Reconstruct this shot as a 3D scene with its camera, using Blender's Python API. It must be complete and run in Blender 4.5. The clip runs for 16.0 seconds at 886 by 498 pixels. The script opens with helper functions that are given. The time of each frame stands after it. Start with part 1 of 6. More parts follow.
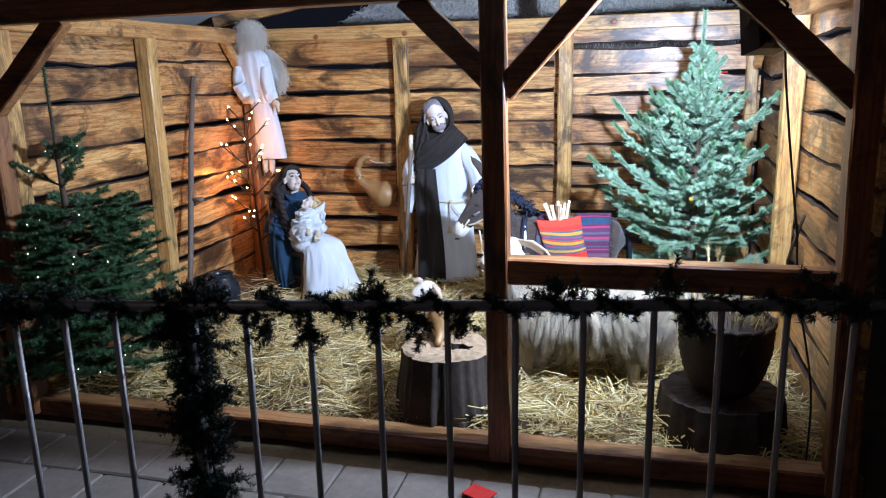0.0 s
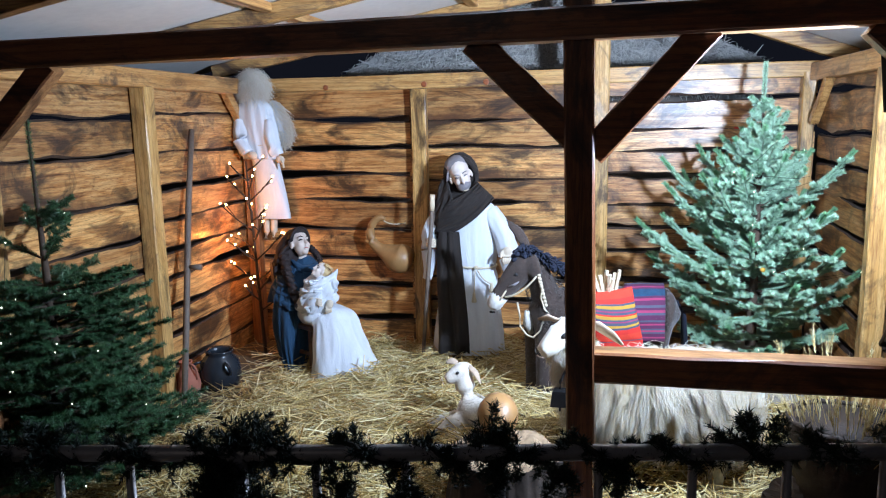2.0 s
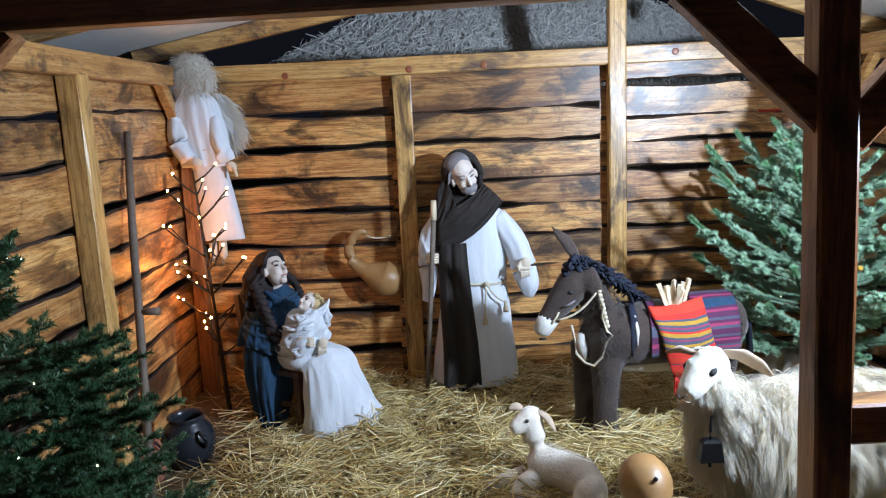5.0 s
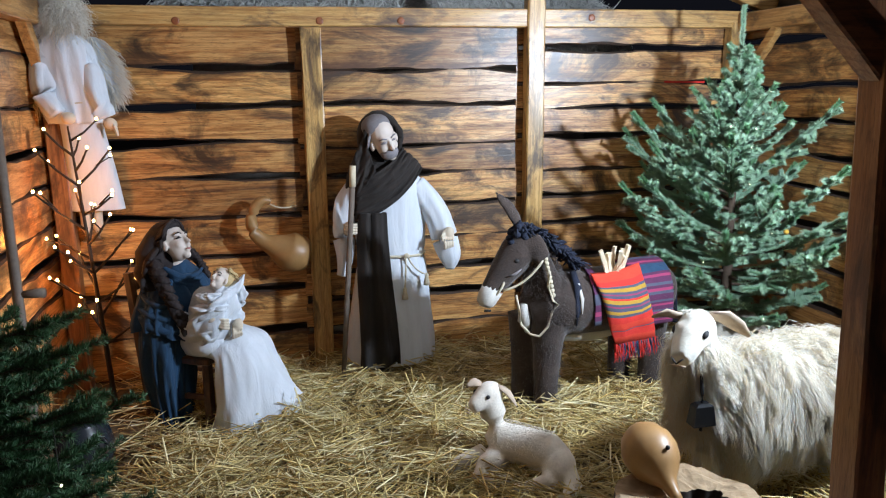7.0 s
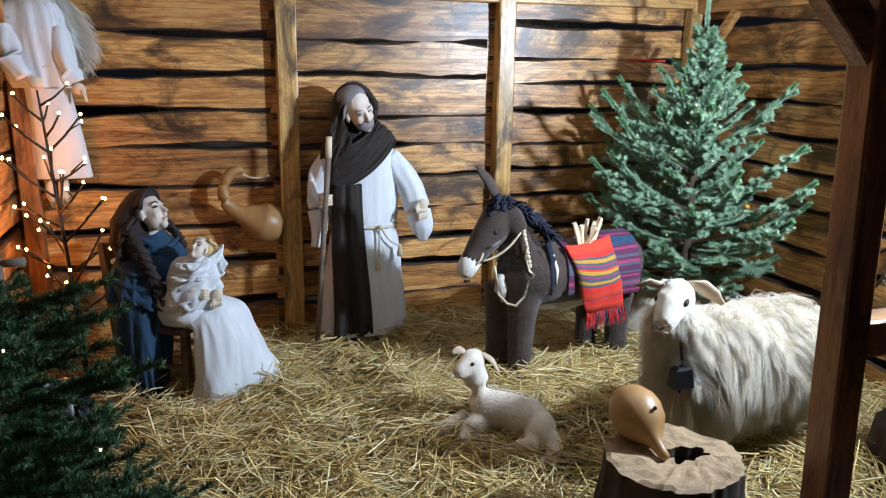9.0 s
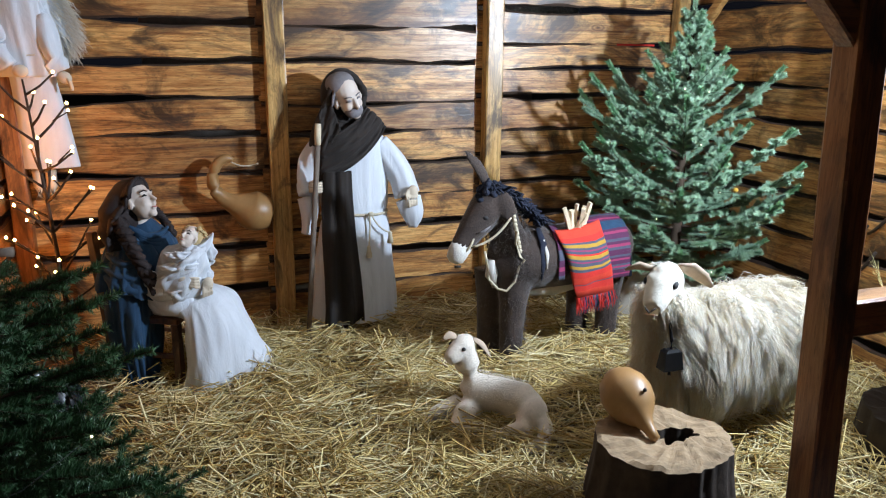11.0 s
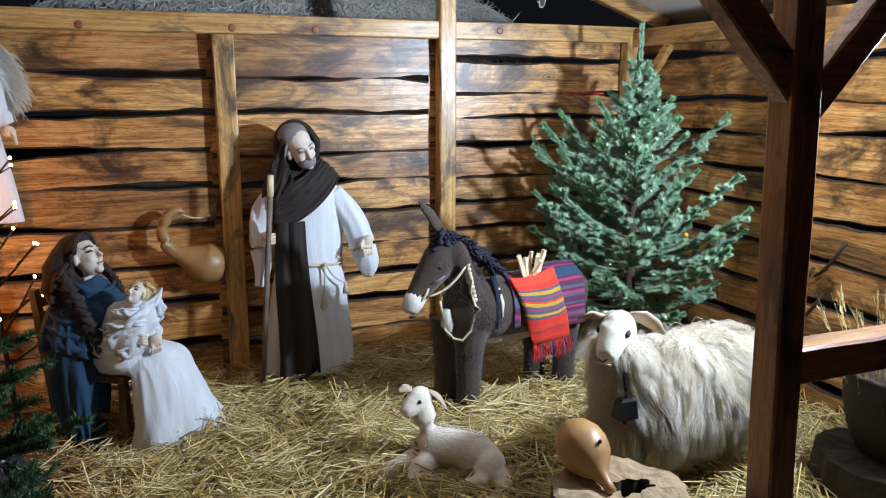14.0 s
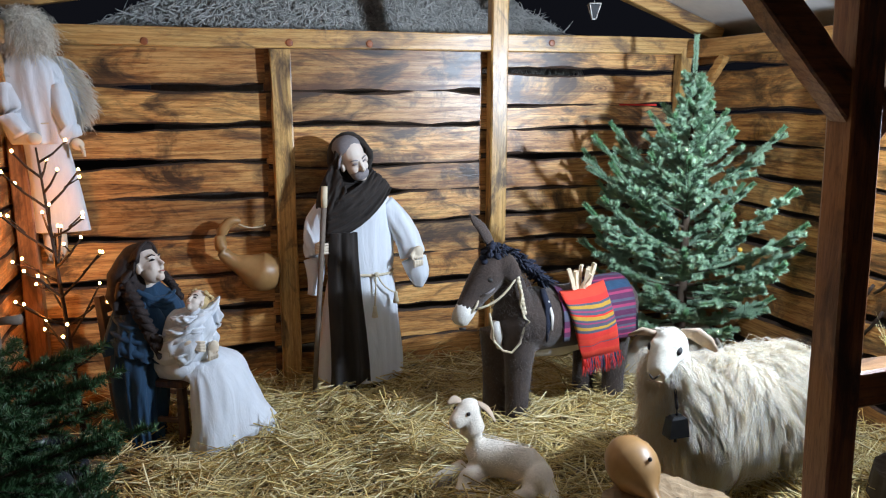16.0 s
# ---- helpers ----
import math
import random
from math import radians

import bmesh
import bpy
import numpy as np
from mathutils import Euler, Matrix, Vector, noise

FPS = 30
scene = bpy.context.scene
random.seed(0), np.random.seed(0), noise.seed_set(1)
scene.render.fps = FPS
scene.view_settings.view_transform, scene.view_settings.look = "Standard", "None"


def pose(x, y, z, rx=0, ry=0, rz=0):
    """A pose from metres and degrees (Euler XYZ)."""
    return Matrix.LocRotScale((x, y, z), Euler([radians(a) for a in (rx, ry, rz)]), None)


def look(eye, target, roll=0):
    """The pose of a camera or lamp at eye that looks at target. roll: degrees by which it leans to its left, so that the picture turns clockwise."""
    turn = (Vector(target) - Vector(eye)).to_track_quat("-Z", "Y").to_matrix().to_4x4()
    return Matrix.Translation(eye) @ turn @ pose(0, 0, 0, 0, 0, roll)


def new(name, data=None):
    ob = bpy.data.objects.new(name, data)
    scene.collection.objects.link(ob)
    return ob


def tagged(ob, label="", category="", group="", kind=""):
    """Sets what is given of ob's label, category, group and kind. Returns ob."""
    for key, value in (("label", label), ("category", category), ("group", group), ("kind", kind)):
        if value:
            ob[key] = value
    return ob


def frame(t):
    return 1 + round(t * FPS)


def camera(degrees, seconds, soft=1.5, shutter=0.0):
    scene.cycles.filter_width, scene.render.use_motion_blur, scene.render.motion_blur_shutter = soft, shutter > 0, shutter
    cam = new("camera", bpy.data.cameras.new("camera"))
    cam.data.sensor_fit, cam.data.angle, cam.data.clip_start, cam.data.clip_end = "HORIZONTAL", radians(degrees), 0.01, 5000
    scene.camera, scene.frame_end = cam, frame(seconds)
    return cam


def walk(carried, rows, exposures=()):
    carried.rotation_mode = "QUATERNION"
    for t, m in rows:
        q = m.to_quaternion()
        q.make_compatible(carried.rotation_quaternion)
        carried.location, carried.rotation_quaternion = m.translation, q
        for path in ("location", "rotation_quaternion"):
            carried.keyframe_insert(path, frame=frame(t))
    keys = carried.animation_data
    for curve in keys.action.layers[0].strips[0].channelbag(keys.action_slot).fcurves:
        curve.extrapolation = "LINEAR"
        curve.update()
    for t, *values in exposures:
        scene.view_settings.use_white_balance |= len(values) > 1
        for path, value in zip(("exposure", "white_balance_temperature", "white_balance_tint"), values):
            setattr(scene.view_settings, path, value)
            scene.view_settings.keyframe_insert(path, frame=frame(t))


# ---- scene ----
cam = camera(60.7, 16.0, 1.15)
PATH = [
    (0, (-0.062, 0.316, 1.752), (-0.541, 2.201, 1.286), -1.3),
    (0.5, (-0.128, 0.409, 1.764), (-0.604, 2.301, 1.325), -1.4),
    (1, (-0.236, 0.607, 1.78), (-0.703, 2.508, 1.372), -1.3),
    (1.5, (-0.339, 0.728, 1.77), (-0.787, 2.641, 1.395), -1.2),
    (2, (-0.546, 0.798, 1.778), (-0.96, 2.725, 1.437), -1.0),
    (2.5, (-0.778, 0.859, 1.824), (-1.157, 2.799, 1.518), -1.0),
    (3, (-0.979, 0.98, 1.808), (-1.312, 2.933, 1.53), -1.0),
    (3.2, (-1.054, 1.052, 1.807), (-1.366, 3.009, 1.536), -1.1),
    (5.3, (-1.685, 1.633, 1.749), (-1.634, 3.595, 1.363), -2.2),
    (5.5, (-1.732, 1.701, 1.741), (-1.628, 3.658, 1.337), -1.8),
    (6, (-1.831, 1.757, 1.707), (-1.603, 3.7, 1.29), -1.7),
    (6.5, (-2.033, 1.792, 1.693), (-1.685, 3.716, 1.272), -1.2),
    (7, (-2.159, 1.868, 1.66), (-1.708, 3.772, 1.242), -0.6),
    (7.5, (-2.247, 1.951, 1.643), (-1.721, 3.835, 1.225), -0.0),
    (8, (-2.328, 1.937, 1.651), (-1.754, 3.804, 1.222), 0.5),
    (8.5, (-2.38, 1.883, 1.662), (-1.78, 3.736, 1.209), 0.8),
    (9, (-2.39, 1.862, 1.665), (-1.775, 3.702, 1.179), 0.9),
    (9.5, (-2.387, 1.854, 1.662), (-1.767, 3.684, 1.147), 0.8),
    (12, (-2.385, 1.855, 1.655), (-1.731, 3.674, 1.142), 0.2),
    (12.5, (-2.374, 1.861, 1.665), (-1.694, 3.677, 1.175), 0.1),
    (13, (-2.355, 1.868, 1.688), (-1.648, 3.681, 1.226), -0.0),
    (13.5, (-2.349, 1.866, 1.696), (-1.62, 3.678, 1.262), -0.0),
    (14, (-2.34, 1.864, 1.694), (-1.606, 3.679, 1.284), 0.1),
    (14.5, (-2.343, 1.862, 1.706), (-1.623, 3.685, 1.306), 0.2),
    (15, (-2.345, 1.848, 1.717), (-1.657, 3.684, 1.32), 0.3),
    (15.5, (-2.355, 1.844, 1.728), (-1.703, 3.693, 1.331), 0.2),
    (16, (-2.362, 1.844, 1.733), (-1.745, 3.705, 1.337), -0.0),
]
walk(cam, [(t, look(eye, target, roll)) for t, eye, target, roll in PATH], exposures=((0.0, 0.38, 5750, 16), (1.5, 0.36, 5750, 13), (3.0, 0.24, 5950, 10), (5.5, 0.08, 6150, 10), (7.5, 0.04, 6500, 10), (9.0, 0.04, 6500, 10), (16.0, 0.00, 6500, 10)))

# ---- light ----
world = bpy.data.worlds.new("night")
scene.world = world
world.use_nodes = True
world.node_tree.nodes["Background"].inputs["Color"].default_value = (0.10, 0.11, 0.16, 1)
world.node_tree.nodes["Background"].inputs["Strength"].default_value = 0.05

FLOOD = Vector((0.40, 3.60, 1.87))
AIM = Vector((-2.10, 5.55, 1.50))


def lamp(name, kind, energy, colour, m, **more):
    data = bpy.data.lights.new(name, kind)
    data.energy, data.color = energy, colour
    if kind == "AREA":
        data.shape, data.size, data.size_y = "RECTANGLE", more["size"], more["size_y"]
    else:
        data.shadow_soft_size = more["size"]
    ob = new(name, data)
    ob.matrix_world = m
    return ob


lamp("floodlight_beam", "AREA", 136.0, (0.635, 0.77, 0.95), look(FLOOD + (AIM - FLOOD).normalized() * 0.04, AIM), size=0.15, size_y=0.10)
# warm glow of the string-lit twig tree in the corner
for gx, gy, gz, watts in ((-3.06, 5.86, 1.22, 1.3), (-3.11, 5.72, 0.98, 2.3), (-3.08, 5.78, 0.70, 1.2)):
    lamp("twig_tree_glow", "POINT", watts, (1.0, 0.30, 0.045), pose(gx, gy, gz), size=0.02)
# weak warm fill added far behind the camera; its source is unseen
lamp("unseen_front_fill", "AREA", 24.0, (1.0, 0.86, 0.72), look((-4.0, -9.0, 7.0), (-1.0, 3.0, 0.5)), size=0.6, size_y=0.6)


# ---- materials ----
def nodes_of(name):
    m = bpy.data.materials.new(name)
    m.use_nodes = True
    nt = m.node_tree
    return m, nt, nt.nodes["Principled BSDF"]


def add(nt, kind, **ins):
    n = nt.nodes.new(kind)
    for k, v in ins.items():
        n.inputs[k.replace("_", " ")].default_value = v
    return n


def ramp(nt, fac, stops):
    r = nt.nodes.new("ShaderNodeValToRGB")
    els = r.color_ramp.elements
    while len(els) < len(stops):
        els.new(0.5)
    for e, (p, c) in zip(els, stops):
        e.position, e.color = p, (*c, 1)
    nt.links.new(fac, r.inputs["Fac"])
    return r.outputs["Color"]


def mix(nt, fac, a, b, blend="MIX"):
    m = nt.nodes.new("ShaderNodeMix")
    m.data_type, m.blend_type = "RGBA", blend
    for sock, v in ((m.inputs["Factor"], fac), (m.inputs["A"], a), (m.inputs["B"], b)):
        if isinstance(v, bpy.types.NodeSocket):
            nt.links.new(v, sock)
        elif isinstance(v, (int, float)):
            sock.default_value = v
        else:
            sock.default_value = (*v, 1)
    return m.outputs["Result"]


def coords(nt, scale, kind="Object", shift=True):
    """Object coordinates, stretched, and shifted by a random amount for each object."""
    tc, mp = nt.nodes.new("ShaderNodeTexCoord"), nt.nodes.new("ShaderNodeMapping")
    mp.inputs["Scale"].default_value = scale
    nt.links.new(tc.outputs[kind], mp.inputs["Vector"])
    if shift:
        info, mul = nt.nodes.new("ShaderNodeObjectInfo"), nt.nodes.new("ShaderNodeMath")
        mul.operation = "MULTIPLY"
        mul.inputs[1].default_value = 40.0
        nt.links.new(info.outputs["Random"], mul.inputs[0])
        nt.links.new(mul.outputs[0], mp.inputs["Location"])
    return mp.outputs["Vector"]


def noise_tex(nt, vec, scale, detail=4, rough=0.6, dist=0.0):
    n = add(nt, "ShaderNodeTexNoise", Scale=scale, Detail=detail, Roughness=rough, Distortion=dist)
    nt.links.new(vec, n.inputs["Vector"])
    return n.outputs["Fac"]


def bump(nt, bsdf, height, strength, distance=0.01):
    b = add(nt, "ShaderNodeBump", Strength=strength, Distance=distance)
    nt.links.new(height, b.inputs["Height"])
    nt.links.new(b.outputs["Normal"], bsdf.inputs["Normal"])


def wood(name, light, mid, dark, scorch, axis=0, gloss=0.38, amount=0.5, knots=True, edges=False):
    """Sawn pine with grain along one axis, scorched patches and knots."""
    m, nt, bs = nodes_of(name)
    s = [9.0, 9.0, 9.0]
    s[axis] = 0.7
    v = coords(nt, s)
    grain = noise_tex(nt, v, 2.2, 6, 0.65, 1.2)
    fine = noise_tex(nt, v, 14.0, 3, 0.6, 0.4)
    rings = nt.nodes.new("ShaderNodeTexWave")
    rings.wave_type, rings.bands_direction = "BANDS", "Z" if axis != 2 else "X"
    for key, val in (("Scale", 1.15), ("Distortion", 9.0), ("Detail", 3.0), ("Detail Scale", 0.55), ("Detail Roughness", 0.55)):
        rings.inputs[key].default_value = val
    nt.links.new(v, rings.inputs["Vector"])
    base = ramp(nt, grain, ((0.34, dark), (0.46, mid), (0.57, light)))
    base = mix(nt, 0.45, base, ramp(nt, rings.outputs["Fac"], ((0.03, tuple(0.5 * c + 0.12 for c in mid)), (0.32, (1, 1, 1)))), "MULTIPLY")
    base = mix(nt, 0.32, base, ramp(nt, fine, ((0.38, dark), (0.5, mid), (0.60, light))))
    # thin dark streaks along the grain
    streak = noise_tex(nt, v, 30.0, 2, 0.5, 0.2)
    base = mix(nt, ramp(nt, streak, ((0.33, (0.6, 0.6, 0.6)), (0.40, (0, 0, 0)))), base, tuple(0.8 * c for c in dark))
    s2 = [3.2, 3.2, 3.2]
    s2[axis] = 1.5
    w = coords(nt, s2)
    blot = noise_tex(nt, w, 1.3, 8, 0.68, 1.1)
    mask = ramp(nt, blot, ((0.525 - 0.05 * amount, (0, 0, 0)), (0.575 - 0.05 * amount, (0.45, 0.45, 0.45)), (0.66 - 0.05 * amount, (0.92, 0.92, 0.92))))
    base = mix(nt, mask, base, scorch)
    if edges:
        # flame-charred along the long edges of each board
        sep, tc = nt.nodes.new("ShaderNodeSeparateXYZ"), nt.nodes.new("ShaderNodeTexCoord")
        nt.links.new(tc.outputs["Object"], sep.inputs[0])
        far, wob, tot = (nt.nodes.new("ShaderNodeMath") for _ in range(3))
        far.operation, wob.operation, tot.operation = "ABSOLUTE", "MULTIPLY_ADD", "ADD"
        nt.links.new(sep.outputs["Z"], far.inputs[0])
        nt.links.new(noise_tex(nt, coords(nt, s2), 2.2, 6, 0.7, 0.8), wob.inputs[0])
        wob.inputs[1].default_value, wob.inputs[2].default_value = 0.26, -0.13
        nt.links.new(far.outputs[0], tot.inputs[0])
        nt.links.new(wob.outputs[0], tot.inputs[1])
        # boards of different tone
        info = nt.nodes.new("ShaderNodeObjectInfo")
        base = mix(nt, 0.80, base, ramp(nt, info.outputs["Random"], ((0.0, (0.38, 0.33, 0.31)), (0.22, (1, 1, 1)), (0.42, (0.62, 0.52, 0.42)), (0.62, (0.95, 0.92, 0.86)), (0.82, (0.58, 0.50, 0.46)), (1.0, (1, 0.97, 0.92)))), "MULTIPLY")
        char = ramp(nt, tot.outputs[0], ((0.082, (0, 0, 0)), (0.112, (0.4, 0.4, 0.4)), (0.150, (0.88, 0.88, 0.88))))
        base = mix(nt, char, base, tuple(0.5 * (x + y) for x, y in zip(dark, scorch)))
    if knots:
        s3 = [4.0, 4.0, 4.0]
        s3[axis] = 1.7
        k = add(nt, "ShaderNodeTexVoronoi", Scale=1.0)
        nt.links.new(coords(nt, s3), k.inputs["Vector"])
        spot = ramp(nt, k.outputs["Distance"], ((0.03, (1, 1, 1)), (0.055, (0.35, 0.35, 0.35)), (0.075, (0.8, 0.8, 0.8)), (0.10, (0.25, 0.25, 0.25)), (0.12, (0.5, 0.5, 0.5)), (0.19, (0, 0, 0))))
        base = mix(nt, spot, base, tuple(0.45 * c for c in dark))
    nt.links.new(base, bs.inputs["Base Color"])
    nt.links.new(ramp(nt, grain, ((0.3, (gloss + 0.18,) * 3), (0.7, (gloss - 0.06,) * 3))), bs.inputs["Roughness"])
    bump(nt, bs, fine, 0.35, 0.004)
    bs.inputs["Coat Weight"].default_value, bs.inputs["Coat Roughness"].default_value = 0.30, 0.34
    return m


def plain(name, colour, rough=0.6, scale=30.0, vary=0.25, metal=0.0, relief=0.15, shift=True, sheen=0.0):
    """A surface of one colour with fine grain and broad, faint blotches."""
    m, nt, bs = nodes_of(name)
    v = coords(nt, (1, 1, 1), shift=shift)
    a, b = noise_tex(nt, v, scale, 4), noise_tex(nt, v, scale * 0.12, 3)
    lo, hi = tuple(c * (1 - vary) for c in colour), tuple(min(1, c * (1 + vary * 0.6)) for c in colour)
    nt.links.new(mix(nt, 0.5, ramp(nt, a, ((0.3, lo), (0.7, hi))), ramp(nt, b, ((0.3, lo), (0.7, hi)))), bs.inputs["Base Color"])
    bs.inputs["Roughness"].default_value, bs.inputs["Metallic"].default_value = rough, metal
    bs.inputs["Sheen Weight"].default_value = sheen
    bump(nt, bs, a, relief, 0.004)
    return m


def cloth(name, colour, weave=260.0, vary=0.12, sheen=0.15):
    """Woven cloth: fine weave and soft crumples."""
    m, nt, bs = nodes_of(name)
    v = coords(nt, (1, 1, 1))
    w = noise_tex(nt, v, weave, 2, 0.5)
    c = noise_tex(nt, coords(nt, (14, 14, 3)), 1.0, 4, 0.55, 0.8)
    lo, hi = tuple(x * (1 - vary) for x in colour), tuple(min(1, x * (1 + vary)) for x in colour)
    nt.links.new(mix(nt, 0.6, ramp(nt, w, ((0.3, lo), (0.7, hi))), ramp(nt, c, ((0.3, lo), (0.7, hi)))), bs.inputs["Base Color"])
    bs.inputs["Roughness"].default_value = 0.9
    bs.inputs["Sheen Weight"].default_value = sheen
    bump(nt, bs, c, 0.55, 0.012)
    return m


def per_piece(name, colours, rough=0.6):
    """Straw, needles and the like: each joined piece takes its own tone."""
    m, nt, bs = nodes_of(name)
    g = nt.nodes.new("ShaderNodeNewGeometry")
    n = len(colours) - 1
    nt.links.new(ramp(nt, g.outputs["Random Per Island"], tuple((i / n, c) for i, c in enumerate(colours))), bs.inputs["Base Color"])
    bs.inputs["Roughness"].default_value = rough
    return m


def glow(name, colour, strength):
    m, nt, bs = nodes_of(name)
    bs.inputs["Base Color"].default_value = (*colour, 1)
    bs.inputs["Emission Color"].default_value = (*colour, 1)
    bs.inputs["Emission Strength"].default_value = strength
    return m


GOLD, PALE, BROWN, BURNT = (0.64, 0.305, 0.086), (0.90, 0.550, 0.210), (0.17, 0.060, 0.017), (0.040, 0.022, 0.015)
PLANK_X = wood("scorched_pine_x", PALE, GOLD, BROWN, BURNT, 0, 0.34, 0.85, True, True)
PLANK_Y = wood("scorched_pine_y", PALE, GOLD, BROWN, BURNT, 1, 0.34, 0.75, True, True)
POST_Z = wood("varnished_pine_post", (0.68, 0.43, 0.16), (0.55, 0.31, 0.09), (0.30, 0.14, 0.04), (0.07, 0.04, 0.02), 2, 0.32, 0.25)
BEAM_X = wood("varnished_pine_beam_x", (0.64, 0.40, 0.15), (0.52, 0.28, 0.085), (0.28, 0.12, 0.035), (0.06, 0.035, 0.03), 0, 0.32, 0.35)
BEAM_Y = wood("varnished_pine_beam_y", (0.60, 0.34, 0.12), (0.48, 0.24, 0.07), (0.28, 0.12, 0.035), (0.06, 0.035, 0.02), 1, 0.34, 0.35)
# front frame: darker wood for outer faces, lighter wood for the other sides
FRAME_Z = wood("dark_frame_post", (0.30, 0.105, 0.030), (0.20, 0.062, 0.018), (0.09, 0.026, 0.010), (0.03, 0.012, 0.008), 2, 0.34, 0.4)
FRAME_X = wood("dark_frame_beam", (0.28, 0.10, 0.030), (0.19, 0.06, 0.018), (0.09, 0.026, 0.010), (0.03, 0.012, 0.008), 0, 0.36, 0.4)
EDGE = plain("charred_plank_edge", (0.050, 0.026, 0.014), 0.8, 30, 0.6, relief=0.8)
SIDE_Z = wood("lighter_post_side", (0.36, 0.165, 0.062), (0.27, 0.115, 0.040), (0.15, 0.058, 0.020), (0.06, 0.025, 0.012), 2, 0.36, 0.3)
SIDE_X = wood("lighter_beam_side", (0.42, 0.22, 0.085), (0.31, 0.145, 0.052), (0.17, 0.07, 0.025), (0.06, 0.025, 0.012), 0, 0.36, 0.3)
CEIL = plain("white_ceiling_board", (0.80, 0.77, 0.72), 0.7, 18, 0.10)
OLD_STRAW = plain("packed_grey_straw", (0.62, 0.59, 0.54), 0.9, 40, 0.5, relief=0.9)
STONE = plain("pale_paving", (0.24, 0.20, 0.165), 0.75, 26, 0.30, relief=0.3)
EARTH = plain("packed_earth_with_chaff", (0.13, 0.088, 0.042), 0.95, 40, 0.5, relief=0.6)
STRAW = per_piece("straw", ((0.30, 0.17, 0.040), (0.86, 0.69, 0.30), (0.64, 0.45, 0.15), (0.93, 0.83, 0.50), (0.34, 0.22, 0.060), (0.88, 0.74, 0.38), (0.50, 0.33, 0.10)), 0.26)
THATCH = per_piece("weathered_thatch", ((0.66, 0.64, 0.60), (0.80, 0.77, 0.72), (0.88, 0.85, 0.80), (0.44, 0.42, 0.39)), 0.7)
WHITE_CLOTH = cloth("white_linen", (0.65, 0.68, 0.73))
BLUE_CLOTH = cloth("blue_cotton", (0.013, 0.047, 0.098), vary=0.35, sheen=0.05)
DARK_CLOTH = cloth("dark_brown_cotton", (0.022, 0.016, 0.013), vary=0.3, sheen=0.03)
SKIN = plain("painted_plaster_skin", (0.66, 0.56, 0.49), 0.6, 14, 0.08, relief=0.05)
HAND = plain("felt_hand", (0.68, 0.58, 0.45), 0.8, 40, 0.1)
HAIR = plain("dark_wool_hair", (0.026, 0.016, 0.015), 0.8, 120, 0.5, relief=0.6)
BEARD = plain("grey_beard_paint", (0.23, 0.21, 0.22), 0.8, 60, 0.3)
PALE_HAIR = per_piece("pale_fluffy_wool", ((0.72, 0.68, 0.60), (0.80, 0.77, 0.70), (0.66, 0.58, 0.44)), 0.9)
BLOND = plain("blond_wool_hair", (0.60, 0.44, 0.22), 0.85, 90, 0.3, relief=0.5)
FLEECE = per_piece("cream_fleece_strands", ((0.74, 0.64, 0.44), (0.71, 0.55, 0.31), (0.76, 0.68, 0.51), (0.73, 0.63, 0.42), (0.67, 0.48, 0.22)), 0.85)
soft = FLEECE.node_tree.nodes["Principled BSDF"].inputs
soft["Subsurface Weight"].default_value, soft["Subsurface Scale"].default_value = 0.7, 0.03
soft["Subsurface Radius"].default_value = (1.0, 0.9, 0.7)
WOOL = plain("cream_wool", (0.66, 0.61, 0.51), 0.95, 60, 0.15, relief=0.5, sheen=0.4)
LAMB_WOOL = plain("short_cream_plush", (0.74, 0.66, 0.56), 0.95, 110, 0.2, relief=0.6, sheen=0.4)
PINK = plain("pinkish_beige_felt", (0.50, 0.38, 0.28), 0.9, 60, 0.15)
BLACK = plain("black_felt", (0.015, 0.013, 0.013), 0.7, 60, 0.3)
PLUSH = plain("dark_brown_plush", (0.056, 0.037, 0.029), 0.95, 110, 0.55, relief=1.0, sheen=0.22)
PALE_PLUSH = plain("pale_plush", (0.60, 0.57, 0.52), 0.95, 110, 0.15, relief=0.6, sheen=0.3)
MANE = plain("navy_yarn", (0.010, 0.014, 0.032), 0.85, 150, 0.5, relief=0.9)
ROPE = plain("pale_twine", (0.60, 0.52, 0.38), 0.9, 200, 0.3, relief=0.6)
GOURD = plain("dried_gourd_shell", (0.38, 0.205, 0.075), 0.42, 11, 0.40, relief=0.06)
BARK = plain("rough_bark", (0.060, 0.042, 0.030), 0.95, 22, 0.6, relief=1.0)
CUT = plain("cut_log_face", (0.36, 0.25, 0.145), 0.9, 30, 0.6, relief=0.8)
# log top coloured darker for the shade outside the floodlight's beam
SHADED_CUT = plain("shaded_log_face", (0.045, 0.031, 0.021), 0.95, 26, 0.5, relief=0.6)
IRON = plain("black_iron", (0.015, 0.015, 0.016), 0.45, 40, 0.3, metal=0.6)
STEEL = plain("galvanised_steel", (0.42, 0.39, 0.38), 0.45, 60, 0.2, metal=0.3)
HOUSING = plain("black_lamp_housing", (0.012, 0.012, 0.013), 0.5, 50, 0.3)
LENS = glow("floodlight_lens", (0.9, 0.95, 1.0), 12.0)
BULB = glow("warm_led_bulb", (1.0, 0.52, 0.16), 22.0)
FAIRY = glow("warm_white_led", (1.0, 0.88, 0.66), 5.0)
KNOT = plain("pine_knot", (0.30, 0.095, 0.036), 0.4, 80, 0.4)
WIRE = plain("dark_green_wire", (0.012, 0.014, 0.010), 0.6, 50, 0.2)
TWIG = plain("dark_wrapped_twig", (0.040, 0.022, 0.012), 0.7, 80, 0.4)
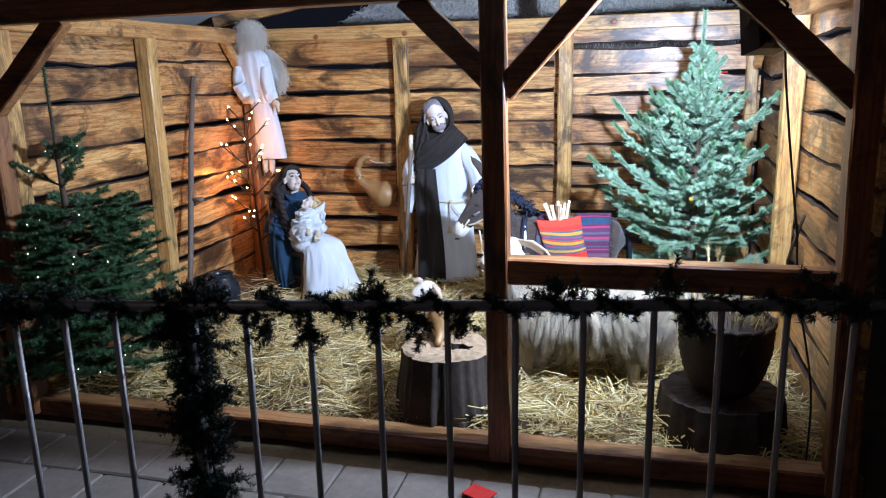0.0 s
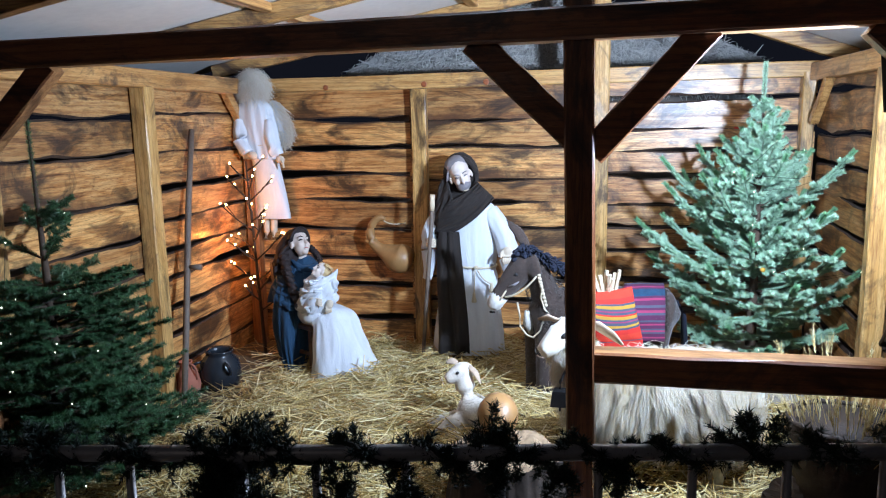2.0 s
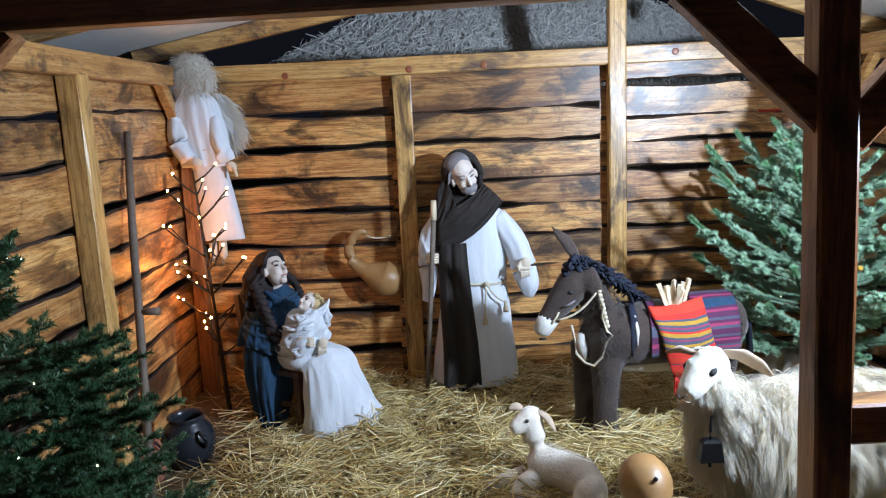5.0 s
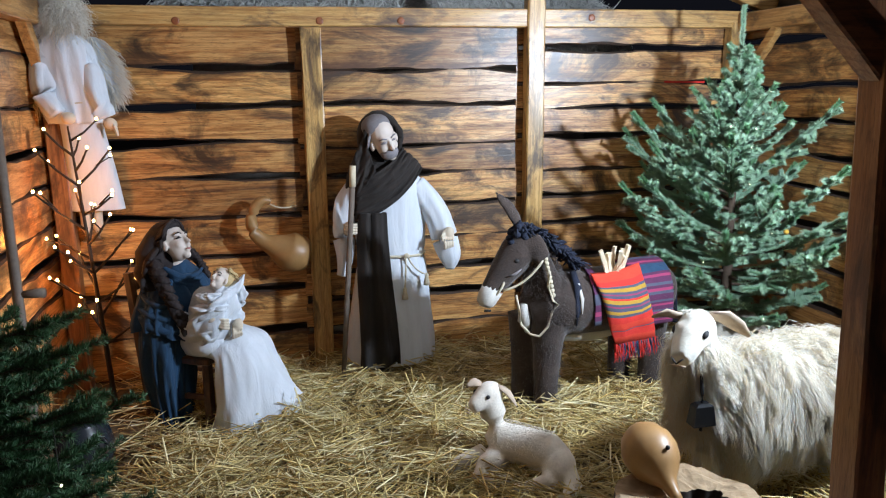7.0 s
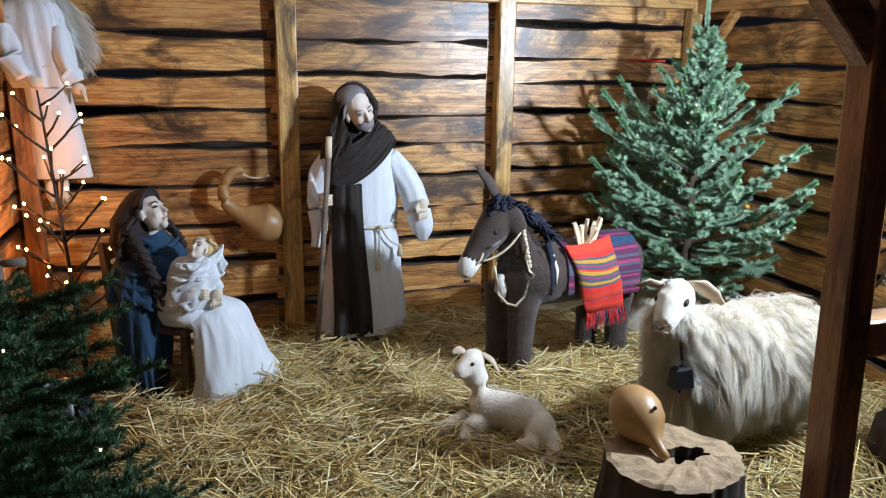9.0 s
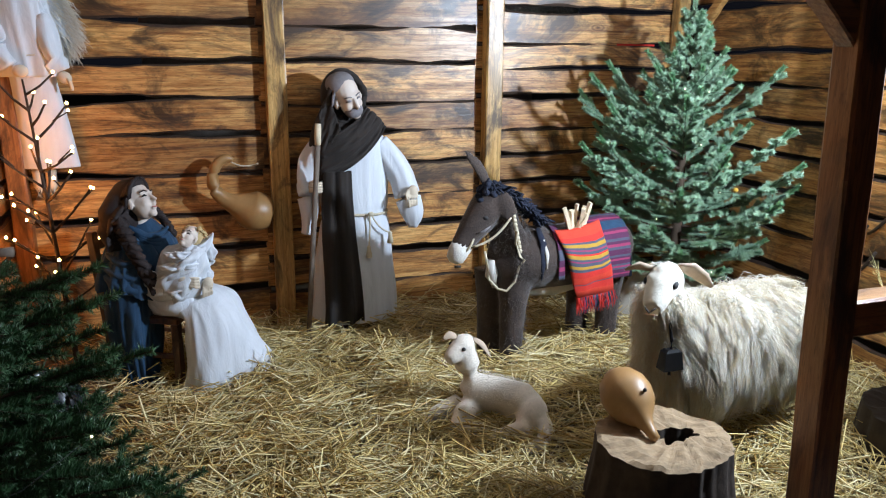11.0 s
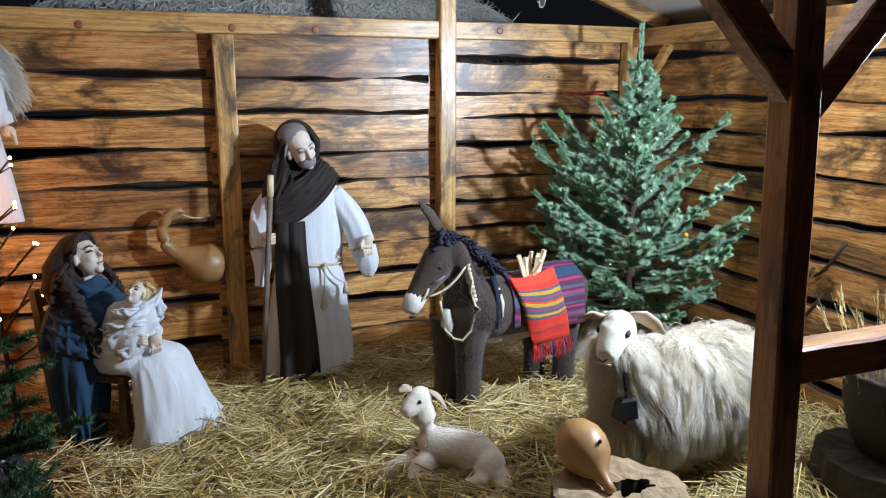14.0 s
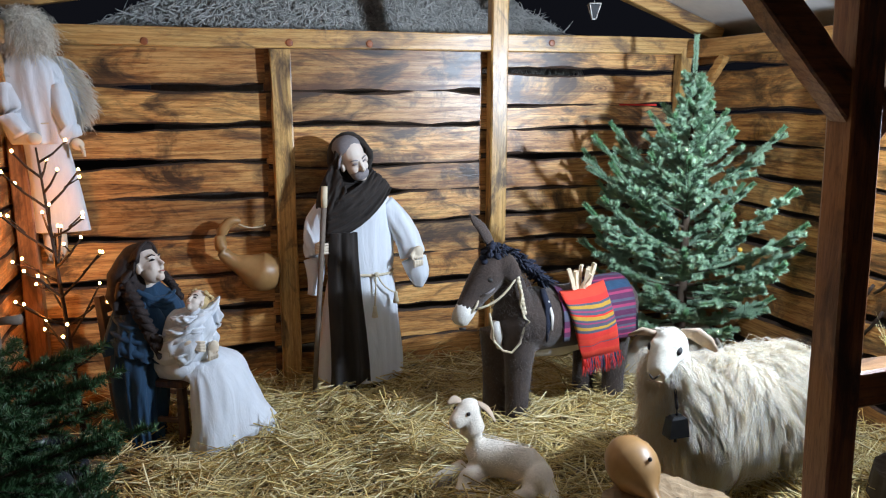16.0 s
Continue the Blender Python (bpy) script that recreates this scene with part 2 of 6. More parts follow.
PINE_BARK = plain("fir_bark", (0.085, 0.055, 0.035), 0.9, 60, 0.4, relief=0.6)
BLUE_NEEDLE = per_piece("blue_spruce_needles", ((0.24, 0.40, 0.24), (0.37, 0.55, 0.36), (0.48, 0.64, 0.47), (0.18, 0.32, 0.19)), 0.45)
TIP_NEEDLE = per_piece("spruce_young_tips", ((0.16, 0.34, 0.20), (0.20, 0.38, 0.16)), 0.5)
FIR_NEEDLE = per_piece("dark_fir_needles", ((0.040, 0.100, 0.040), (0.066, 0.150, 0.057), (0.027, 0.070, 0.031)), 0.42)
GARLAND = per_piece("garland_needles", ((0.010, 0.022, 0.014), (0.018, 0.036, 0.020), (0.008, 0.014, 0.010)), 0.55)
CLAY = plain("red_clay", (0.36, 0.13, 0.08), 0.8, 24, 0.2)
BLACK_GLAZE = plain("black_glazed_clay", (0.020, 0.024, 0.030), 0.25, 20, 0.3)
STAFF_WOOD = plain("grey_wooden_pole", (0.17, 0.13, 0.10), 0.7, 50, 0.3, relief=0.3)
PEELED = plain("peeled_firewood", (0.72, 0.60, 0.42), 0.7, 40, 0.2)
CHAIR_WOOD = wood("dark_chair_wood", (0.16, 0.07, 0.03), (0.10, 0.045, 0.02), (0.05, 0.02, 0.01), (0.02, 0.01, 0.01), 2, 0.4, 0.3, False)
SACK = plain("grey_sacking", (0.42, 0.37, 0.30), 0.95, 120, 0.25, relief=0.5)
WICKER = plain("dark_wicker", (0.040, 0.024, 0.014), 0.7, 90, 0.5, relief=0.6)
RED, ORANGE, YELLOW, NAVY, PURPLE, PINKY = (plain("woven_" + n, c, 0.9, 160, 0.2, relief=0.4) for n, c in (
    ("red", (0.62, 0.030, 0.020)), ("orange", (0.66, 0.048, 0.022)), ("yellow", (0.44, 0.25, 0.028)),
    ("slate", (0.07, 0.075, 0.11)), ("purple", (0.085, 0.018, 0.060)), ("pink", (0.30, 0.035, 0.10))))

LIP = plain("painted_lip", (0.45, 0.16, 0.14), 0.6, 30, 0.1)


# ---- mesh tools ----
def curve_at(pts, u):
    """A point on the smooth curve through pts, at u steps from the first."""
    i = min(max(int(u), 0), len(pts) - 2)
    t = u - i
    a, p, q, z = pts[max(i - 1, 0)], pts[i], pts[i + 1], pts[min(i + 2, len(pts) - 1)]
    m, k = (q - a) * 0.5, (z - p) * 0.5
    return p * (2 * t ** 3 - 3 * t * t + 1) + m * (t ** 3 - 2 * t * t + t) + q * (3 * t * t - 2 * t ** 3) + k * (t ** 3 - t * t)


class Build:
    """Gathers rings, tubes, boxes and strands into one mesh."""

    def __init__(self):
        self.v, self.f, self.m, self.s = [], [], [], []

    def face(self, idx, mat, smooth):
        self.f.append(idx), self.m.append(mat), self.s.append(smooth)

    def loft(self, rings, mat=0, closed=True, smooth=True, caps=True):
        """rings: lists of points of equal length."""
        first, n = len(self.v), len(rings[0])
        for r in rings:
            self.v += [tuple(p) for p in r]
        mats = mat if isinstance(mat, (list, tuple)) else [mat] * (len(rings) - 1)
        for k in range(len(rings) - 1):
            a, b = first + k * n, first + (k + 1) * n
            for i in range(n if closed else n - 1):
                j = (i + 1) % n
                self.face((a + i, a + j, b + j, b + i), mats[k], smooth)
        if caps and closed:
            self.face(tuple(range(first + n - 1, first - 1, -1)), mats[0], smooth)
            self.face(tuple(range(first + (len(rings) - 1) * n, first + len(rings) * n)), mats[-1], smooth)

    def tube(self, pts, radii, mat=0, n=10, flat=1.0, up=(0, 0, 1), wob=0.0, seed=0, fine=1):
        """A round tube along points; flat squeezes it along the direction nearest to up, fine adds points between."""
        pts = [Vector(p) for p in pts]
        radii = radii if isinstance(radii, (list, tuple)) else [radii] * len(pts)
        if fine > 1:
            pts, radii = [curve_at(pts, i / fine) for i in range((len(pts) - 1) * fine + 1)], [v.x for v in (curve_at([Vector((q, 0, 0)) for q in radii], i / fine) for i in range((len(radii) - 1) * fine + 1))]
        rings = []
        for i, p in enumerate(pts):
            d = (pts[min(i + 1, len(pts) - 1)] - pts[max(i - 1, 0)]).normalized()
            u = Vector(up)
            if abs(d.dot(u)) > 0.95:
                u = Vector((0, 1, 0)) if abs(d.y) < 0.9 else Vector((1, 0, 0))
            side = d.cross(u).normalized()
            top = side.cross(d)
            ring = []
            for k in range(n):
                a = 2 * math.pi * k / n
                r = radii[i]
                if wob:
                    r *= 1 + wob * noise.noise(Vector((math.cos(a) * 1.7 + seed, math.sin(a) * 1.7, i * 0.6 / fine + seed * 3)))
                    if fine > 1:
                        r *= 1 + wob * 0.7 * (0.35 - abs(noise.noise(Vector((math.cos(a) * 2.6 + seed, math.sin(a) * 2.6, p.z * 9 + p.x * 5)))))
                ring.append(p + side * (math.cos(a) * r) + top * (math.sin(a) * r * flat))
            rings.append(ring)
        self.loft(rings, mat)

    def ball(self, c, r, mat=0, n=14, k=9, m=None):
        """An ellipsoid: radii along x, y, z, then turned by m."""
        c, m = Vector(c), m or Matrix()
        rings = []
        for i in range(k + 1):
            a = math.pi * (0.02 + 0.96 * i / k)
            rings.append([c + (m @ Vector((r[0] * math.sin(a) * math.cos(2 * math.pi * j / n), r[1] * math.sin(a) * math.sin(2 * math.pi * j / n), -r[2] * math.cos(a)))) for j in range(n)])
        self.loft(rings, mat)

    def box(self, c, size, mat=0, m=None, bevel=0.006):
        """A box with chamfered edges."""
        m = m or Matrix()
        hx, hy, hz = (s / 2 for s in size)
        b = min(bevel, hx * 0.5, hy * 0.5, hz * 0.5)

        def ring(x, y, z):
            return [Vector(c) + m @ Vector(p) for p in ((-x + b, -y, z), (x - b, -y, z), (x, -y + b, z), (x, y - b, z), (x - b, y, z), (-x + b, y, z), (-x, y - b, z), (-x, -y + b, z))]
        self.loft([ring(hx - b, hy - b, -hz), ring(hx, hy, -hz + b), ring(hx, hy, hz - b), ring(hx - b, hy - b, hz)], mat, smooth=False)

    def beam(self, a, b, w, h, mat=0, up=(0, 0, 1), seed=0, wane=0.004, segs=8):
        """A sawn timber from a to b: w across, h along up, with slightly uneven edges."""
        a, b = Vector(a), Vector(b)
        d = (b - a).normalized()
        u = Vector(up)
        if abs(d.dot(u)) > 0.95:
            u = Vector((0, 1, 0))
        side = d.cross(u).normalized()
        top = side.cross(d)
        c = min(w, h) * 0.08
        shape = ((-w / 2 + c, -h / 2), (w / 2 - c, -h / 2), (w / 2, -h / 2 + c), (w / 2, h / 2 - c), (w / 2 - c, h / 2), (-w / 2 + c, h / 2), (-w / 2, h / 2 - c), (-w / 2, -h / 2 + c))
        rings = []
        for i in range(segs + 1):
            p = a.lerp(b, i / segs)
            rings.append([p + side * (x + wane * noise.noise(Vector((i * 0.7 + seed, k * 0.9, 1)))) + top * (z + wane * noise.noise(Vector((i * 0.7, k * 0.9 + seed, 5)))) for k, (x, z) in enumerate(shape)])
        self.loft(rings, mat, smooth=False)

    def strand(self, pts, w, mat=0, side=None):
        """A thin three-sided blade along points, tapering to a tip."""
        first = len(self.v)
        n = len(pts)
        for i, p in enumerate(pts):
            p = Vector(p)
            d = (Vector(pts[min(i + 1, n - 1)]) - Vector(pts[max(i - 1, 0)])).normalized()
            s = d.cross(side or Vector((0.3, 0.2, 1))).normalized()
            t = s.cross(d)
            r = w * (1 - 0.85 * (i / (n - 1)) ** 2) if n > 2 else w
            self.v += [tuple(p + s * r), tuple(p - s * r * 0.5 + t * r * 0.87), tuple(p - s * r * 0.5 - t * r * 0.87)]
        for i in range(n - 1):
            a = first + i * 3
            for j in range(3):
                k = (j + 1) % 3
                self.face((a + j, a + k, a + 3 + k, a + 3 + j), mat, True)

    def fuse(self, other, mat=0, voxel=0.008, smooth=3):
        """Takes in the closed shapes of another Build, melted into one smooth skin."""
        ob = bpy.data.objects.new("soft_form", other.mesh("soft_form", []))
        scene.collection.objects.link(ob)
        mod = ob.modifiers.new("skin", "REMESH")
        mod.mode, mod.voxel_size = "VOXEL", voxel
        if smooth:
            mod = ob.modifiers.new("soften", "SMOOTH")
            mod.factor, mod.iterations = 0.5, smooth
        bpy.context.view_layer.update()
        done = ob.evaluated_get(bpy.context.evaluated_depsgraph_get())
        me = done.to_mesh()
        first = len(self.v)
        self.v += [tuple(v.co) for v in me.vertices]
        for f in me.polygons:
            self.face(tuple(first + i for i in f.vertices), mat, True)
        done.to_mesh_clear()
        old = ob.data
        bpy.data.objects.remove(ob)
        bpy.data.meshes.remove(old)

    def mesh(self, name, mats):
        me = bpy.data.meshes.new(name)
        me.from_pydata(self.v, [], self.f)
        for m in mats:
            me.materials.append(m)
        me.polygons.foreach_set("material_index", self.m)
        me.polygons.foreach_set("use_smooth", self.s)
        me.update()
        return me


def part(name, b, mats, parent, label=""):
    """One mesh object under a thing, a part or a piece of the setting."""
    ob = new(name, b.mesh(name, mats if isinstance(mats, (list, tuple)) else [mats]) if isinstance(b, Build) else b)
    ob.parent = parent
    return tagged(ob, label)


def thing(name, b, mats, label, category, group="", kind="", m=None):
    """A top-level thing: a mesh, or an empty when b is None."""
    ob = new(name, b.mesh(name, mats if isinstance(mats, (list, tuple)) else [mats]) if isinstance(b, Build) else b)
    if m is not None:
        ob.matrix_world = m
    return tagged(ob, label, category, group, kind)


def lathe(b, profile, c=(0, 0, 0), mat=0, n=24, m=None, caps=True):
    m = m or Matrix()
    b.loft([[Vector(c) + m @ Vector((r * math.cos(2 * math.pi * i / n), r * math.sin(2 * math.pi * i / n), z)) for i in range(n)] for r, z in profile], mat, caps=caps)


def bez(p, q, r, n=8):
    """Points on a curve from p to r, drawn towards q."""
    p, q, r = Vector(p), Vector(q), Vector(r)
    return [p * (1 - t) ** 2 + q * 2 * t * (1 - t) + r * t * t for t in (i / n for i in range(n + 1))]


LEFT, RIGHT, FRONT, BACK = -3.25, 0.82, 3.455, 6.24   # inner faces of the planks, and the front frame
EAVE, RIDGE_X, RIDGE_Z = 2.10, -0.60, 2.60


def roof_z(x):
    return RIDGE_Z - (RIDGE_Z - EAVE) * abs(x - RIDGE_X) / (RIDGE_X - LEFT if x < RIDGE_X else RIGHT - RIDGE_X)


# ---- ground ----
b = Build()
b.loft([[(-60, -60, -0.045), (60, -60, -0.045), (60, 60, -0.045), (-60, 60, -0.045)], [(-60, -60, -0.04), (60, -60, -0.04), (60, 60, -0.04), (-60, 60, -0.04)]], 0, smooth=False)
ground = thing("ground", b, EARTH, "dark ground of the square under the paving", "ground", kind="structure")

# hay bed: low mounds, higher at the back
rng = random.Random(4)


def hay_z(x, y):
    h = 0.030 + 0.045 * (noise.noise(Vector((x * 1.3, y * 1.3, 2.0))) + 0.4)
    h += 0.015 * math.exp(-((x + 1.9) ** 2 + (y - 5.75) ** 2) / 0.10) + 0.07 * math.exp(-((x + 0.55) ** 2 + (y - 4.75) ** 2) / 0.2)
    return max(0.015, h) * min(1.0, max(0.25, (y - FRONT) / 0.35))


b = Build()
NX, NY = 90, 64
for j in range(NY + 1):
    for i in range(NX + 1):
        x, y = LEFT - 0.02 + (RIGHT - LEFT + 0.04) * i / NX, FRONT + 0.05 + (BACK - FRONT) * j / NY
        b.v.append((x, y, hay_z(x, y) + 0.012 * noise.noise(Vector((x * 14, y * 14, 0)))))
for j in range(NY):
    for i in range(NX):
        k = j * (NX + 1) + i
        b.face((k, k + 1, k + NX + 2, k + NX + 1), 0, True)
floor = thing("floor", b, EARTH, "uneven earth floor of the stable under loose straw", "floor", kind="structure")

SPOTS = ((-1.20, 4.55, 0.34), (-1.49, 5.80, 0.42), (-2.35, 5.36, 0.36), (-0.5, 5.15, 0.30))


def lay_straw(b, x, y, a, l, lift, w):
    """One bent stalk; the bed is trodden flat round the figures."""
    lift *= min(1.0, min(0.25 + 0.75 * math.hypot(x - u, y - v) / q for u, v, q in SPOTS))
    z = hay_z(x, y) + lift
    d = Vector((math.cos(a), math.sin(a), rng.gauss(0, 0.26)))
    c = Vector((x, y, z + 0.006))
    k = Vector((rng.gauss(0, 0.09), rng.gauss(0, 0.09), rng.gauss(0, 0.05))) * l
    p, q, r = c - d * l / 2, c + k, c + d * l / 2
    for e in (p, r):
        e.x, e.y = min(max(e.x, LEFT), RIGHT), min(max(e.y, FRONT + 0.06), BACK)
        e.z = max(e.z, hay_z(e.x, e.y) - 0.004)
    b.strand((p, q, r), w, 0)


def strewn(x, y):
    """How thickly the straw lies: thin behind the fir and in the twig tree's corner."""
    return min(1.0, max(0.06, (x + 2.95) / 0.45)) if y > 4.3 else 1.0


b = Build()
for _ in range(17500):
    x, y = rng.uniform(LEFT + 0.05, RIGHT - 0.03), rng.uniform(FRONT + 0.10, BACK - 0.02)
    if rng.random() < strewn(x, y):
        lay_straw(b, x, y, rng.uniform(0, 2 * math.pi), rng.uniform(0.06, 0.30), 0.070 * rng.random() ** 1.5, rng.uniform(0.0015, 0.0040))
# tufts that lie one way
for _ in range(900):
    x, y, a = rng.uniform(LEFT + 0.4, RIGHT - 0.08), rng.uniform(FRONT + 0.15, BACK - 0.06), rng.uniform(0, 2 * math.pi)
    if rng.random() < strewn(x, y):
        for _ in range(rng.randint(6, 14)):
            lay_straw(b, x + rng.gauss(0, 0.035), y + rng.gauss(0, 0.035), a + rng.gauss(0, 0.35), rng.uniform(0.12, 0.32), rng.uniform(0.03, 0.115), rng.uniform(0.0022, 0.0048))
straw = thing("straw", b, STRAW, "loose golden straw strewn thickly over the stable floor", "straw", kind="stuff")


# ---- walls of live-edged planks ----
def plank_mesh(name, length, h, thick, seed, mat, axis, lean=0.0):
    """A live-edged board, centred; wavy along its top and bottom edges, its face rounded off towards them."""
    b = Build()
    n = max(6, int(length / 0.045))
    rings = []
    for i in range(n + 1):
        s = length * (i / n - 0.5)
        up = h / 2 - 0.007 + 0.034 * noise.noise(Vector((s * 1.7, seed, 0))) + 0.009 * noise.noise(Vector((s * 8, seed, 1)))
        dn = -h / 2 + 0.007 + 0.034 * noise.noise(Vector((s * 1.7, seed, 7))) + 0.009 * noise.noise(Vector((s * 8, seed, 9)))
        c1, c2 = (0.008 + 0.014 * max(0, noise.noise(Vector((s * 3.1, seed, e)))) for e in (3, 13))
        t = thick / 2
        o = lean * s + 0.004 * noise.noise(Vector((s * 1.5, seed, 20)))
        prof = ((-t + o, up - c1), (-t * 0.4 + o, up), (t, up), (t, dn), (-t * 0.4 + o, dn), (-t + o, dn + c2))
        rings.append([(s, y, z) if axis == 0 else (-y, s, z) if axis == 1 else (y, s, z) for y, z in prof])
    b.loft(rings, 0, smooth=False)
    b.m = [1 if k < n * 6 and k % 6 in (0, 1, 3, 4) else 0 for k in range(len(b.m))]
    return b.mesh(name, [mat, EDGE])


def plank_wall(name, label, axis, at, sections, mat):
    """A wall whose boards lie one above another; each section has its own heights of the joints."""
    wall = thing(name, None, [], label, "wall", kind="structure")
    seed = hash_seed(name)
    for (s0, s1, joints) in sections:
        for hi, lo in zip(joints, joints[1:]):
            seed += 1
            r = random.Random(seed)
            length = s1 - s0 + 0.01
            ob = part("plank", plank_mesh("plank", length, hi - lo + r.uniform(-0.012, 0.010), 0.03, seed * 1.37, mat, axis, r.uniform(-0.004, 0.004)), mat, wall)
            c, z = (s0 + s1) / 2, (hi + lo) / 2
            off = 0.015 + r.uniform(0, 0.006)
            tilt = degrees_of(r.uniform(-0.008, 0.008))
            ob.matrix_world = pose(c, at + off, z, 0, tilt, 0) if axis == 0 else pose(at - off, c, z, tilt, 0, 0) if axis == 1 else pose(at + off, c, z, tilt, 0, 0)
    return wall


def hash_seed(name):
    return sum(ord(c) for c in name) % 97 * 10


def degrees_of(a):
    return a * 180 / math.pi


plank_wall("wall_back", "scorched live-edged pine planks nailed one above another", 0, BACK, (
    (LEFT, -1.95, (2.06, 1.785, 1.57, 1.372, 1.183, 0.962, 0.735, 0.53, 0.285, 0.02)),
    (-1.95, -0.66, (2.06, 1.765, 1.57, 1.335, 1.17, 0.985, 0.775, 0.61, 0.44, 0.24, 0.02)),
    (-0.66, 0.80, (2.06, 1.885, 1.672, 1.533, 1.366, 1.162, 1.005, 0.83, 0.62, 0.42, 0.22, 0.02))), PLANK_X)
plank_wall("wall_left", "scorched live-edged pine planks lit orange by the twig tree", 1, LEFT, (
    (FRONT - 0.05, 4.84, (2.04, 1.815, 1.61, 1.33, 1.10, 0.90, 0.68, 0.45, 0.24, 0.02)),
    (4.84, BACK, (2.04, 1.83, 1.59, 1.38, 1.175, 0.98, 0.80, 0.60, 0.43, 0.22, 0.02))), PLANK_Y)
plank_wall("wall_right", "pale live-edged pine planks with wide dark joints", 2, RIGHT, (
    (FRONT - 0.05, 4.95, (2.04, 1.86, 1.648, 1.489, 1.278, 1.065, 0.85, 0.64, 0.42, 0.22, 0.02)),
    (4.95, BACK, (2.04, 1.91, 1.645, 1.46, 1.28, 1.09, 0.88, 0.66, 0.45, 0.24, 0.02))), PLANK_Y)


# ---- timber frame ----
def frame_mats(mat):
    return [mat, SIDE_Z if mat == FRAME_Z else SIDE_X] if mat in (FRAME_Z, FRAME_X) else [mat]


def dark_fronted(b, mat):
    """The front frame takes the darker wood on its outer face alone."""
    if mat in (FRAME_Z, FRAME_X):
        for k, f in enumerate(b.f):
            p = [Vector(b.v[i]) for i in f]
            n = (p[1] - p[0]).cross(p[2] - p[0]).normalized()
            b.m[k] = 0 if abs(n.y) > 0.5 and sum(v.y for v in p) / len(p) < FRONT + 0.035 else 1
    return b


def timber(name, a, c, w, h, mat, label, up=(0, 0, 1), seed=0, wane=0.004):
    b = Build()
    b.beam(a, c, w, h, 0, up, seed, wane)
    return thing(name, dark_fronted(b, mat), frame_mats(mat), label, "beam", kind="structure")


def upright(name, x, y, z0, z1, w, d, mat, label, seed=0):
    b = Build()
    lean = 1 if name == "front_post" else 0
    b.beam((x + 0.044 * lean, y - 0.042 * lean, z0), (x, y + 0.020 * lean, z1), w, d, 0, (0, 1, 0), seed, 0.006, 12)
    return thing(name, dark_fronted(b, mat), frame_mats(mat), label, "post", kind="structure")


# back wall: plate, two uprights, corner uprights
plate = timber("wall_plate_back", (LEFT + 0.03, 6.195, 2.035), (0.79, 6.195, 2.05), 0.075, 0.10, BEAM_X, "varnished pine beam along the top of the back wall", seed=2)
upright("wall_post", -1.865, 6.20, 0.0, 1.985, 0.11, 0.07, POST_Z, "varnished pine upright against the back wall", 5)
upright("wall_post", -0.575, 6.19, 0.0, 2.62, 0.105, 0.09, POST_Z, "varnished pine upright rising past the wall plate to the ridge", 9)
upright("wall_post", 0.735, 6.19, 0.0, 2.03, 0.08, 0.08, POST_Z, "pale pine corner upright", 13)
upright("wall_post", -3.19, 6.18, 0.0, 2.0, 0.09, 0.09, FRAME_Z, "pine corner upright behind the twig tree", 15)
# left wall
timber("wall_plate_left", (-3.20, FRONT, 2.04), (-3.20, 6.15, 2.03), 0.085, 0.11, BEAM_Y, "varnished pine beam along the top of the left wall", seed=21)
upright("wall_post", -3.20, 4.845, 0.0, 1.985, 0.10, 0.105, POST_Z, "varnished pine upright against the left wall", 23)
upright("wall_post", -3.205, 3.62, 0.0, 1.985, 0.085, 0.10, POST_Z, "pine upright beside the fir tree", 25)
timber("corner_brace", (-3.205, 5.86, 2.0), (-3.205, 6.13, 1.72), 0.05, 0.07, BEAM_Y, "short pine brace under the corner", seed=27)
# right wall
timber("wall_plate_right", (0.775, FRONT, 2.03), (0.775, 6.15, 2.03), 0.085, 0.11, BEAM_Y, "pine beam along the top of the right wall", seed=31)
upright("wall_post", 0.755, 4.78, 0.0, 1.98, 0.10, 0.085, POST_Z, "pale pine upright against the right wall", 33)
timber("corner_brace", (0.74, 6.02, 1.72), (0.76, 5.80, 1.98), 0.05, 0.05, BEAM_Y, "short golden pine brace under the right plate", seed=35)

# front frame, darker on its outer face
upright("front_post", -0.648, FRONT + 0.033, 0.0, 2.62, 0.103, 0.098, FRAME_Z, "dark-fronted square post with a varnished sheen", 41)
upright("front_post", -3.20, FRONT + 0.03, 0.0, 2.05, 0.12, 0.11, FRAME_Z, "dark-fronted corner post behind the fir tree", 43)
upright("front_post", 0.770, FRONT + 0.03, 0.0, 2.05, 0.12, 0.11, FRAME_Z, "dark-fronted corner post beside the basket", 45)
timber("front_beam", (-3.55, FRONT + 0.030, 2.043), (1.1, FRONT + 0.030, 2.108), 0.115, 0.108, FRAME_X, "dark-fronted beam across the open front", seed=47)
timber("window_rail", (-0.585, FRONT + 0.035, 0.887), (0.72, FRONT + 0.035, 0.887), 0.10, 0.115, FRAME_X, "dark-fronted rail with a lighter golden top", seed=49)
timber("sill_beam", (-3.3, FRONT + 0.03, 0.03), (0.9, FRONT + 0.03, 0.03), 0.12, 0.10, FRAME_X, "low brown sill beam along the open front", seed=51)
for x0, z0, x1, z1 in ((-1.003, 2.04, -0.635, 1.690), (-0.215, 2.06, -0.595, 1.650), (-2.70, 2.02, -3.15, 1.60), (0.28, 2.05, 0.75, 1.60)):
    timber("brace", (x0, FRONT + 0.035, z0), (x1, FRONT + 0.035, z1), 0.07, 0.10, FRAME_X, "dark-fronted diagonal brace of the front frame", seed=x0)

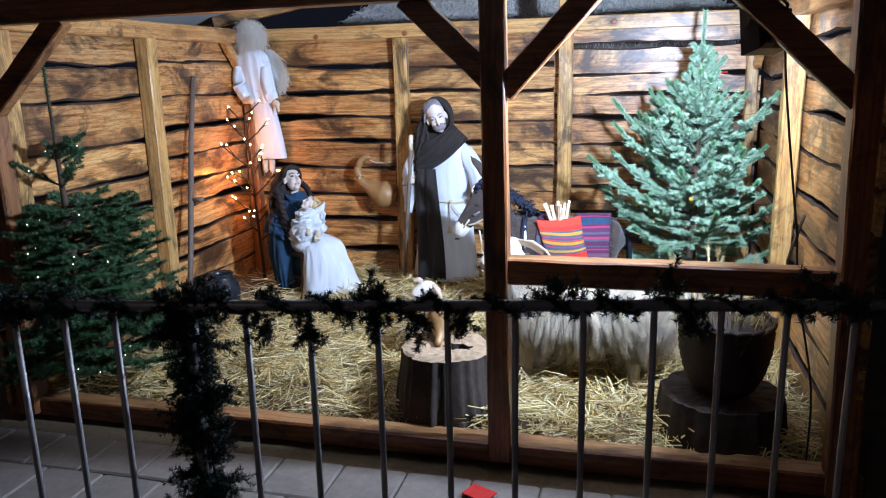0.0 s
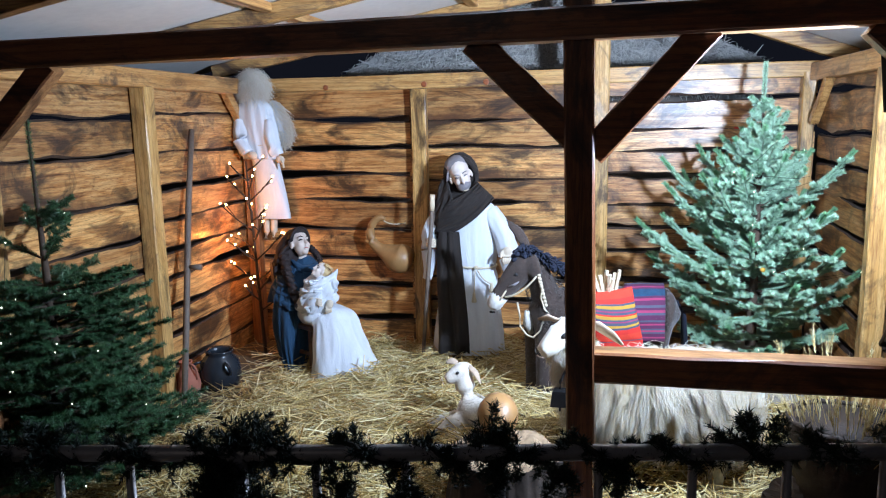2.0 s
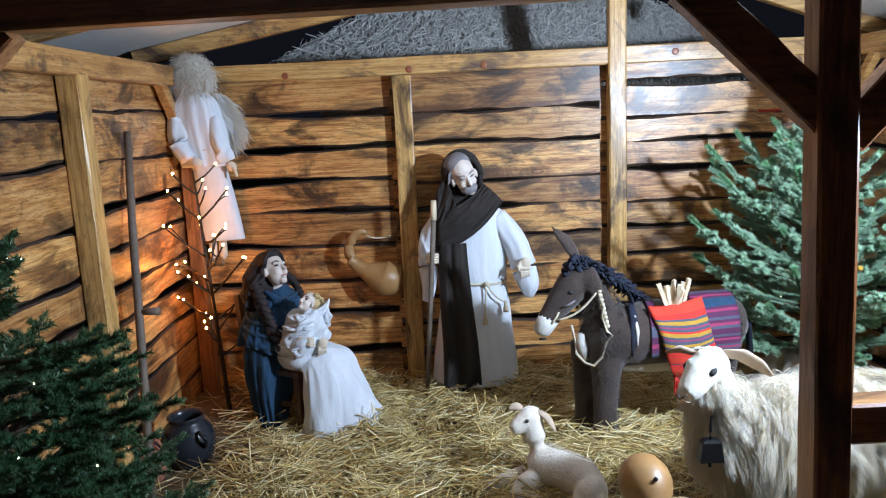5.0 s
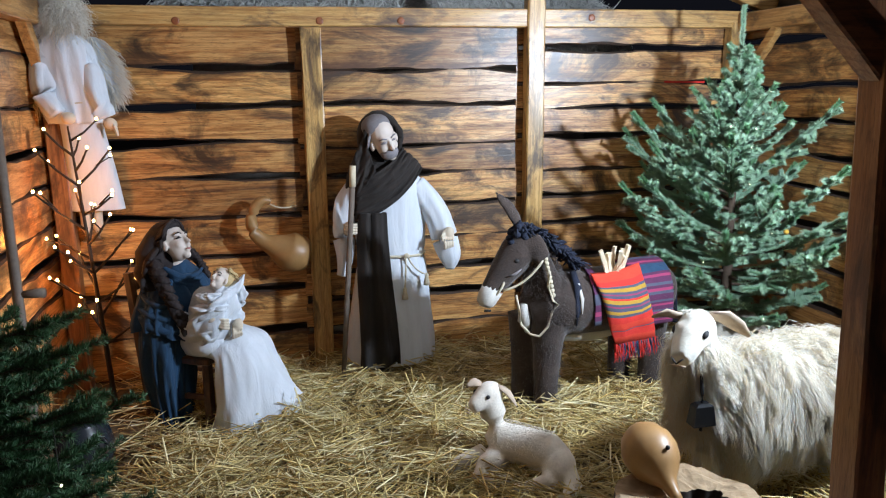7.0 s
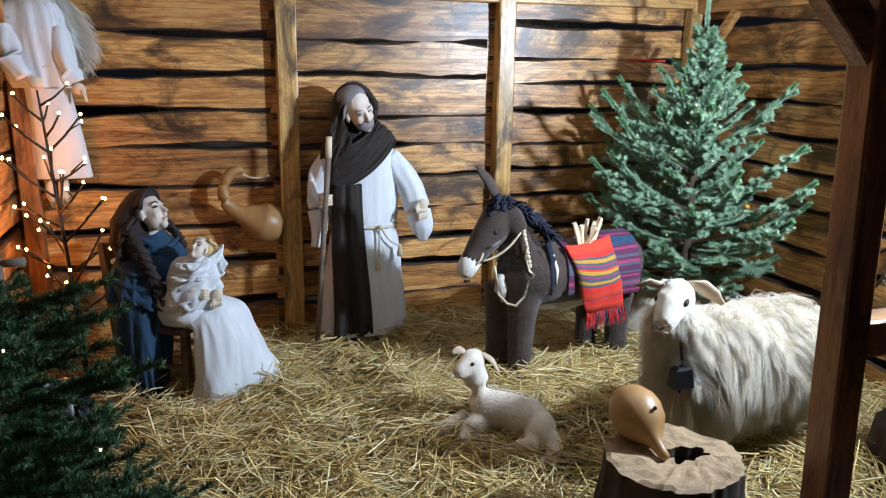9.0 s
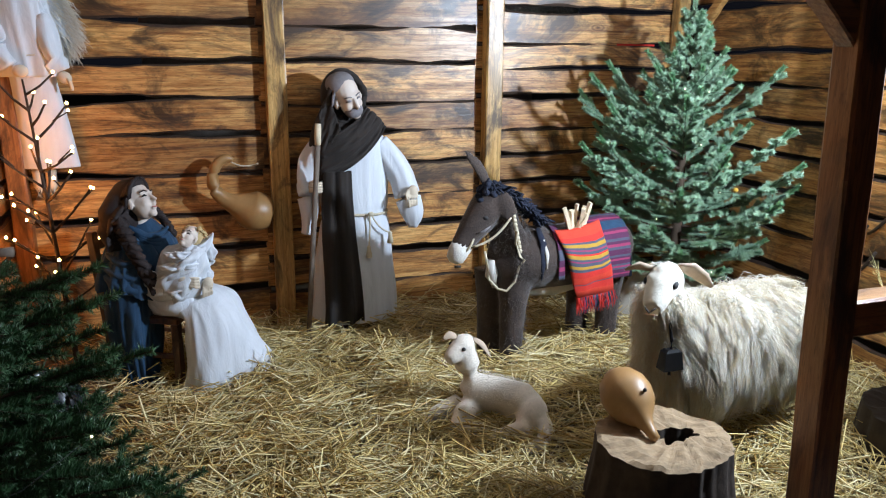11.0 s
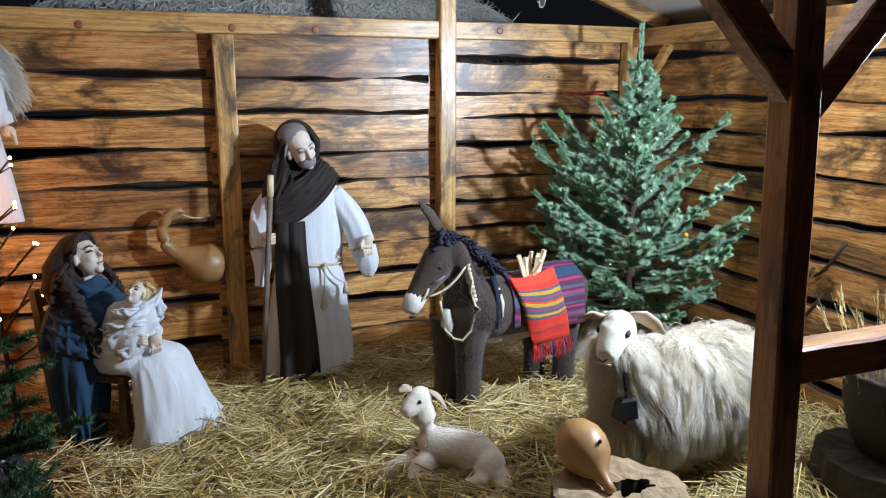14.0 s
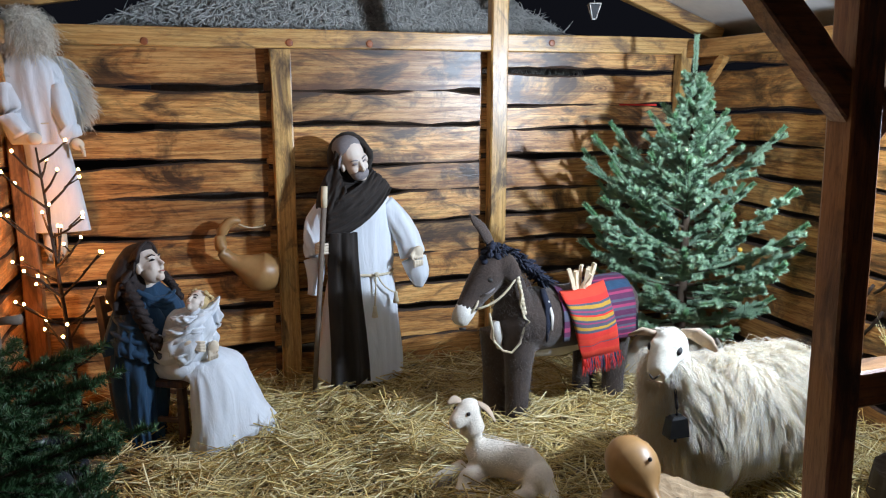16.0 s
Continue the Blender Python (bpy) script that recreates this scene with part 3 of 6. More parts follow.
# ---- roof ----
b = Build()
for x0, x1 in ((-3.75, RIDGE_X), (RIDGE_X, 1.3)):
    z0, z1 = roof_z(x0) + 0.14, roof_z(x1) + 0.14
    b.loft([[(x0, 3.0, z0), (x1, 3.0, z1), (x1, 6.45, z1), (x0, 6.45, z0)], [(x0, 3.0, z0 + 0.02), (x1, 3.0, z1 + 0.02), (x1, 6.45, z1 + 0.02), (x0, 6.45, z0 + 0.02)]], 0, smooth=False)
thing("ceiling", b, CEIL, "white boards under the pitched roof", "ceiling", kind="structure")
for i, y in enumerate((FRONT + 0.02, 4.80, 6.19)):
    for x0, x1 in ((-3.45, RIDGE_X - 0.02), (1.0, RIDGE_X + 0.02)):
        timber("rafter", (x0, y, roof_z(x0) + 0.085), (x1, y, roof_z(x1) + 0.085), 0.07, 0.10, BEAM_X, "golden pine rafter under the white ceiling", seed=60 + i * 3 + x0)
for x in (-2.35, -1.45, 0.15):
    timber("purlin", (x, 3.05, roof_z(x) + 0.115), (x, 6.40, roof_z(x) + 0.115), 0.06, 0.05, BEAM_Y, "pale grooved pine batten under the ceiling", seed=70 + x)
timber("ridge_beam", (RIDGE_X, 3.05, RIDGE_Z + 0.09), (RIDGE_X, 6.40, RIDGE_Z + 0.09), 0.07, 0.10, BEAM_Y, "pine ridge beam", seed=77)


# ---- draped figures and stuffed animals ----
def drape(rings, folds=9, amp=0.06, n=96, seed=0, fine=5):
    """Rings of a hanging garment: (centre, rx, ry) from the bottom up, with sharp-ridged folds that fade upwards."""
    c = [Vector(r[0]) for r in rings]
    q = [Vector((r[1], r[2], 0)) for r in rings]
    steps = (len(rings) - 1) * fine
    out = []
    for i in range(steps + 1):
        p, rr = curve_at(c, i / fine), curve_at(q, i / fine)
        a = amp * (1 - 0.6 * i / steps)
        ring = []
        for k in range(96):
            t = 2 * math.pi * k / 96
            ct, st = math.cos(t), math.sin(t)
            ridge = 0.32 - abs(noise.noise(Vector((ct * folds * 0.30 + seed, st * folds * 0.30, p.z * 1.1 + seed))))
            broad = noise.noise(Vector((ct * 1.6, st * 1.6, p.z * 2.2 + seed * 2)))
            small = 0.2 - abs(noise.noise(Vector((ct * folds * 0.7, st * folds * 0.7 + seed, p.z * 5.0))))
            f = 1 + a * (2.4 * ridge + 1.0 * broad + 0.55 * small)
            ring.append(p + Vector((ct * rr.x * f, st * rr.y * f, 0)))
        out.append(ring)
    return out


def sleeve(b, pts, radii, mat, seed=0, n=30, amp=0.10):
    """A cloth tube with soft folds."""
    b.tube(pts, radii, mat, n, wob=amp * 2.4, seed=seed, fine=5)


def strip(b, pts, width, thick, mat, across=(1, 0, 0), pleats=3, seed=0, n=12):
    """A hanging band of cloth along points, pleated across."""
    rings = []
    widths = width if isinstance(width, (list, tuple)) else [width] * len(pts)
    for i, p in enumerate(pts):
        p = Vector(p)
        d = (Vector(pts[min(i + 1, len(pts) - 1)]) - Vector(pts[max(i - 1, 0)])).normalized()
        s = Vector(across).normalized()
        out = s.cross(d).normalized()
        front, back = [], []
        for k in range(n + 1):
            u = k / n - 0.5
            z = thick * (0.55 * math.sin(pleats * 2 * math.pi * u + seed + 0.2 * i) + 1.2 * noise.noise(Vector((u * 5, i * 0.35, seed))))
            e = thick * 0.5 * math.sqrt(max(0.0, 1 - (2 * u) ** 2)) + 0.002
            front.append(p + s * (u * widths[i]) + out * (z + e))
            back.append(p + s * (u * widths[i]) + out * (z - e))
        rings.append(front + back[::-1])
    b.loft(rings, mat)


def wrap(b, upper, lower, mat, depth, seed, pleats=7, n=26, rows=30, bulge=0.02):
    """A wound cloth between two edge curves, with sharp pleats that run along it."""
    rings = []
    for i in range(n + 1):
        p, q = upper[i], lower[i]
        out = Vector((0, -1, 0.25)).normalized()
        front, back = [], []
        for k in range(rows + 1):
            v = k / rows
            ridge = abs(noise.noise(Vector((v * pleats, i * 0.055 + seed, seed)))) + 0.5 * abs(noise.noise(Vector((v * pleats * 2.1, i * 0.10, seed + 5))))
            o = depth * (0.9 - 2.0 * ridge) + bulge * math.sin(math.pi * v)
            c = p.lerp(q, v)
            front.append(c + out * o)
            back.append(c - out * 0.012)
        rings.append(front + back[::-1])
    b.loft(rings, mat)


def carved_head(b, c, turn, s, skin, dark, lip=None):
    """A plain carved head with brow, nose, lips, chin and ears, fused into one surface; the face looks along -y."""
    c = Vector(c)

    def at(x, y, z):
        return c + turn @ (Vector((x, y, z)) * s)
    h = Build()
    for p, r in (((0, 0.012, 0.028), (0.068, 0.084, 0.080)), ((0, -0.026, -0.028), (0.055, 0.058, 0.076)), ((0, -0.062, -0.086), (0.024, 0.022, 0.020)), ((0.026, -0.058, -0.030), (0.024, 0.022, 0.026)), ((-0.026, -0.058, -0.030), (0.024, 0.022, 0.026)), ((0, -0.084, -0.064), (0.019, 0.009, 0.009)), ((0, -0.062, 0.022), (0.048, 0.022, 0.018))):
        h.ball(at(*p), tuple(q * s for q in r), 0, 16, 10, turn)
    h.tube([at(0, -0.078, 0.016), at(0, -0.092, -0.010), at(0, -0.105, -0.030), at(0, -0.088, -0.040)], [0.008 * s, 0.0095 * s, 0.0120 * s, 0.010 * s], 0, 10)
    for sx in (-1, 1):
        h.ball(at(sx * 0.070, -0.006, -0.018), (0.010 * s, 0.018 * s, 0.028 * s), 0, 10, 8, turn)
    b.fuse(h, skin, 0.0055 * s, 3)
    for sx in (-1, 1):
        b.tube([at(sx * 0.012, -0.0835, 0.022), at(sx * 0.030, -0.0815, 0.029), at(sx * 0.048, -0.066, 0.023)], [0.0030 * s, 0.0042 * s, 0.0020 * s], dark, 6)
        b.tube([at(sx * 0.016, -0.0775, 0.002), at(sx * 0.029, -0.0755, 0.005), at(sx * 0.042, -0.064, 0.001)], [0.0024 * s, 0.0062 * s, 0.0026 * s], dark, 8)
    if lip is not None:
        b.tube([at(u, -0.0925 + abs(u) * 0.45, -0.062) for u in (-0.017, -0.008, 0.0, 0.008, 0.017)], [0.002 * s, 0.0045 * s, 0.0042 * s, 0.0045 * s, 0.002 * s], lip, 7)


def standing_man():
    b = Build()
    W, D, S, G, H, R = range(6)
    cx, cy = -1.487, 6.03
    rings = [((cx, cy, 0.105), 0.245, 0.125), ((cx, cy, 0.13), 0.252, 0.130), ((cx, cy, 0.30), 0.240, 0.122), ((cx + 0.005, cy, 0.50), 0.222, 0.115), ((cx + 0.01, cy, 0.66), 0.200, 0.108),
             ((cx + 0.01, cy, 0.735), 0.180, 0.098), ((cx + 0.01, cy, 0.80), 0.190, 0.106), ((cx, cy, 0.95), 0.200, 0.112), ((cx, cy, 1.08), 0.205, 0.108), ((cx, cy, 1.16), 0.190, 0.095), ((cx - 0.01, cy, 1.22), 0.120, 0.075), ((cx - 0.02, cy, 1.27), 0.06, 0.06)]
    b.loft(drape(rings, 10, 0.055, 52, 1), W)
    # arm that hangs free, with a wide cuff
    sleeve(b, [(-1.335, 6.02, 1.13), (-1.275, 6.00, 1.05), (-1.215, 5.97, 0.94), (-1.182, 5.94, 0.84), (-1.160, 5.925, 0.74), (-1.158, 5.925, 0.655)], [0.066, 0.070, 0.068, 0.070, 0.064, 0.026], W, 3)
    h = Build()
    h.ball((-1.182, 5.850, 0.872), (0.032, 0.026, 0.042), 0, 12, 8, pose(0, 0, 0, 20, 0, 0))
    for k in range(4):
        h.tube(bez((-1.206 + 0.015 * k, 5.840, 0.86), (-1.212 + 0.014 * k, 5.815, 0.815), (-1.205 + 0.014 * k, 5.838, 0.790 + 0.004 * k), 5), 0.0088, 0, 8)
    h.tube([(-1.205, 5.845, 0.885), (-1.226, 5.825, 0.86), (-1.222, 5.812, 0.835)], [0.011, 0.010, 0.007], 0, 8)
    b.fuse(h, H, 0.004, 1)
    # arm that holds the staff
    sleeve(b, [(-1.66, 6.02, 1.12), (-1.72, 6.00, 1.02), (-1.755, 5.96, 0.92), (-1.748, 5.935, 0.84), (-1.752, 5.93, 0.74), (-1.765, 5.93, 0.655)], [0.060, 0.064, 0.056, 0.050, 0.042, 0.032], W, 9)
    b.ball((-1.722, 5.885, 0.925), (0.034, 0.030, 0.036), H, 12, 8)
    for k in range(4):
        b.tube(bez((-1.752, 5.872, 0.900 + 0.015 * k), (-1.718, 5.832, 0.902 + 0.015 * k), (-1.688, 5.870, 0.898 + 0.015 * k), 6), 0.0085, H, 6)
    # head, leaning to one side, in a dark hood
    turn = pose(0, 0, 0, 12, -20, 14)
    carved_head(b, (-1.523, 5.945, 1.395), turn, 1.06, S, 3)
    b.ball((-1.492, 5.915, 1.322), (0.052, 0.050, 0.040), G, 16, 10, turn)
    b.tube([Vector((-1.523, 5.935, 1.392)) + turn @ Vector((u, -0.078 + abs(u) * 0.35, -0.044 - abs(u) * 0.25)) for u in (-0.036, -0.018, 0.0, 0.018, 0.036)], [0.006, 0.010, 0.009, 0.010, 0.006], G, 7)
    b.ball((-1.556, 5.956, 1.462), (0.080, 0.083, 0.060), G, 18, 11, turn)
    for k in range(9):
        b.tube(bez((-1.545 + 0.004 * k, 5.915 + 0.003 * k, 1.492 - 0.003 * k), (-1.600 + 0.003 * k, 5.900 + 0.004 * k, 1.455), (-1.610 + 0.004 * k, 5.912 + 0.005 * k, 1.345 + 0.004 * k), 7), [0.008, 0.009, 0.010, 0.010, 0.010, 0.009, 0.007, 0.004], G, 6, wob=0.3, seed=k)
    hood = pose(-1.527, 6.015, 1.388) @ pose(0, 0, 0, 8, -10, 8)
    rings = []
    for i in range(15):
        t = math.pi * (0.10 + 0.86 * i / 14)
        ring = []
        for k in range(26):
            a = 2 * math.pi * k / 26
            f = 1 + 0.05 * noise.noise(Vector((math.cos(a) * 3, math.sin(a) * 3, i * 0.5)))
            y = 0.090 * math.cos(t) * -1 + 0.005
            ring.append(hood @ Vector((0.125 * math.sin(t) ** 0.75 * math.cos(a) * f, y, 0.150 * math.sin(t) ** 0.75 * math.sin(a) * f + 0.005)))
        rings.append(ring)
    b.loft(rings[4:], D)
    rim = [hood @ Vector((0.104 * math.cos(a), -0.055 - 0.012 * math.sin(3 * a), 0.128 * math.sin(a))) for a in (2 * math.pi * k / 22 for k in range(23))]
    b.tube(rim, [0.016 + 0.004 * math.sin(2.3 * k) for k in range(23)], D, 9)
    # scarf wound over chest and shoulder
    b.ball((-1.53, 6.02, 1.20), (0.145, 0.075, 0.10), D, 18, 10, pose(0, 0, 0, 0, 12, 0))
    wrap(b, bez((-1.405, 5.99, 1.335), (-1.50, 5.835, 1.235), (-1.675, 5.935, 1.165), 26), bez((-1.292, 6.00, 1.225), (-1.44, 5.845, 1.02), (-1.690, 5.915, 0.945), 26), D, 0.026, 3)
    wrap(b, bez((-1.625, 5.965, 1.40), (-1.665, 5.945, 1.34), (-1.69, 5.965, 1.27), 26), bez((-1.545, 5.885, 1.13), (-1.62, 5.885, 1.03), (-1.715, 5.945, 0.96), 26), D, 0.024, 8, 5)
    b.ball((-1.645, 6.01, 1.16), (0.075, 0.070, 0.175), D, 18, 11, pose(0, 0, 0, 0, 12, 0))
    strip(b, [(-1.595, 5.878, 1.00), (-1.600, 5.880, 0.85), (-1.592, 5.886, 0.62), (-1.578, 5.888, 0.40), (-1.572, 5.890, 0.22), (-1.574, 5.892, 0.125)], [0.15, 0.175, 0.195, 0.21, 0.222, 0.23], 0.030, D, (1, 0, 0), 2, 2, 22)
    # cord with two tassels
    b.tube([(cx + 0.01 + 0.192 * math.cos(a), cy + 0.108 * math.sin(a), 0.742 + 0.006 * math.sin(2 * a)) for a in (2 * math.pi * k / 32 for k in range(33))], 0.0075, R, 7)
    for x0, x1, z1 in ((-1.405, -1.30, 0.605), (-1.415, -1.425, 0.53)):
        b.tube(bez((x0, 5.905, 0.745), (x0 + (x1 - x0) * 0.3, 5.895, 0.66), (x1, 5.90, z1 + 0.03), 6), 0.005, R, 6)
        lathe(b, ((0.004, 0.04), (0.012, 0.028), (0.010, 0.018), (0.017, -0.012), (0.018, -0.03)), (x1, 5.90, z1), R, 10)
    b.ball((-1.41, 5.905, 0.748), (0.017, 0.012, 0.014), R, 10, 6)
    # dark shoes under the hem
    for x in (-1.56, -1.40):
        b.ball((x, 6.0, 0.075), (0.05, 0.10, 0.045), D, 12, 7)
    return thing("standing_figure", b, [WHITE_CLOTH, DARK_CLOTH, SKIN, BEARD, HAND, ROPE], "life-size standing nativity figure in white robe and dark hooded scarf", "figure")


standing_man()

b = Build()
b.tube([(-1.795, 5.845, 0.04), (-1.758, 5.85, 0.50), (-1.722, 5.855, 0.93), (-1.703, 5.85, 1.165)], [0.013, 0.0145, 0.0155, 0.0155], 0, 12, wob=0.2)
staff = thing("walking_staff", b, STAFF_WOOD, "straight grey wooden staff held upright by the standing figure", "staff")
b = Build()
b.tube([(-1.7035, 5.85, 1.15), (-1.702, 5.85, 1.20), (-1.6985, 5.85, 1.262)], [0.0165, 0.018, 0.0165], 0, 12)
part("handle", b, PEELED, staff, "pale worn grip end")


def seated_woman():
    b = Build()
    W, B, S, A, H, L = range(6)
    # white skirt over lap and knees, falling forward to a wide, slanting hem
    stations = (((-2.58, 5.69, 0.49), 0.13, 0.12, -60, 90), ((-2.47, 5.61, 0.465), 0.145, 0.090, -55, 90), ((-2.385, 5.550, 0.458), 0.142, 0.082, -48, 84), ((-2.318, 5.500, 0.432), 0.146, 0.090, -42, 55),
                ((-2.290, 5.480, 0.35), 0.162, 0.102, -38, 20), ((-2.262, 5.472, 0.22), 0.192, 0.120, -34, 5), ((-2.245, 5.47, 0.105), 0.222, 0.142, -32, 0), ((-2.245, 5.47, 0.085), 0.221, 0.140, -32, 0))
    rings, fine = [], 6
    cs, qs, an = [Vector(p[0]) for p in stations], [Vector((p[1], p[2], 0)) for p in stations], [Vector((p[3], p[4], 0)) for p in stations]
    for j in range((len(stations) - 1) * fine + 1):
        i = j / fine
        c, qq, aa = curve_at(cs, i), curve_at(qs, i), curve_at(an, i)
        yaw, lift = math.radians(aa.x), math.radians(aa.y)
        ahead = Vector((-math.sin(yaw), -math.cos(yaw), 0))
        along = Vector((-ahead.y, ahead.x, 0))
        up = ahead * math.cos(lift) + Vector((0, 0, 1)) * math.sin(lift)
        t = min(1.0, max(0.0, (i - 1.5) / 3.5))
        ring = []
        for k in range(120):
            a = 2 * math.pi * k / 120
            ca, sa = math.cos(a), math.sin(a)
            q = 1 + (0.040 + 0.085 * t) * (2.2 * (0.3 - abs(noise.noise(Vector((ca * 1.5 + 0.12 * i, sa * 1.5, i * 0.35 + 3))))) + 1.3 * noise.noise(Vector((ca * 1.2, sa * 1.2, i * 0.6))) + 0.4 * (0.2 - abs(noise.noise(Vector((ca * 3.2 + 0.25 * i, sa * 3.2 + 7, i * 0.55))))))
            p = c + along * (ca * qq.x * q) + up * (sa * qq.y * q)
            p.z += 0.22 * ca * qq.x * t
            p.z = max(p.z, 0.045)
            ring.append(p)
        rings.append(ring)
    b.loft(rings, W)
    for dx in (0.0, 0.06):
        b.ball((-2.095 + dx, 5.445 + dx * 0.9, 0.070 + dx * 0.25), (0.066, 0.028, 0.030), H, 12, 7, pose(0, 0, 0, 0, 0, -28))
    # bodice with gathered neckline
    b.loft(drape([((-2.57, 5.69, 0.42), 0.145, 0.13), ((-2.575, 5.69, 0.55), 0.135, 0.12), ((-2.575, 5.685, 0.68), 0.140, 0.115), ((-2.58, 5.685, 0.765), 0.120, 0.095), ((-2.59, 5.68, 0.815), 0.075, 0.068), ((-2.595, 5.68, 0.845), 0.050, 0.048)], 11, 0.11, 36, 5), B)
    for k in range(7):
        u = k / 6
        b.tube(bez((-2.650 + 0.022 * u, 5.605, 0.835 - 0.03 * u), (-2.545 + 0.015 * u, 5.560, 0.735 - 0.12 * u), (-2.475 + 0.012 * u, 5.640, 0.810 - 0.16 * u), 9), [0.008, 0.013, 0.016, 0.017, 0.017, 0.017, 0.016, 0.014, 0.011, 0.006], B, 10, wob=0.30, seed=k + 20, fine=2)
    # cloak: a long fall to the floor, and a cape slung over arm and shoulder
    b.loft(drape([((-2.655, 5.575, 0.045), 0.055, 0.060), ((-2.660, 5.575, 0.10), 0.072, 0.072), ((-2.665, 5.58, 0.25), 0.100, 0.090), ((-2.660, 5.59, 0.42), 0.116, 0.10), ((-2.655, 5.60, 0.56), 0.118, 0.10), ((-2.650, 5.62, 0.66), 0.105, 0.09)], 7, 0.42, 48, 11, 8), B)
    cape = drape([((-2.655, 5.575, 0.520), 0.142, 0.128), ((-2.655, 5.585, 0.575), 0.140, 0.128), ((-2.650, 5.60, 0.66), 0.128, 0.118), ((-2.645, 5.635, 0.745), 0.100, 0.090), ((-2.630, 5.665, 0.800), 0.058, 0.058), ((-2.62, 5.675, 0.825), 0.030, 0.030)], 9, 0.24, 48, 23, 7)
    for i, ring in enumerate(cape):
        f = max(0.0, 1 - i / 12)
        for p in ring:
            p.z += f * (0.30 * (p.x + 2.655) * -0.6 + 0.020 * math.sin(18 * p.x))
    b.loft(cape, B)
    for (p, q, e), w in ((((-2.775, 5.56, 0.625), (-2.70, 5.43, 0.545), (-2.545, 5.50, 0.545)), 0.024), (((-2.770, 5.55, 0.655), (-2.68, 5.44, 0.60), (-2.560, 5.51, 0.615)), 0.018), (((-2.755, 5.58, 0.715), (-2.69, 5.47, 0.66), (-2.60, 5.50, 0.675)), 0.016)):
        b.tube(bez(p, q, e, 9), [w * f for f in (0.3, 0.7, 1, 1.1, 1.1, 1.05, 1, 0.9, 0.7, 0.3)], B, 12, wob=0.4, seed=w * 900, fine=3)
    # neck, head turned upwards and aside
    b.tube([(-2.610, 5.672, 0.79), (-2.600, 5.660, 0.83), (-2.595, 5.648, 0.89)], [0.042, 0.036, 0.036], S, 14)
    turn = pose(0, 0, 0, -26, 8, 54)
    hc = Vector((-2.602, 5.635, 0.940))
    carved_head(b, hc, turn, 0.94, S, A, L)
    # hair: cap drawn back from the brow, mass down the back, twisted plaits
    h = Build()
    h.ball(hc + turn @ Vector((0, 0.034, 0.038)), (0.081, 0.086, 0.084), 0, 22, 13, turn)
    h.ball(hc + turn @ Vector((0, -0.002, 0.078)), (0.060, 0.062, 0.036), 0, 16, 9, turn)
    h.ball(hc + turn @ Vector((0, 0.075, -0.030)), (0.075, 0.055, 0.085), 0, 18, 11, turn)
    h.tube([(-2.665, 5.655, 0.96), (-2.705, 5.640, 0.88), (-2.722, 5.610, 0.80), (-2.715, 5.575, 0.725)], [0.066, 0.078, 0.068, 0.030], 0, 16)
    b.fuse(h, A, 0.009, 2)
    for k in range(26):
        u = k / 25
        side = 1 if k % 2 else -1
        p = hc + turn @ Vector((side * 0.004, -0.060 + 0.05 * u, 0.102 + 0.012 * u))
        q = hc + turn @ Vector((side * (0.092 - 0.006 * u), -0.050 + 0.10 * u, 0.072))
        e = hc + turn @ Vector((side * 0.080, 0.020 + 0.09 * u, -0.035 - 0.03 * u))
        b.tube(bez(p, q, e, 8), [0.004, 0.007, 0.008, 0.009, 0.009, 0.009, 0.008, 0.007, 0.004], A, 6, wob=0.3, seed=k)
    for k in range(14):
        u = k / 13
        b.tube(bez((-2.655 - 0.04 * u, 5.575 + 0.03 * u, 0.935), (-2.735 - 0.025 * u, 5.540 + 0.05 * u, 0.86), (-2.745 + 0.06 * u, 5.520 + 0.02 * u, 0.735), 8), [0.008, 0.012, 0.014, 0.015, 0.015, 0.014, 0.012, 0.009, 0.004], A, 7, wob=0.3, seed=k)
    for (p, q, r, w) in (((-2.690, 5.560, 0.875), (-2.640, 5.470, 0.76), (-2.535, 5.445, 0.540), 0.040), ((-2.565, 5.735, 0.90), (-2.500, 5.740, 0.85), (-2.455, 5.665, 0.765), 0.028)):
        for s in range(3):
            pts = bez(p, q, r, 24)
            pts = [v + Vector((math.cos(i * 0.75 + s * 2.094), 0.5 * math.sin(i * 1.5 + s * 4.19), 0.3 * math.sin(i * 0.75 + s * 2.094))) * w * 0.48 for i, v in enumerate(pts)]
            b.tube(pts, [w * (0.62 - 0.20 * i / 24) for i in range(25)], A, 9, wob=0.3, seed=s)
    # white sleeves and hands round the bundle
    sleeve(b, [(-2.57, 5.54, 0.58), (-2.52, 5.475, 0.545), (-2.455, 5.435, 0.560)], [0.055, 0.060, 0.034], W, 14)
    sleeve(b, [(-2.40, 5.60, 0.60), (-2.335, 5.52, 0.60), (-2.330, 5.475, 0.585)], [0.045, 0.045, 0.034], W, 17)
    sleeve(b, [(-2.52, 5.56, 0.49), (-2.47, 5.475, 0.475), (-2.38, 5.455, 0.490)], [0.075, 0.065, 0.030], W, 19)
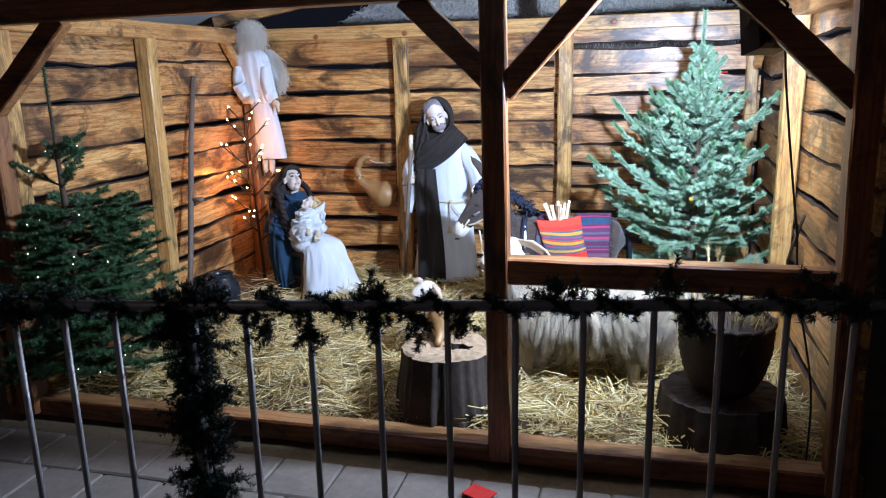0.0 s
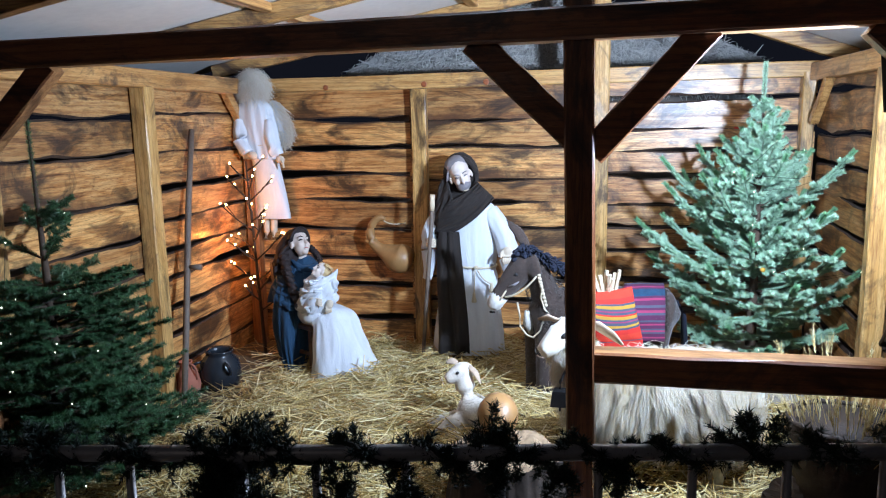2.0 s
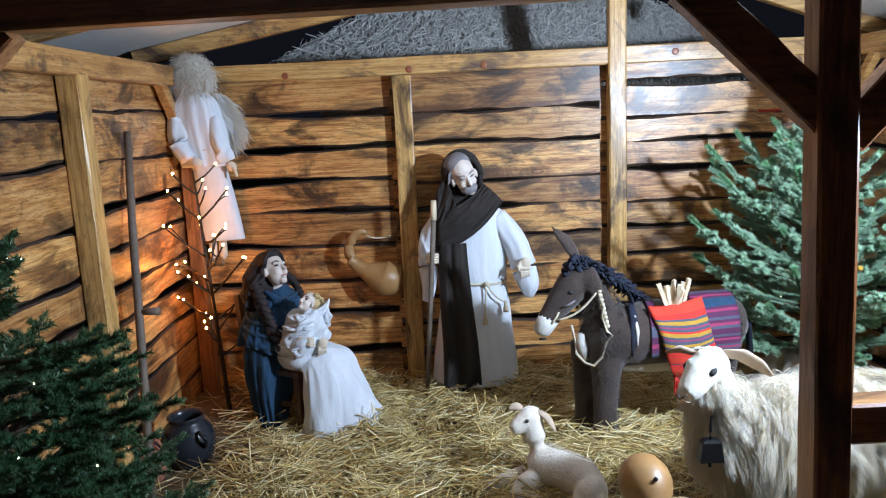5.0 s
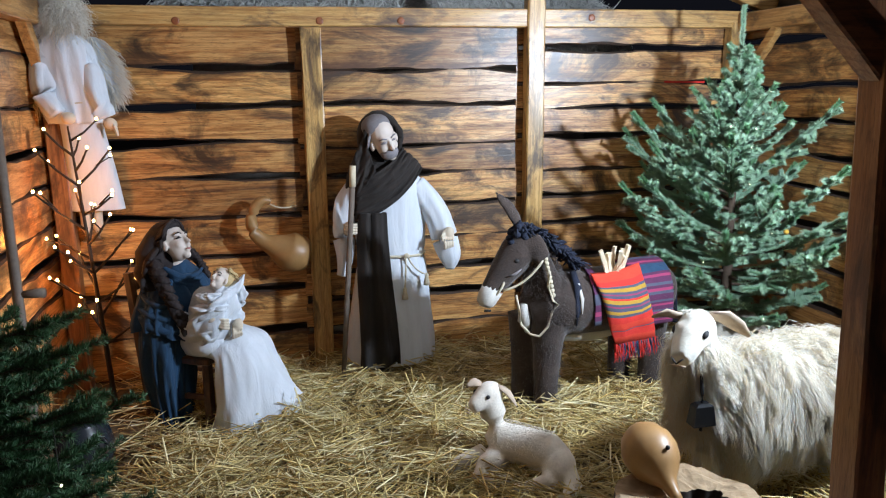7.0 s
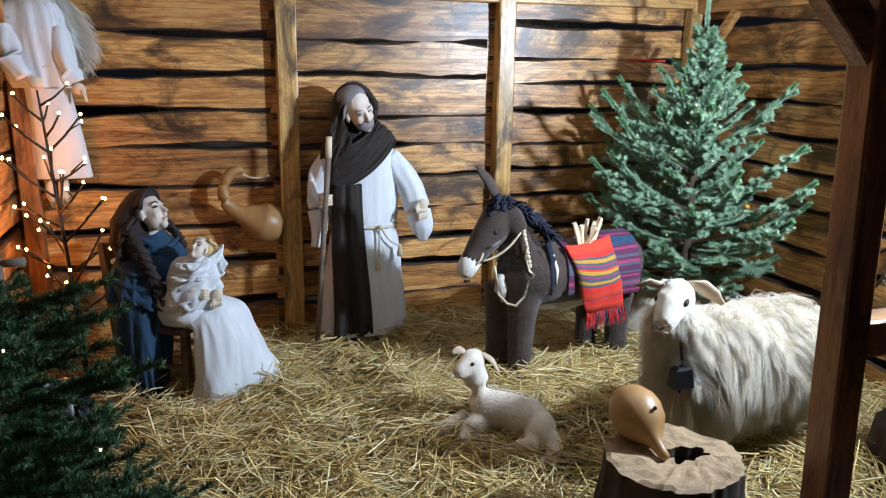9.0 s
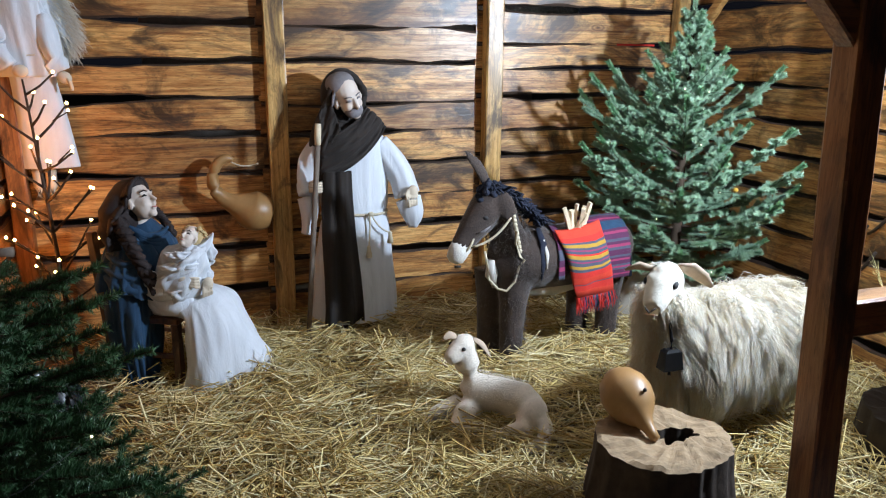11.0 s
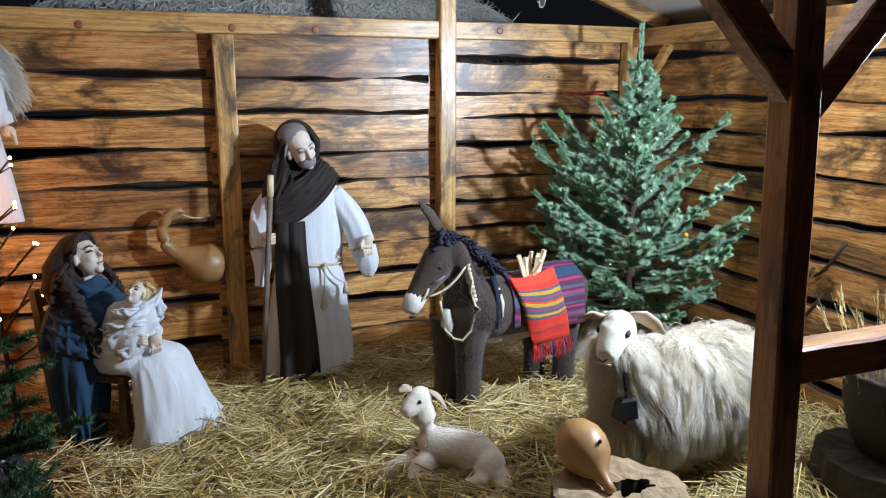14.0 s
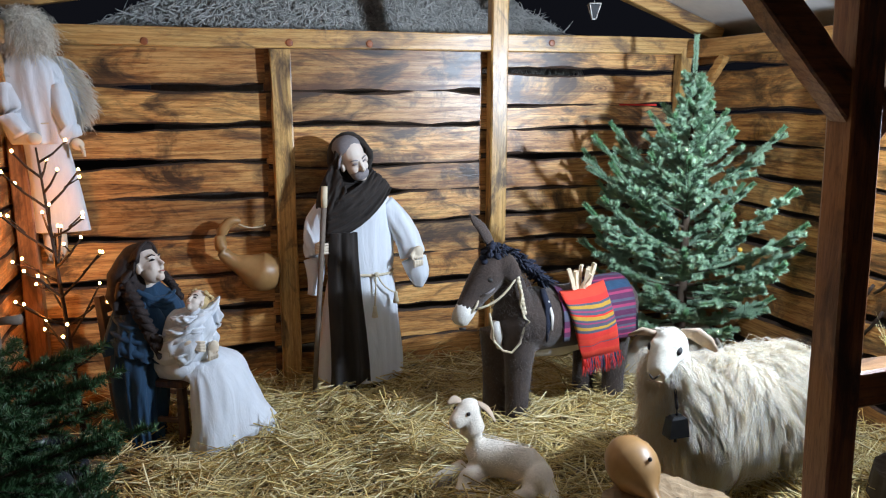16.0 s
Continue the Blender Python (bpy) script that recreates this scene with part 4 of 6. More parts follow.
    for c, t in (((-2.415, 5.395, 0.600), 8), ((-2.318, 5.425, 0.570), -68)):
        h = Build()
        h.ball(c, (0.036, 0.018, 0.026), 0, 12, 8, pose(0, 0, 0, 0, t, 0))
        for k in range(4):
            u = Vector(c) + (Vector((0.018, -0.010, 0.018 - 0.012 * k)) if t > 0 else Vector((-0.018 + 0.012 * k, -0.010, -0.014)))
            v = u + (Vector((0.044, 0.0, -0.006 - 0.003 * k)) if t > 0 else Vector((-0.004, 0.0, -0.048 + 0.004 * k)))
            h.tube([u, (u + v) / 2 + Vector((0, -0.007, 0)), v], [0.0080, 0.0076, 0.0062], 0, 8)
        b.fuse(h, H, 0.0032, 1)
    return thing("seated_figure", b, [WHITE_CLOTH, BLUE_CLOTH, SKIN, HAIR, HAND, LIP], "seated nativity figure in blue cloak and white skirt", "figure")


seated_woman()


def swaddled_doll():
    b = Build()
    C, S, Y, K, L = range(5)
    # bundle, leaning, with overlapping crumpled layers
    b.tube([(-2.495, 5.505, 0.485), (-2.46, 5.49, 0.55), (-2.42, 5.48, 0.63), (-2.375, 5.48, 0.70), (-2.35, 5.485, 0.745)], [0.060, 0.094, 0.098, 0.082, 0.050], C, 56, wob=0.40, seed=4, fine=7)
    layers = ((((-2.54, 5.47, 0.60), (-2.44, 5.36, 0.655), (-2.31, 5.455, 0.745)), 0.036), (((-2.53, 5.46, 0.665), (-2.45, 5.37, 0.66), (-2.33, 5.44, 0.67)), 0.030), (((-2.53, 5.48, 0.535), (-2.45, 5.385, 0.54), (-2.35, 5.44, 0.60)), 0.034),
              (((-2.50, 5.45, 0.725), (-2.44, 5.40, 0.70), (-2.38, 5.41, 0.735)), 0.022), (((-2.32, 5.50, 0.625), (-2.295, 5.455, 0.70), (-2.30, 5.475, 0.775)), 0.026))
    for k, ((p, q, e), w) in enumerate(layers):
        b.tube(bez(p, q, e, 9), [w * f for f in (0.25, 0.6, 0.85, 1, 1.05, 1.05, 1, 0.85, 0.55, 0.2)], C, 30, flat=0.75, wob=0.8, seed=k * 5 + 3, fine=4)
    # pointed corner of the hood cloth
    b.tube([(-2.41, 5.49, 0.735), (-2.345, 5.485, 0.725), (-2.305, 5.485, 0.755), (-2.275, 5.487, 0.800)], [0.05, 0.050, 0.032, 0.004], C, 26, flat=0.7, wob=0.5, seed=8, fine=5)
    face = Vector((-2.380, 5.450, 0.792))
    tip = pose(0, 0, 0, -42, 0, -38)
    carved_head(b, face, tip, 0.56, S, K, L)
    h = Build()
    h.ball(face + tip @ Vector((0, 0.020, 0.018)), (0.043, 0.044, 0.043), 0, 16, 10, tip)
    b.fuse(h, Y, 0.006, 1)
    for k in range(22):
        a = k * 0.61
        q = face + tip @ Vector((0.036 * math.cos(a), 0.010 + 0.030 * math.sin(a * 1.7), 0.040 + 0.014 * math.sin(a)))
        b.tube(bez(q, q + Vector((0.012, -0.008, 0.008)), q + Vector((0.022, -0.004, -0.014)), 5), [0.006, 0.007, 0.007, 0.005, 0.003, 0.001], Y, 6, wob=0.3, seed=k)
    return thing("swaddled_doll", b, [WHITE_CLOTH, SKIN, BLOND, HAIR, LIP], "swaddled baby doll in crumpled white cloth on the lap", "doll")


swaddled_doll()

# chair under the seated figure
chair = thing("chair", None, [], "dark wooden chair under the seated figure", "chair", m=pose(-2.535, 5.70, 0, 0, 0, -30))
b = Build()
b.box((0, 0, 0.385), (0.37, 0.37, 0.035), 0)
part("seat", b, CHAIR_WOOD, chair)
for sx, sy, top in ((0.165, -0.165, 0.37), (0.165, 0.165, 0.37), (-0.165, -0.165, 0.80), (-0.165, 0.165, 0.80)):
    b = Build()
    b.beam((sx, sy, 0.02), (sx - (0.07 if top > 0.5 else 0), sy, top), 0.038, 0.038, 0, (0, 1, 0), sx + sy, 0.002)
    part("leg", b, CHAIR_WOOD, chair)
b = Build()
for z in (0.58, 0.74):
    b.box((-0.165 - 0.07 * (z - 0.02) / 0.78, 0, z), (0.02, 0.30, 0.07), 0)
part("backrest", b, CHAIR_WOOD, chair)
for y in (-0.165, 0.165):
    b = Build()
    b.beam((-0.16, y, 0.20), (0.165, y, 0.20), 0.022, 0.022, 0)
    part("stretcher", b, CHAIR_WOOD, chair)


def hanging_angel():
    b = Build()
    W, F, H, P = range(4)
    r = random.Random(8)
    # gown, blouse, sleeves
    b.loft(drape([((-2.945, 6.12, 1.045), 0.135, 0.055), ((-2.947, 6.12, 1.06), 0.138, 0.058), ((-2.955, 6.11, 1.25), 0.120, 0.060), ((-2.970, 6.09, 1.45), 0.105, 0.062), ((-2.985, 6.07, 1.60), 0.100, 0.068)], 6, 0.03, 32, 2), W)
    b.loft(drape([((-2.99, 6.055, 1.50), 0.128, 0.085), ((-3.00, 6.05, 1.60), 0.150, 0.094), ((-3.01, 6.04, 1.75), 0.150, 0.095), ((-3.01, 6.03, 1.87), 0.135, 0.085), ((-3.01, 6.02, 1.94), 0.075, 0.06), ((-3.01, 6.01, 1.98), 0.04, 0.04)], 9, 0.16, 36, 7), W)
    sleeve(b, [(-2.94, 6.03, 1.89), (-2.90, 6.01, 1.78), (-2.875, 5.995, 1.65), (-2.840, 6.01, 1.53)], [0.040, 0.052, 0.055, 0.040], W, 2, amp=0.16)
    sleeve(b, [(-3.08, 6.02, 1.89), (-3.11, 5.99, 1.76), (-3.10, 5.96, 1.64), (-3.05, 5.95, 1.55)], [0.040, 0.052, 0.055, 0.042], W, 5, amp=0.16)
    b.ball((-2.822, 6.02, 1.495), (0.034, 0.022, 0.030), H, 10, 7, pose(0, 0, 0, 0, 35, 0))
    for k in range(4):
        b.tube([(-2.812 + 0.006 * k, 6.005, 1.49 - 0.010 * k), (-2.792, 6.0, 1.470 - 0.012 * k)], 0.008, H, 6)
    b.ball((-3.00, 5.935, 1.53), (0.035, 0.022, 0.03), H, 10, 7)
    # bare feet under the gown
    for dx in (-0.03, 0.03):
        b.tube([(-2.985 + dx, 6.14, 1.06), (-2.985 + dx, 6.13, 0.94), (-2.985 + dx, 6.10, 0.875)], [0.028, 0.026, 0.022], H, 10)
    # head hidden by shaggy pale hair
    b.ball((-3.005, 6.01, 2.045), (0.095, 0.085, 0.105), F, 16, 10)
    for _ in range(4200):
        a, t = r.uniform(0, 2 * math.pi), math.acos(r.uniform(-0.9, 1))
        n = Vector((math.sin(t) * math.cos(a), math.sin(t) * math.sin(a), math.cos(t)))
        p = Vector((-3.005, 6.01, 2.045)) + Vector((n.x * 0.09, n.y * 0.08, n.z * 0.10))
        l = r.uniform(0.05, 0.11)
        tip = p + n * l * 0.22 + Vector((r.gauss(0, 0.030), r.gauss(0, 0.025), -l * r.uniform(0.1, 1.2)))
        b.strand((p, (p + tip) / 2 + n * l * 0.28, tip), r.uniform(0.0007, 0.0014), F)
    # feathered wings
    for cx, cz, w, lean in ((-2.845, 1.770, 0.088, -16), (-3.15, 1.74, 0.075, 14)):
        m = pose(cx, 6.07, cz, 0, lean, 0)
        b.ball((cx, 6.07, cz), (w * 0.86, 0.026, 0.165), W, 16, 9, pose(0, 0, 0, 0, lean, 0))
        for _ in range(1500):
            a, q = r.uniform(0, 2 * math.pi), math.sqrt(r.random())
            p = m @ Vector((math.cos(a) * q * w, r.uniform(-0.034, 0.02), math.sin(a) * q * 0.175 - 0.01))
            d = (m.to_3x3() @ Vector((math.cos(a) * 0.5, r.gauss(0, 0.10), math.sin(a) * 0.25 - 0.6))).normalized()
            l = r.uniform(0.025, 0.070)
            b.strand((p, p + d * l * 0.5 + Vector((r.gauss(0, 0.006), -0.008, 0)), p + d * l + Vector((r.gauss(0, 0.01), 0, -0.012))), r.uniform(0.0012, 0.0028), F)
    # thin cord round blouse
    b.tube([(-2.99 + 0.135 * math.cos(a), 6.055 + 0.092 * math.sin(a), 1.60 + 0.01 * math.cos(a)) for a in (2 * math.pi * k / 24 for k in range(25))], 0.004, P, 6)
    b.v = [(x - 0.08, y + 0.055, z) for x, y, z in b.v]
    return thing("angel_figure", b, [WHITE_CLOTH, PALE_HAIR, HAND, ROPE], "hanging angel figure with white gown, feathered wings and shaggy hair", "figure")


hanging_angel()


def tuft_field(b, r, count, sample, length, width, down, mat, spread=0.35):
    """Strands that start on a surface and fall along it."""
    for _ in range(count):
        p, n = sample(r)
        l = length * r.uniform(0.6, 1.25)
        fall = Vector((r.gauss(0, spread), r.gauss(0, spread), -down))
        d = (n * 0.55 + fall * 0.5).normalized()
        e = (n * 0.12 + fall).normalized()
        mid = p + d * l * 0.45
        b.strand((p, mid, mid + e * l * 0.55 + Vector((r.gauss(0, 0.01), r.gauss(0, 0.01), 0))), width * r.uniform(0.6, 1.4), mat)


def shaggy_sheep():
    b = Build()
    F, W, P, K, D = range(5)
    r = random.Random(11)
    axis = [Vector(p) for p in ((-0.65, 4.215, 0.50), (-0.56, 4.23, 0.50), (-0.40, 4.235, 0.515), (-0.15, 4.28, 0.51), (0.05, 4.31, 0.50), (0.15, 4.33, 0.47))]
    rad = [0.07, 0.145, 0.180, 0.188, 0.170, 0.09]
    b.tube(axis, rad, W, 20)
    b.tube([(-0.565, 4.235, 0.50), (-0.63, 4.21, 0.66), (-0.675, 4.19, 0.775)], [0.11, 0.085, 0.066], W, 18)
    for x, y in ((-0.585, 4.16), (-0.54, 4.30), (-0.02, 4.22), (0.03, 4.38)):
        b.tube([(x, y, 0.42), (x, y, 0.22), (x, y, 0.045)], [0.06, 0.038, 0.034], W, 10)
        b.ball((x, y - 0.01, 0.055), (0.036, 0.042, 0.030), D, 10, 6)
    # head: short face, ears to the sides
    turn = pose(0, 0, 0, 0, 0, -52)
    hc = Vector((-0.690, 4.165, 0.805))
    h = Build()
    h.ball(hc, (0.068, 0.082, 0.074), 0, 18, 11, turn)
    h.tube([hc + turn @ Vector((0, -0.02, 0.0)), hc + turn @ Vector((0, -0.070, -0.018)), hc + turn @ Vector((0, -0.115, -0.052)), hc + turn @ Vector((0, -0.148, -0.070))], [0.064, 0.056, 0.046, 0.032], 0, 16)
    h.ball(hc + turn @ Vector((0, -0.120, -0.078)), (0.030, 0.030, 0.020), 0, 12, 8, turn)
    for sx in (-1, 1):
        h.ball(hc + turn @ Vector((sx * 0.036, -0.058, 0.022)), (0.022, 0.024, 0.018), 0, 10, 7, turn)
    b.fuse(h, W, 0.009, 3)
    b.tube([hc + turn @ Vector((u, -0.160 + 6 * u * u, -0.086)) for u in (-0.026, -0.013, 0.0, 0.013, 0.026)], [0.002, 0.003, 0.003, 0.003, 0.002], P, 6)
    for sx in (-1, 1):
        b.ball(hc + turn @ Vector((sx * 0.053, -0.060, 0.010)), (0.012, 0.021, 0.013), K, 10, 6, turn @ pose(0, 0, 0, 25, 0, 0))
        b.tube([hc + turn @ Vector((sx * 0.022, -0.168, -0.054)), hc + turn @ Vector((sx * 0.010, -0.176, -0.064)), hc + turn @ Vector((0, -0.176, -0.074))], [0.002, 0.004, 0.003], K, 6)
    b.tube([(-0.635, 4.185, 0.850), (-0.565, 4.190, 0.838), (-0.500, 4.195, 0.795), (-0.450, 4.195, 0.750)], [0.022, 0.032, 0.028, 0.008], P, 12, flat=0.30, up=(0.2, 0.8, 0.5))
    b.tube([(-0.735, 4.200, 0.850), (-0.785, 4.215, 0.862), (-0.835, 4.220, 0.850)], [0.020, 0.028, 0.010], P, 12, flat=0.4, up=(0, 0.6, 0.7))

    def lock(p, n, l, count, w):
        """A lock of wool: strands that rise from a patch of skin and fall together to one tip."""
        fall = Vector((0.7 * noise.noise(p * 4) + r.gauss(0, 0.13), -0.12 + r.gauss(0, 0.12), -0.90 + 0.45 * max(0, n.z)))
        fall -= n * fall.dot(n) * 0.65
        if fall.length < 0.2:
            fall = Vector((0.5, -0.4, -0.2))
        fall.normalize()
        tip = p + n * r.uniform(0.022, 0.075) + fall * l
        for _ in range(count):
            o = Vector((r.gauss(0, 0.017), r.gauss(0, 0.017), r.gauss(0, 0.017)))
            s0 = p + o - n * 0.008
            e0 = tip + o * 0.12 + Vector((r.gauss(0, 0.010), r.gauss(0, 0.010), r.gauss(0, 0.014)))
            b.strand((s0, s0 + n * 0.035 + fall * l * 0.25, s0.lerp(e0, 0.65) + n * 0.020, e0), w * r.uniform(0.6, 1.3), F)

    for _ in range(1300):
        x = r.random() * 5
        i = min(4, int(x))
        c, q = axis[i].lerp(axis[i + 1], x - i), rad[i] + (rad[i + 1] - rad[i]) * (x - i)
        a = r.uniform(-0.30 * math.pi, 1.30 * math.pi)
        n = Vector((r.gauss(0, 0.15), -math.cos(a), math.sin(a))).normalized()
        lock(c + n * q * 0.96, n, r.uniform(0.10, 0.21), 34, 0.0011)
    for _ in range(380):
        a, z = r.uniform(0, 2 * math.pi), r.uniform(0.40, 0.75)
        q = 0.105 - 0.045 * (z - 0.40) / 0.35
        n = Vector((math.cos(a), math.sin(a), 0.1)).normalized()
        lock(Vector((-0.575 - 0.095 * (z - 0.45) / 0.3, 4.225 - 0.03 * (z - 0.45) / 0.3, z)) + n * q, n, r.uniform(0.06, 0.12), 34, 0.0010)

    def poll(r):
        a = r.uniform(0, 2 * math.pi)
        n = Vector((0.5 * math.cos(a), 0.5 * math.sin(a) + 0.3, 0.8)).normalized()
        return hc + Vector((0.0, 0.02, 0.0)) + Vector((n.x * 0.06, n.y * 0.07, n.z * 0.068)), n
    tuft_field(b, r, 500, poll, 0.022, 0.0022, 0.6, W, 0.4)
    return thing("sheep_figure", b, [FLEECE, WOOL, PINK, BLACK, BARK], "shaggy cream sheep figure standing on the straw", "figure")


shaggy_sheep()

bell = thing("cow_bell", None, [], "dark iron bell hung round the sheep's neck", "bell")
b = Build()
b.loft([[(-0.722 + sx * w, 4.052 + sy * d, z) for sx, sy in ((-1, -1), (1, -1), (1, 1), (-1, 1))] for w, d, z in ((0.042, 0.026, 0.500), (0.042, 0.026, 0.505), (0.034, 0.02, 0.570), (0.022, 0.014, 0.580))], 0, smooth=False)
part("bell_body", b, IRON, bell)
b = Build()
b.tube([(-0.722, 4.052, 0.505), (-0.722, 4.052, 0.475)], [0.004, 0.006], 0, 8)
part("clapper", b, IRON, bell)
b = Build()
b.tube([(-0.722, 4.052, 0.580), (-0.722, 4.055, 0.61), (-0.690, 4.12, 0.67)], 0.006, 0, 8)
part("strap", b, IRON, bell, "dark leather strap")


def lying_lamb():
    b = Build()
    W, P, K, PN = range(4)
    r = random.Random(3)
    h = Build()
    h.tube([(-1.295, 4.705, 0.150), (-1.245, 4.69, 0.165), (-1.16, 4.62, 0.165), (-1.08, 4.555, 0.150), (-1.03, 4.515, 0.125)], [0.050, 0.082, 0.080, 0.085, 0.055], 0, 18)
    h.tube([(-1.25, 4.70, 0.20), (-1.275, 4.715, 0.28), (-1.285, 4.72, 0.345)], [0.076, 0.058, 0.050], 0, 14)
    turn = pose(0, 0, 0, 0, 0, -66)
    hc = Vector((-1.290, 4.725, 0.372))
    h.ball(hc, (0.050, 0.062, 0.052), 0, 16, 10, turn)
    h.tube([hc + turn @ Vector((0, -0.01, -0.002)), hc + turn @ Vector((0, -0.040, -0.014)), hc + turn @ Vector((0, -0.078, -0.036)), hc + turn @ Vector((0, -0.096, -0.044))], [0.047, 0.043, 0.034, 0.024], 0, 14)
    # folded legs and haunches
    h.tube([(-1.26, 4.66, 0.12), (-1.34, 4.60, 0.110), (-1.385, 4.565, 0.085), (-1.33, 4.555, 0.065), (-1.24, 4.550, 0.058)], [0.052, 0.046, 0.036, 0.028, 0.022], 0, 12)
    h.tube([(-1.31, 4.71, 0.11), (-1.42, 4.70, 0.085), (-1.50, 4.69, 0.060)], [0.046, 0.034, 0.024], 0, 12)
    h.ball((-1.065, 4.49, 0.125), (0.082, 0.066, 0.075), 0, 16, 10, pose(0, 0, 0, 0, 0, 40))
    h.tube([(-1.09, 4.50, 0.13), (-1.13, 4.44, 0.095), (-1.21, 4.47, 0.065), (-1.26, 4.49, 0.055)], [0.050, 0.036, 0.026, 0.022], 0, 14)
    h.tube([(-1.05, 4.47, 0.11), (-1.04, 4.40, 0.085), (-1.09, 4.345, 0.065), (-1.17, 4.335, 0.055)], [0.052, 0.036, 0.028, 0.022], 0, 14)
    b.fuse(h, W, 0.0085, 4)
    for sx in (-1, 1):
        b.ball(hc + turn @ Vector((sx * 0.041, -0.040, 0.006)), (0.008, 0.010, 0.009), K, 8, 6, turn)
        b.ball(hc + turn @ Vector((sx * 0.010, -0.118, -0.040)), (0.006, 0.004, 0.004), PN, 8, 6, turn)
    b.tube([hc + turn @ Vector((u, -0.113, -0.058)) for u in (-0.016, 0.0, 0.016)], [0.002, 0.003, 0.002], PN, 6)
    for pts in ([(-1.255, 4.715, 0.405), (-1.215, 4.695, 0.378), (-1.185, 4.675, 0.325)], [(-1.322, 4.735, 0.412), (-1.350, 4.735, 0.424), (-1.385, 4.73, 0.412)]):
        b.tube(pts, [0.012, 0.020, 0.006], P, 12, flat=0.35, up=(0.5, -0.5, 0.5), fine=3)

    def skin(r):
        u = r.random()
        c = Vector((-1.25, 4.70, 0.18)).lerp(Vector((-1.08, 4.545, 0.165)), u)
        a = r.uniform(0, math.pi)
        n = Vector((-0.6 * math.cos(a), -0.7 * math.cos(a), math.sin(a))).normalized()
        return c + n * 0.080, n
    tuft_field(b, r, 900, skin, 0.010, 0.0006, 0.5, W, 0.5)
    b.v = [(x, y, z + 0.030) for x, y, z in b.v]
    return thing("lamb_figure", b, [LAMB_WOOL, PINK, BLACK, PINK], "small cream lamb figure lying with folded legs on straw", "figure")


lying_lamb()


def plush_donkey():
    b = Build()
    B, W, N, K, G = range(5)
    r = random.Random(5)
    h = Build()
    h.tube([(-0.955, 5.205, 0.58), (-0.90, 5.215, 0.60), (-0.75, 5.24, 0.615), (-0.52, 5.285, 0.605), (-0.30, 5.325, 0.615), (-0.17, 5.345, 0.605), (-0.12, 5.355, 0.57)], [0.07, 0.140, 0.165, 0.165, 0.170, 0.135, 0.06], 0, 20)
    b.tube([(-0.78, 5.225, 0.47), (-0.60, 5.26, 0.455), (-0.42, 5.295, 0.46)], [0.05, 0.06, 0.05], W, 12)
    h.tube([(-0.84, 5.225, 0.63), (-0.885, 5.215, 0.76), (-0.925, 5.21, 0.87), (-0.955, 5.205, 0.95)], [0.135, 0.105, 0.088, 0.075], 0, 18, flat=0.8)
    b.tube([(-0.975, 5.185, 0.64), (-0.975, 5.18, 0.56), (-0.955, 5.18, 0.50)], [0.022, 0.034, 0.016], W, 10)
    # head
    h.tube([(-0.925, 5.21, 0.965), (-0.965, 5.205, 0.945), (-1.01, 5.195, 0.885), (-1.075, 5.18, 0.815), (-1.125, 5.168, 0.755), (-1.155, 5.16, 0.715)], [0.045, 0.082, 0.090, 0.072, 0.056, 0.050], 0, 18, flat=1.0)
    b.tube([(-1.138, 5.165, 0.735), (-1.165, 5.158, 0.695), (-1.182, 5.152, 0.665), (-1.188, 5.15, 0.650)], [0.053, 0.050, 0.042, 0.02], W, 16)
    b.tube([(-1.195, 5.118, 0.640), (-1.165, 5.108, 0.642)], [0.007, 0.006], K, 6)
    b.ball((-1.040, 5.112, 0.870), (0.014, 0.010, 0.011), K, 10, 6)
    b.tube([(-1.085, 5.105, 0.800), (-1.050, 5.100, 0.812), (-1.020, 5.100, 0.832)], [0.003, 0.007, 0.003], G, 8)
    # one ear upright, one drooping
    h.tube([(-0.985, 5.235, 1.005), (-1.010, 5.235, 1.055), (-1.045, 5.23, 1.11), (-1.085, 5.225, 1.15), (-1.115, 5.225, 1.185)], [0.026, 0.036, 0.034, 0.024, 0.006], 0, 12, flat=0.45, up=(0.4, -0.9, 0.3))
    h.tube([(-0.955, 5.14, 0.985), (-0.945, 5.115, 0.945), (-0.925, 5.10, 0.885), (-0.918, 5.10, 0.835)], [0.030, 0.046, 0.044, 0.012], 0, 14, flat=0.4, up=(0.2, 1, 0.2))
    # legs and hooves
    for x, y in ((-0.860, 5.165), (-0.935, 5.285), (-0.235, 5.285), (-0.340, 5.425)):
        h.tube([(x + 0.01, y + 0.01, 0.56), (x, y, 0.40), (x - 0.005, y, 0.22), (x - 0.005, y, 0.105)], [0.095, 0.070, 0.060, 0.062], 0, 14)
        h.tube([(x - 0.005, y - 0.005, 0.115), (x - 0.012, y - 0.008, 0.055)], [0.060, 0.066], 0, 14)
    b.fuse(h, B, 0.011, 3)
    b.tube([(-0.12, 5.36, 0.68), (-0.07, 5.37, 0.60), (-0.06, 5.37, 0.42)], [0.02, 0.016, 0.022], N, 8)
    # yarn mane: forelock, crest and a stripe along the back
    crest = bez((-1.005, 5.185, 1.005), (-0.87, 5.20, 0.965), (-0.70, 5.235, 0.795), 40)
    for p in crest:
        for _ in range(16):
            q = p + Vector((r.gauss(0, 0.012), r.gauss(0, 0.022), r.gauss(0, 0.010)))
            t = q + Vector((r.gauss(0.01, 0.022), r.gauss(-0.008, 0.025), r.uniform(-0.020, 0.022)))
            b.tube([q, (q + t) / 2 + Vector((0, 0, 0.012)), t], [0.006, 0.0065, 0.004], N, 5)
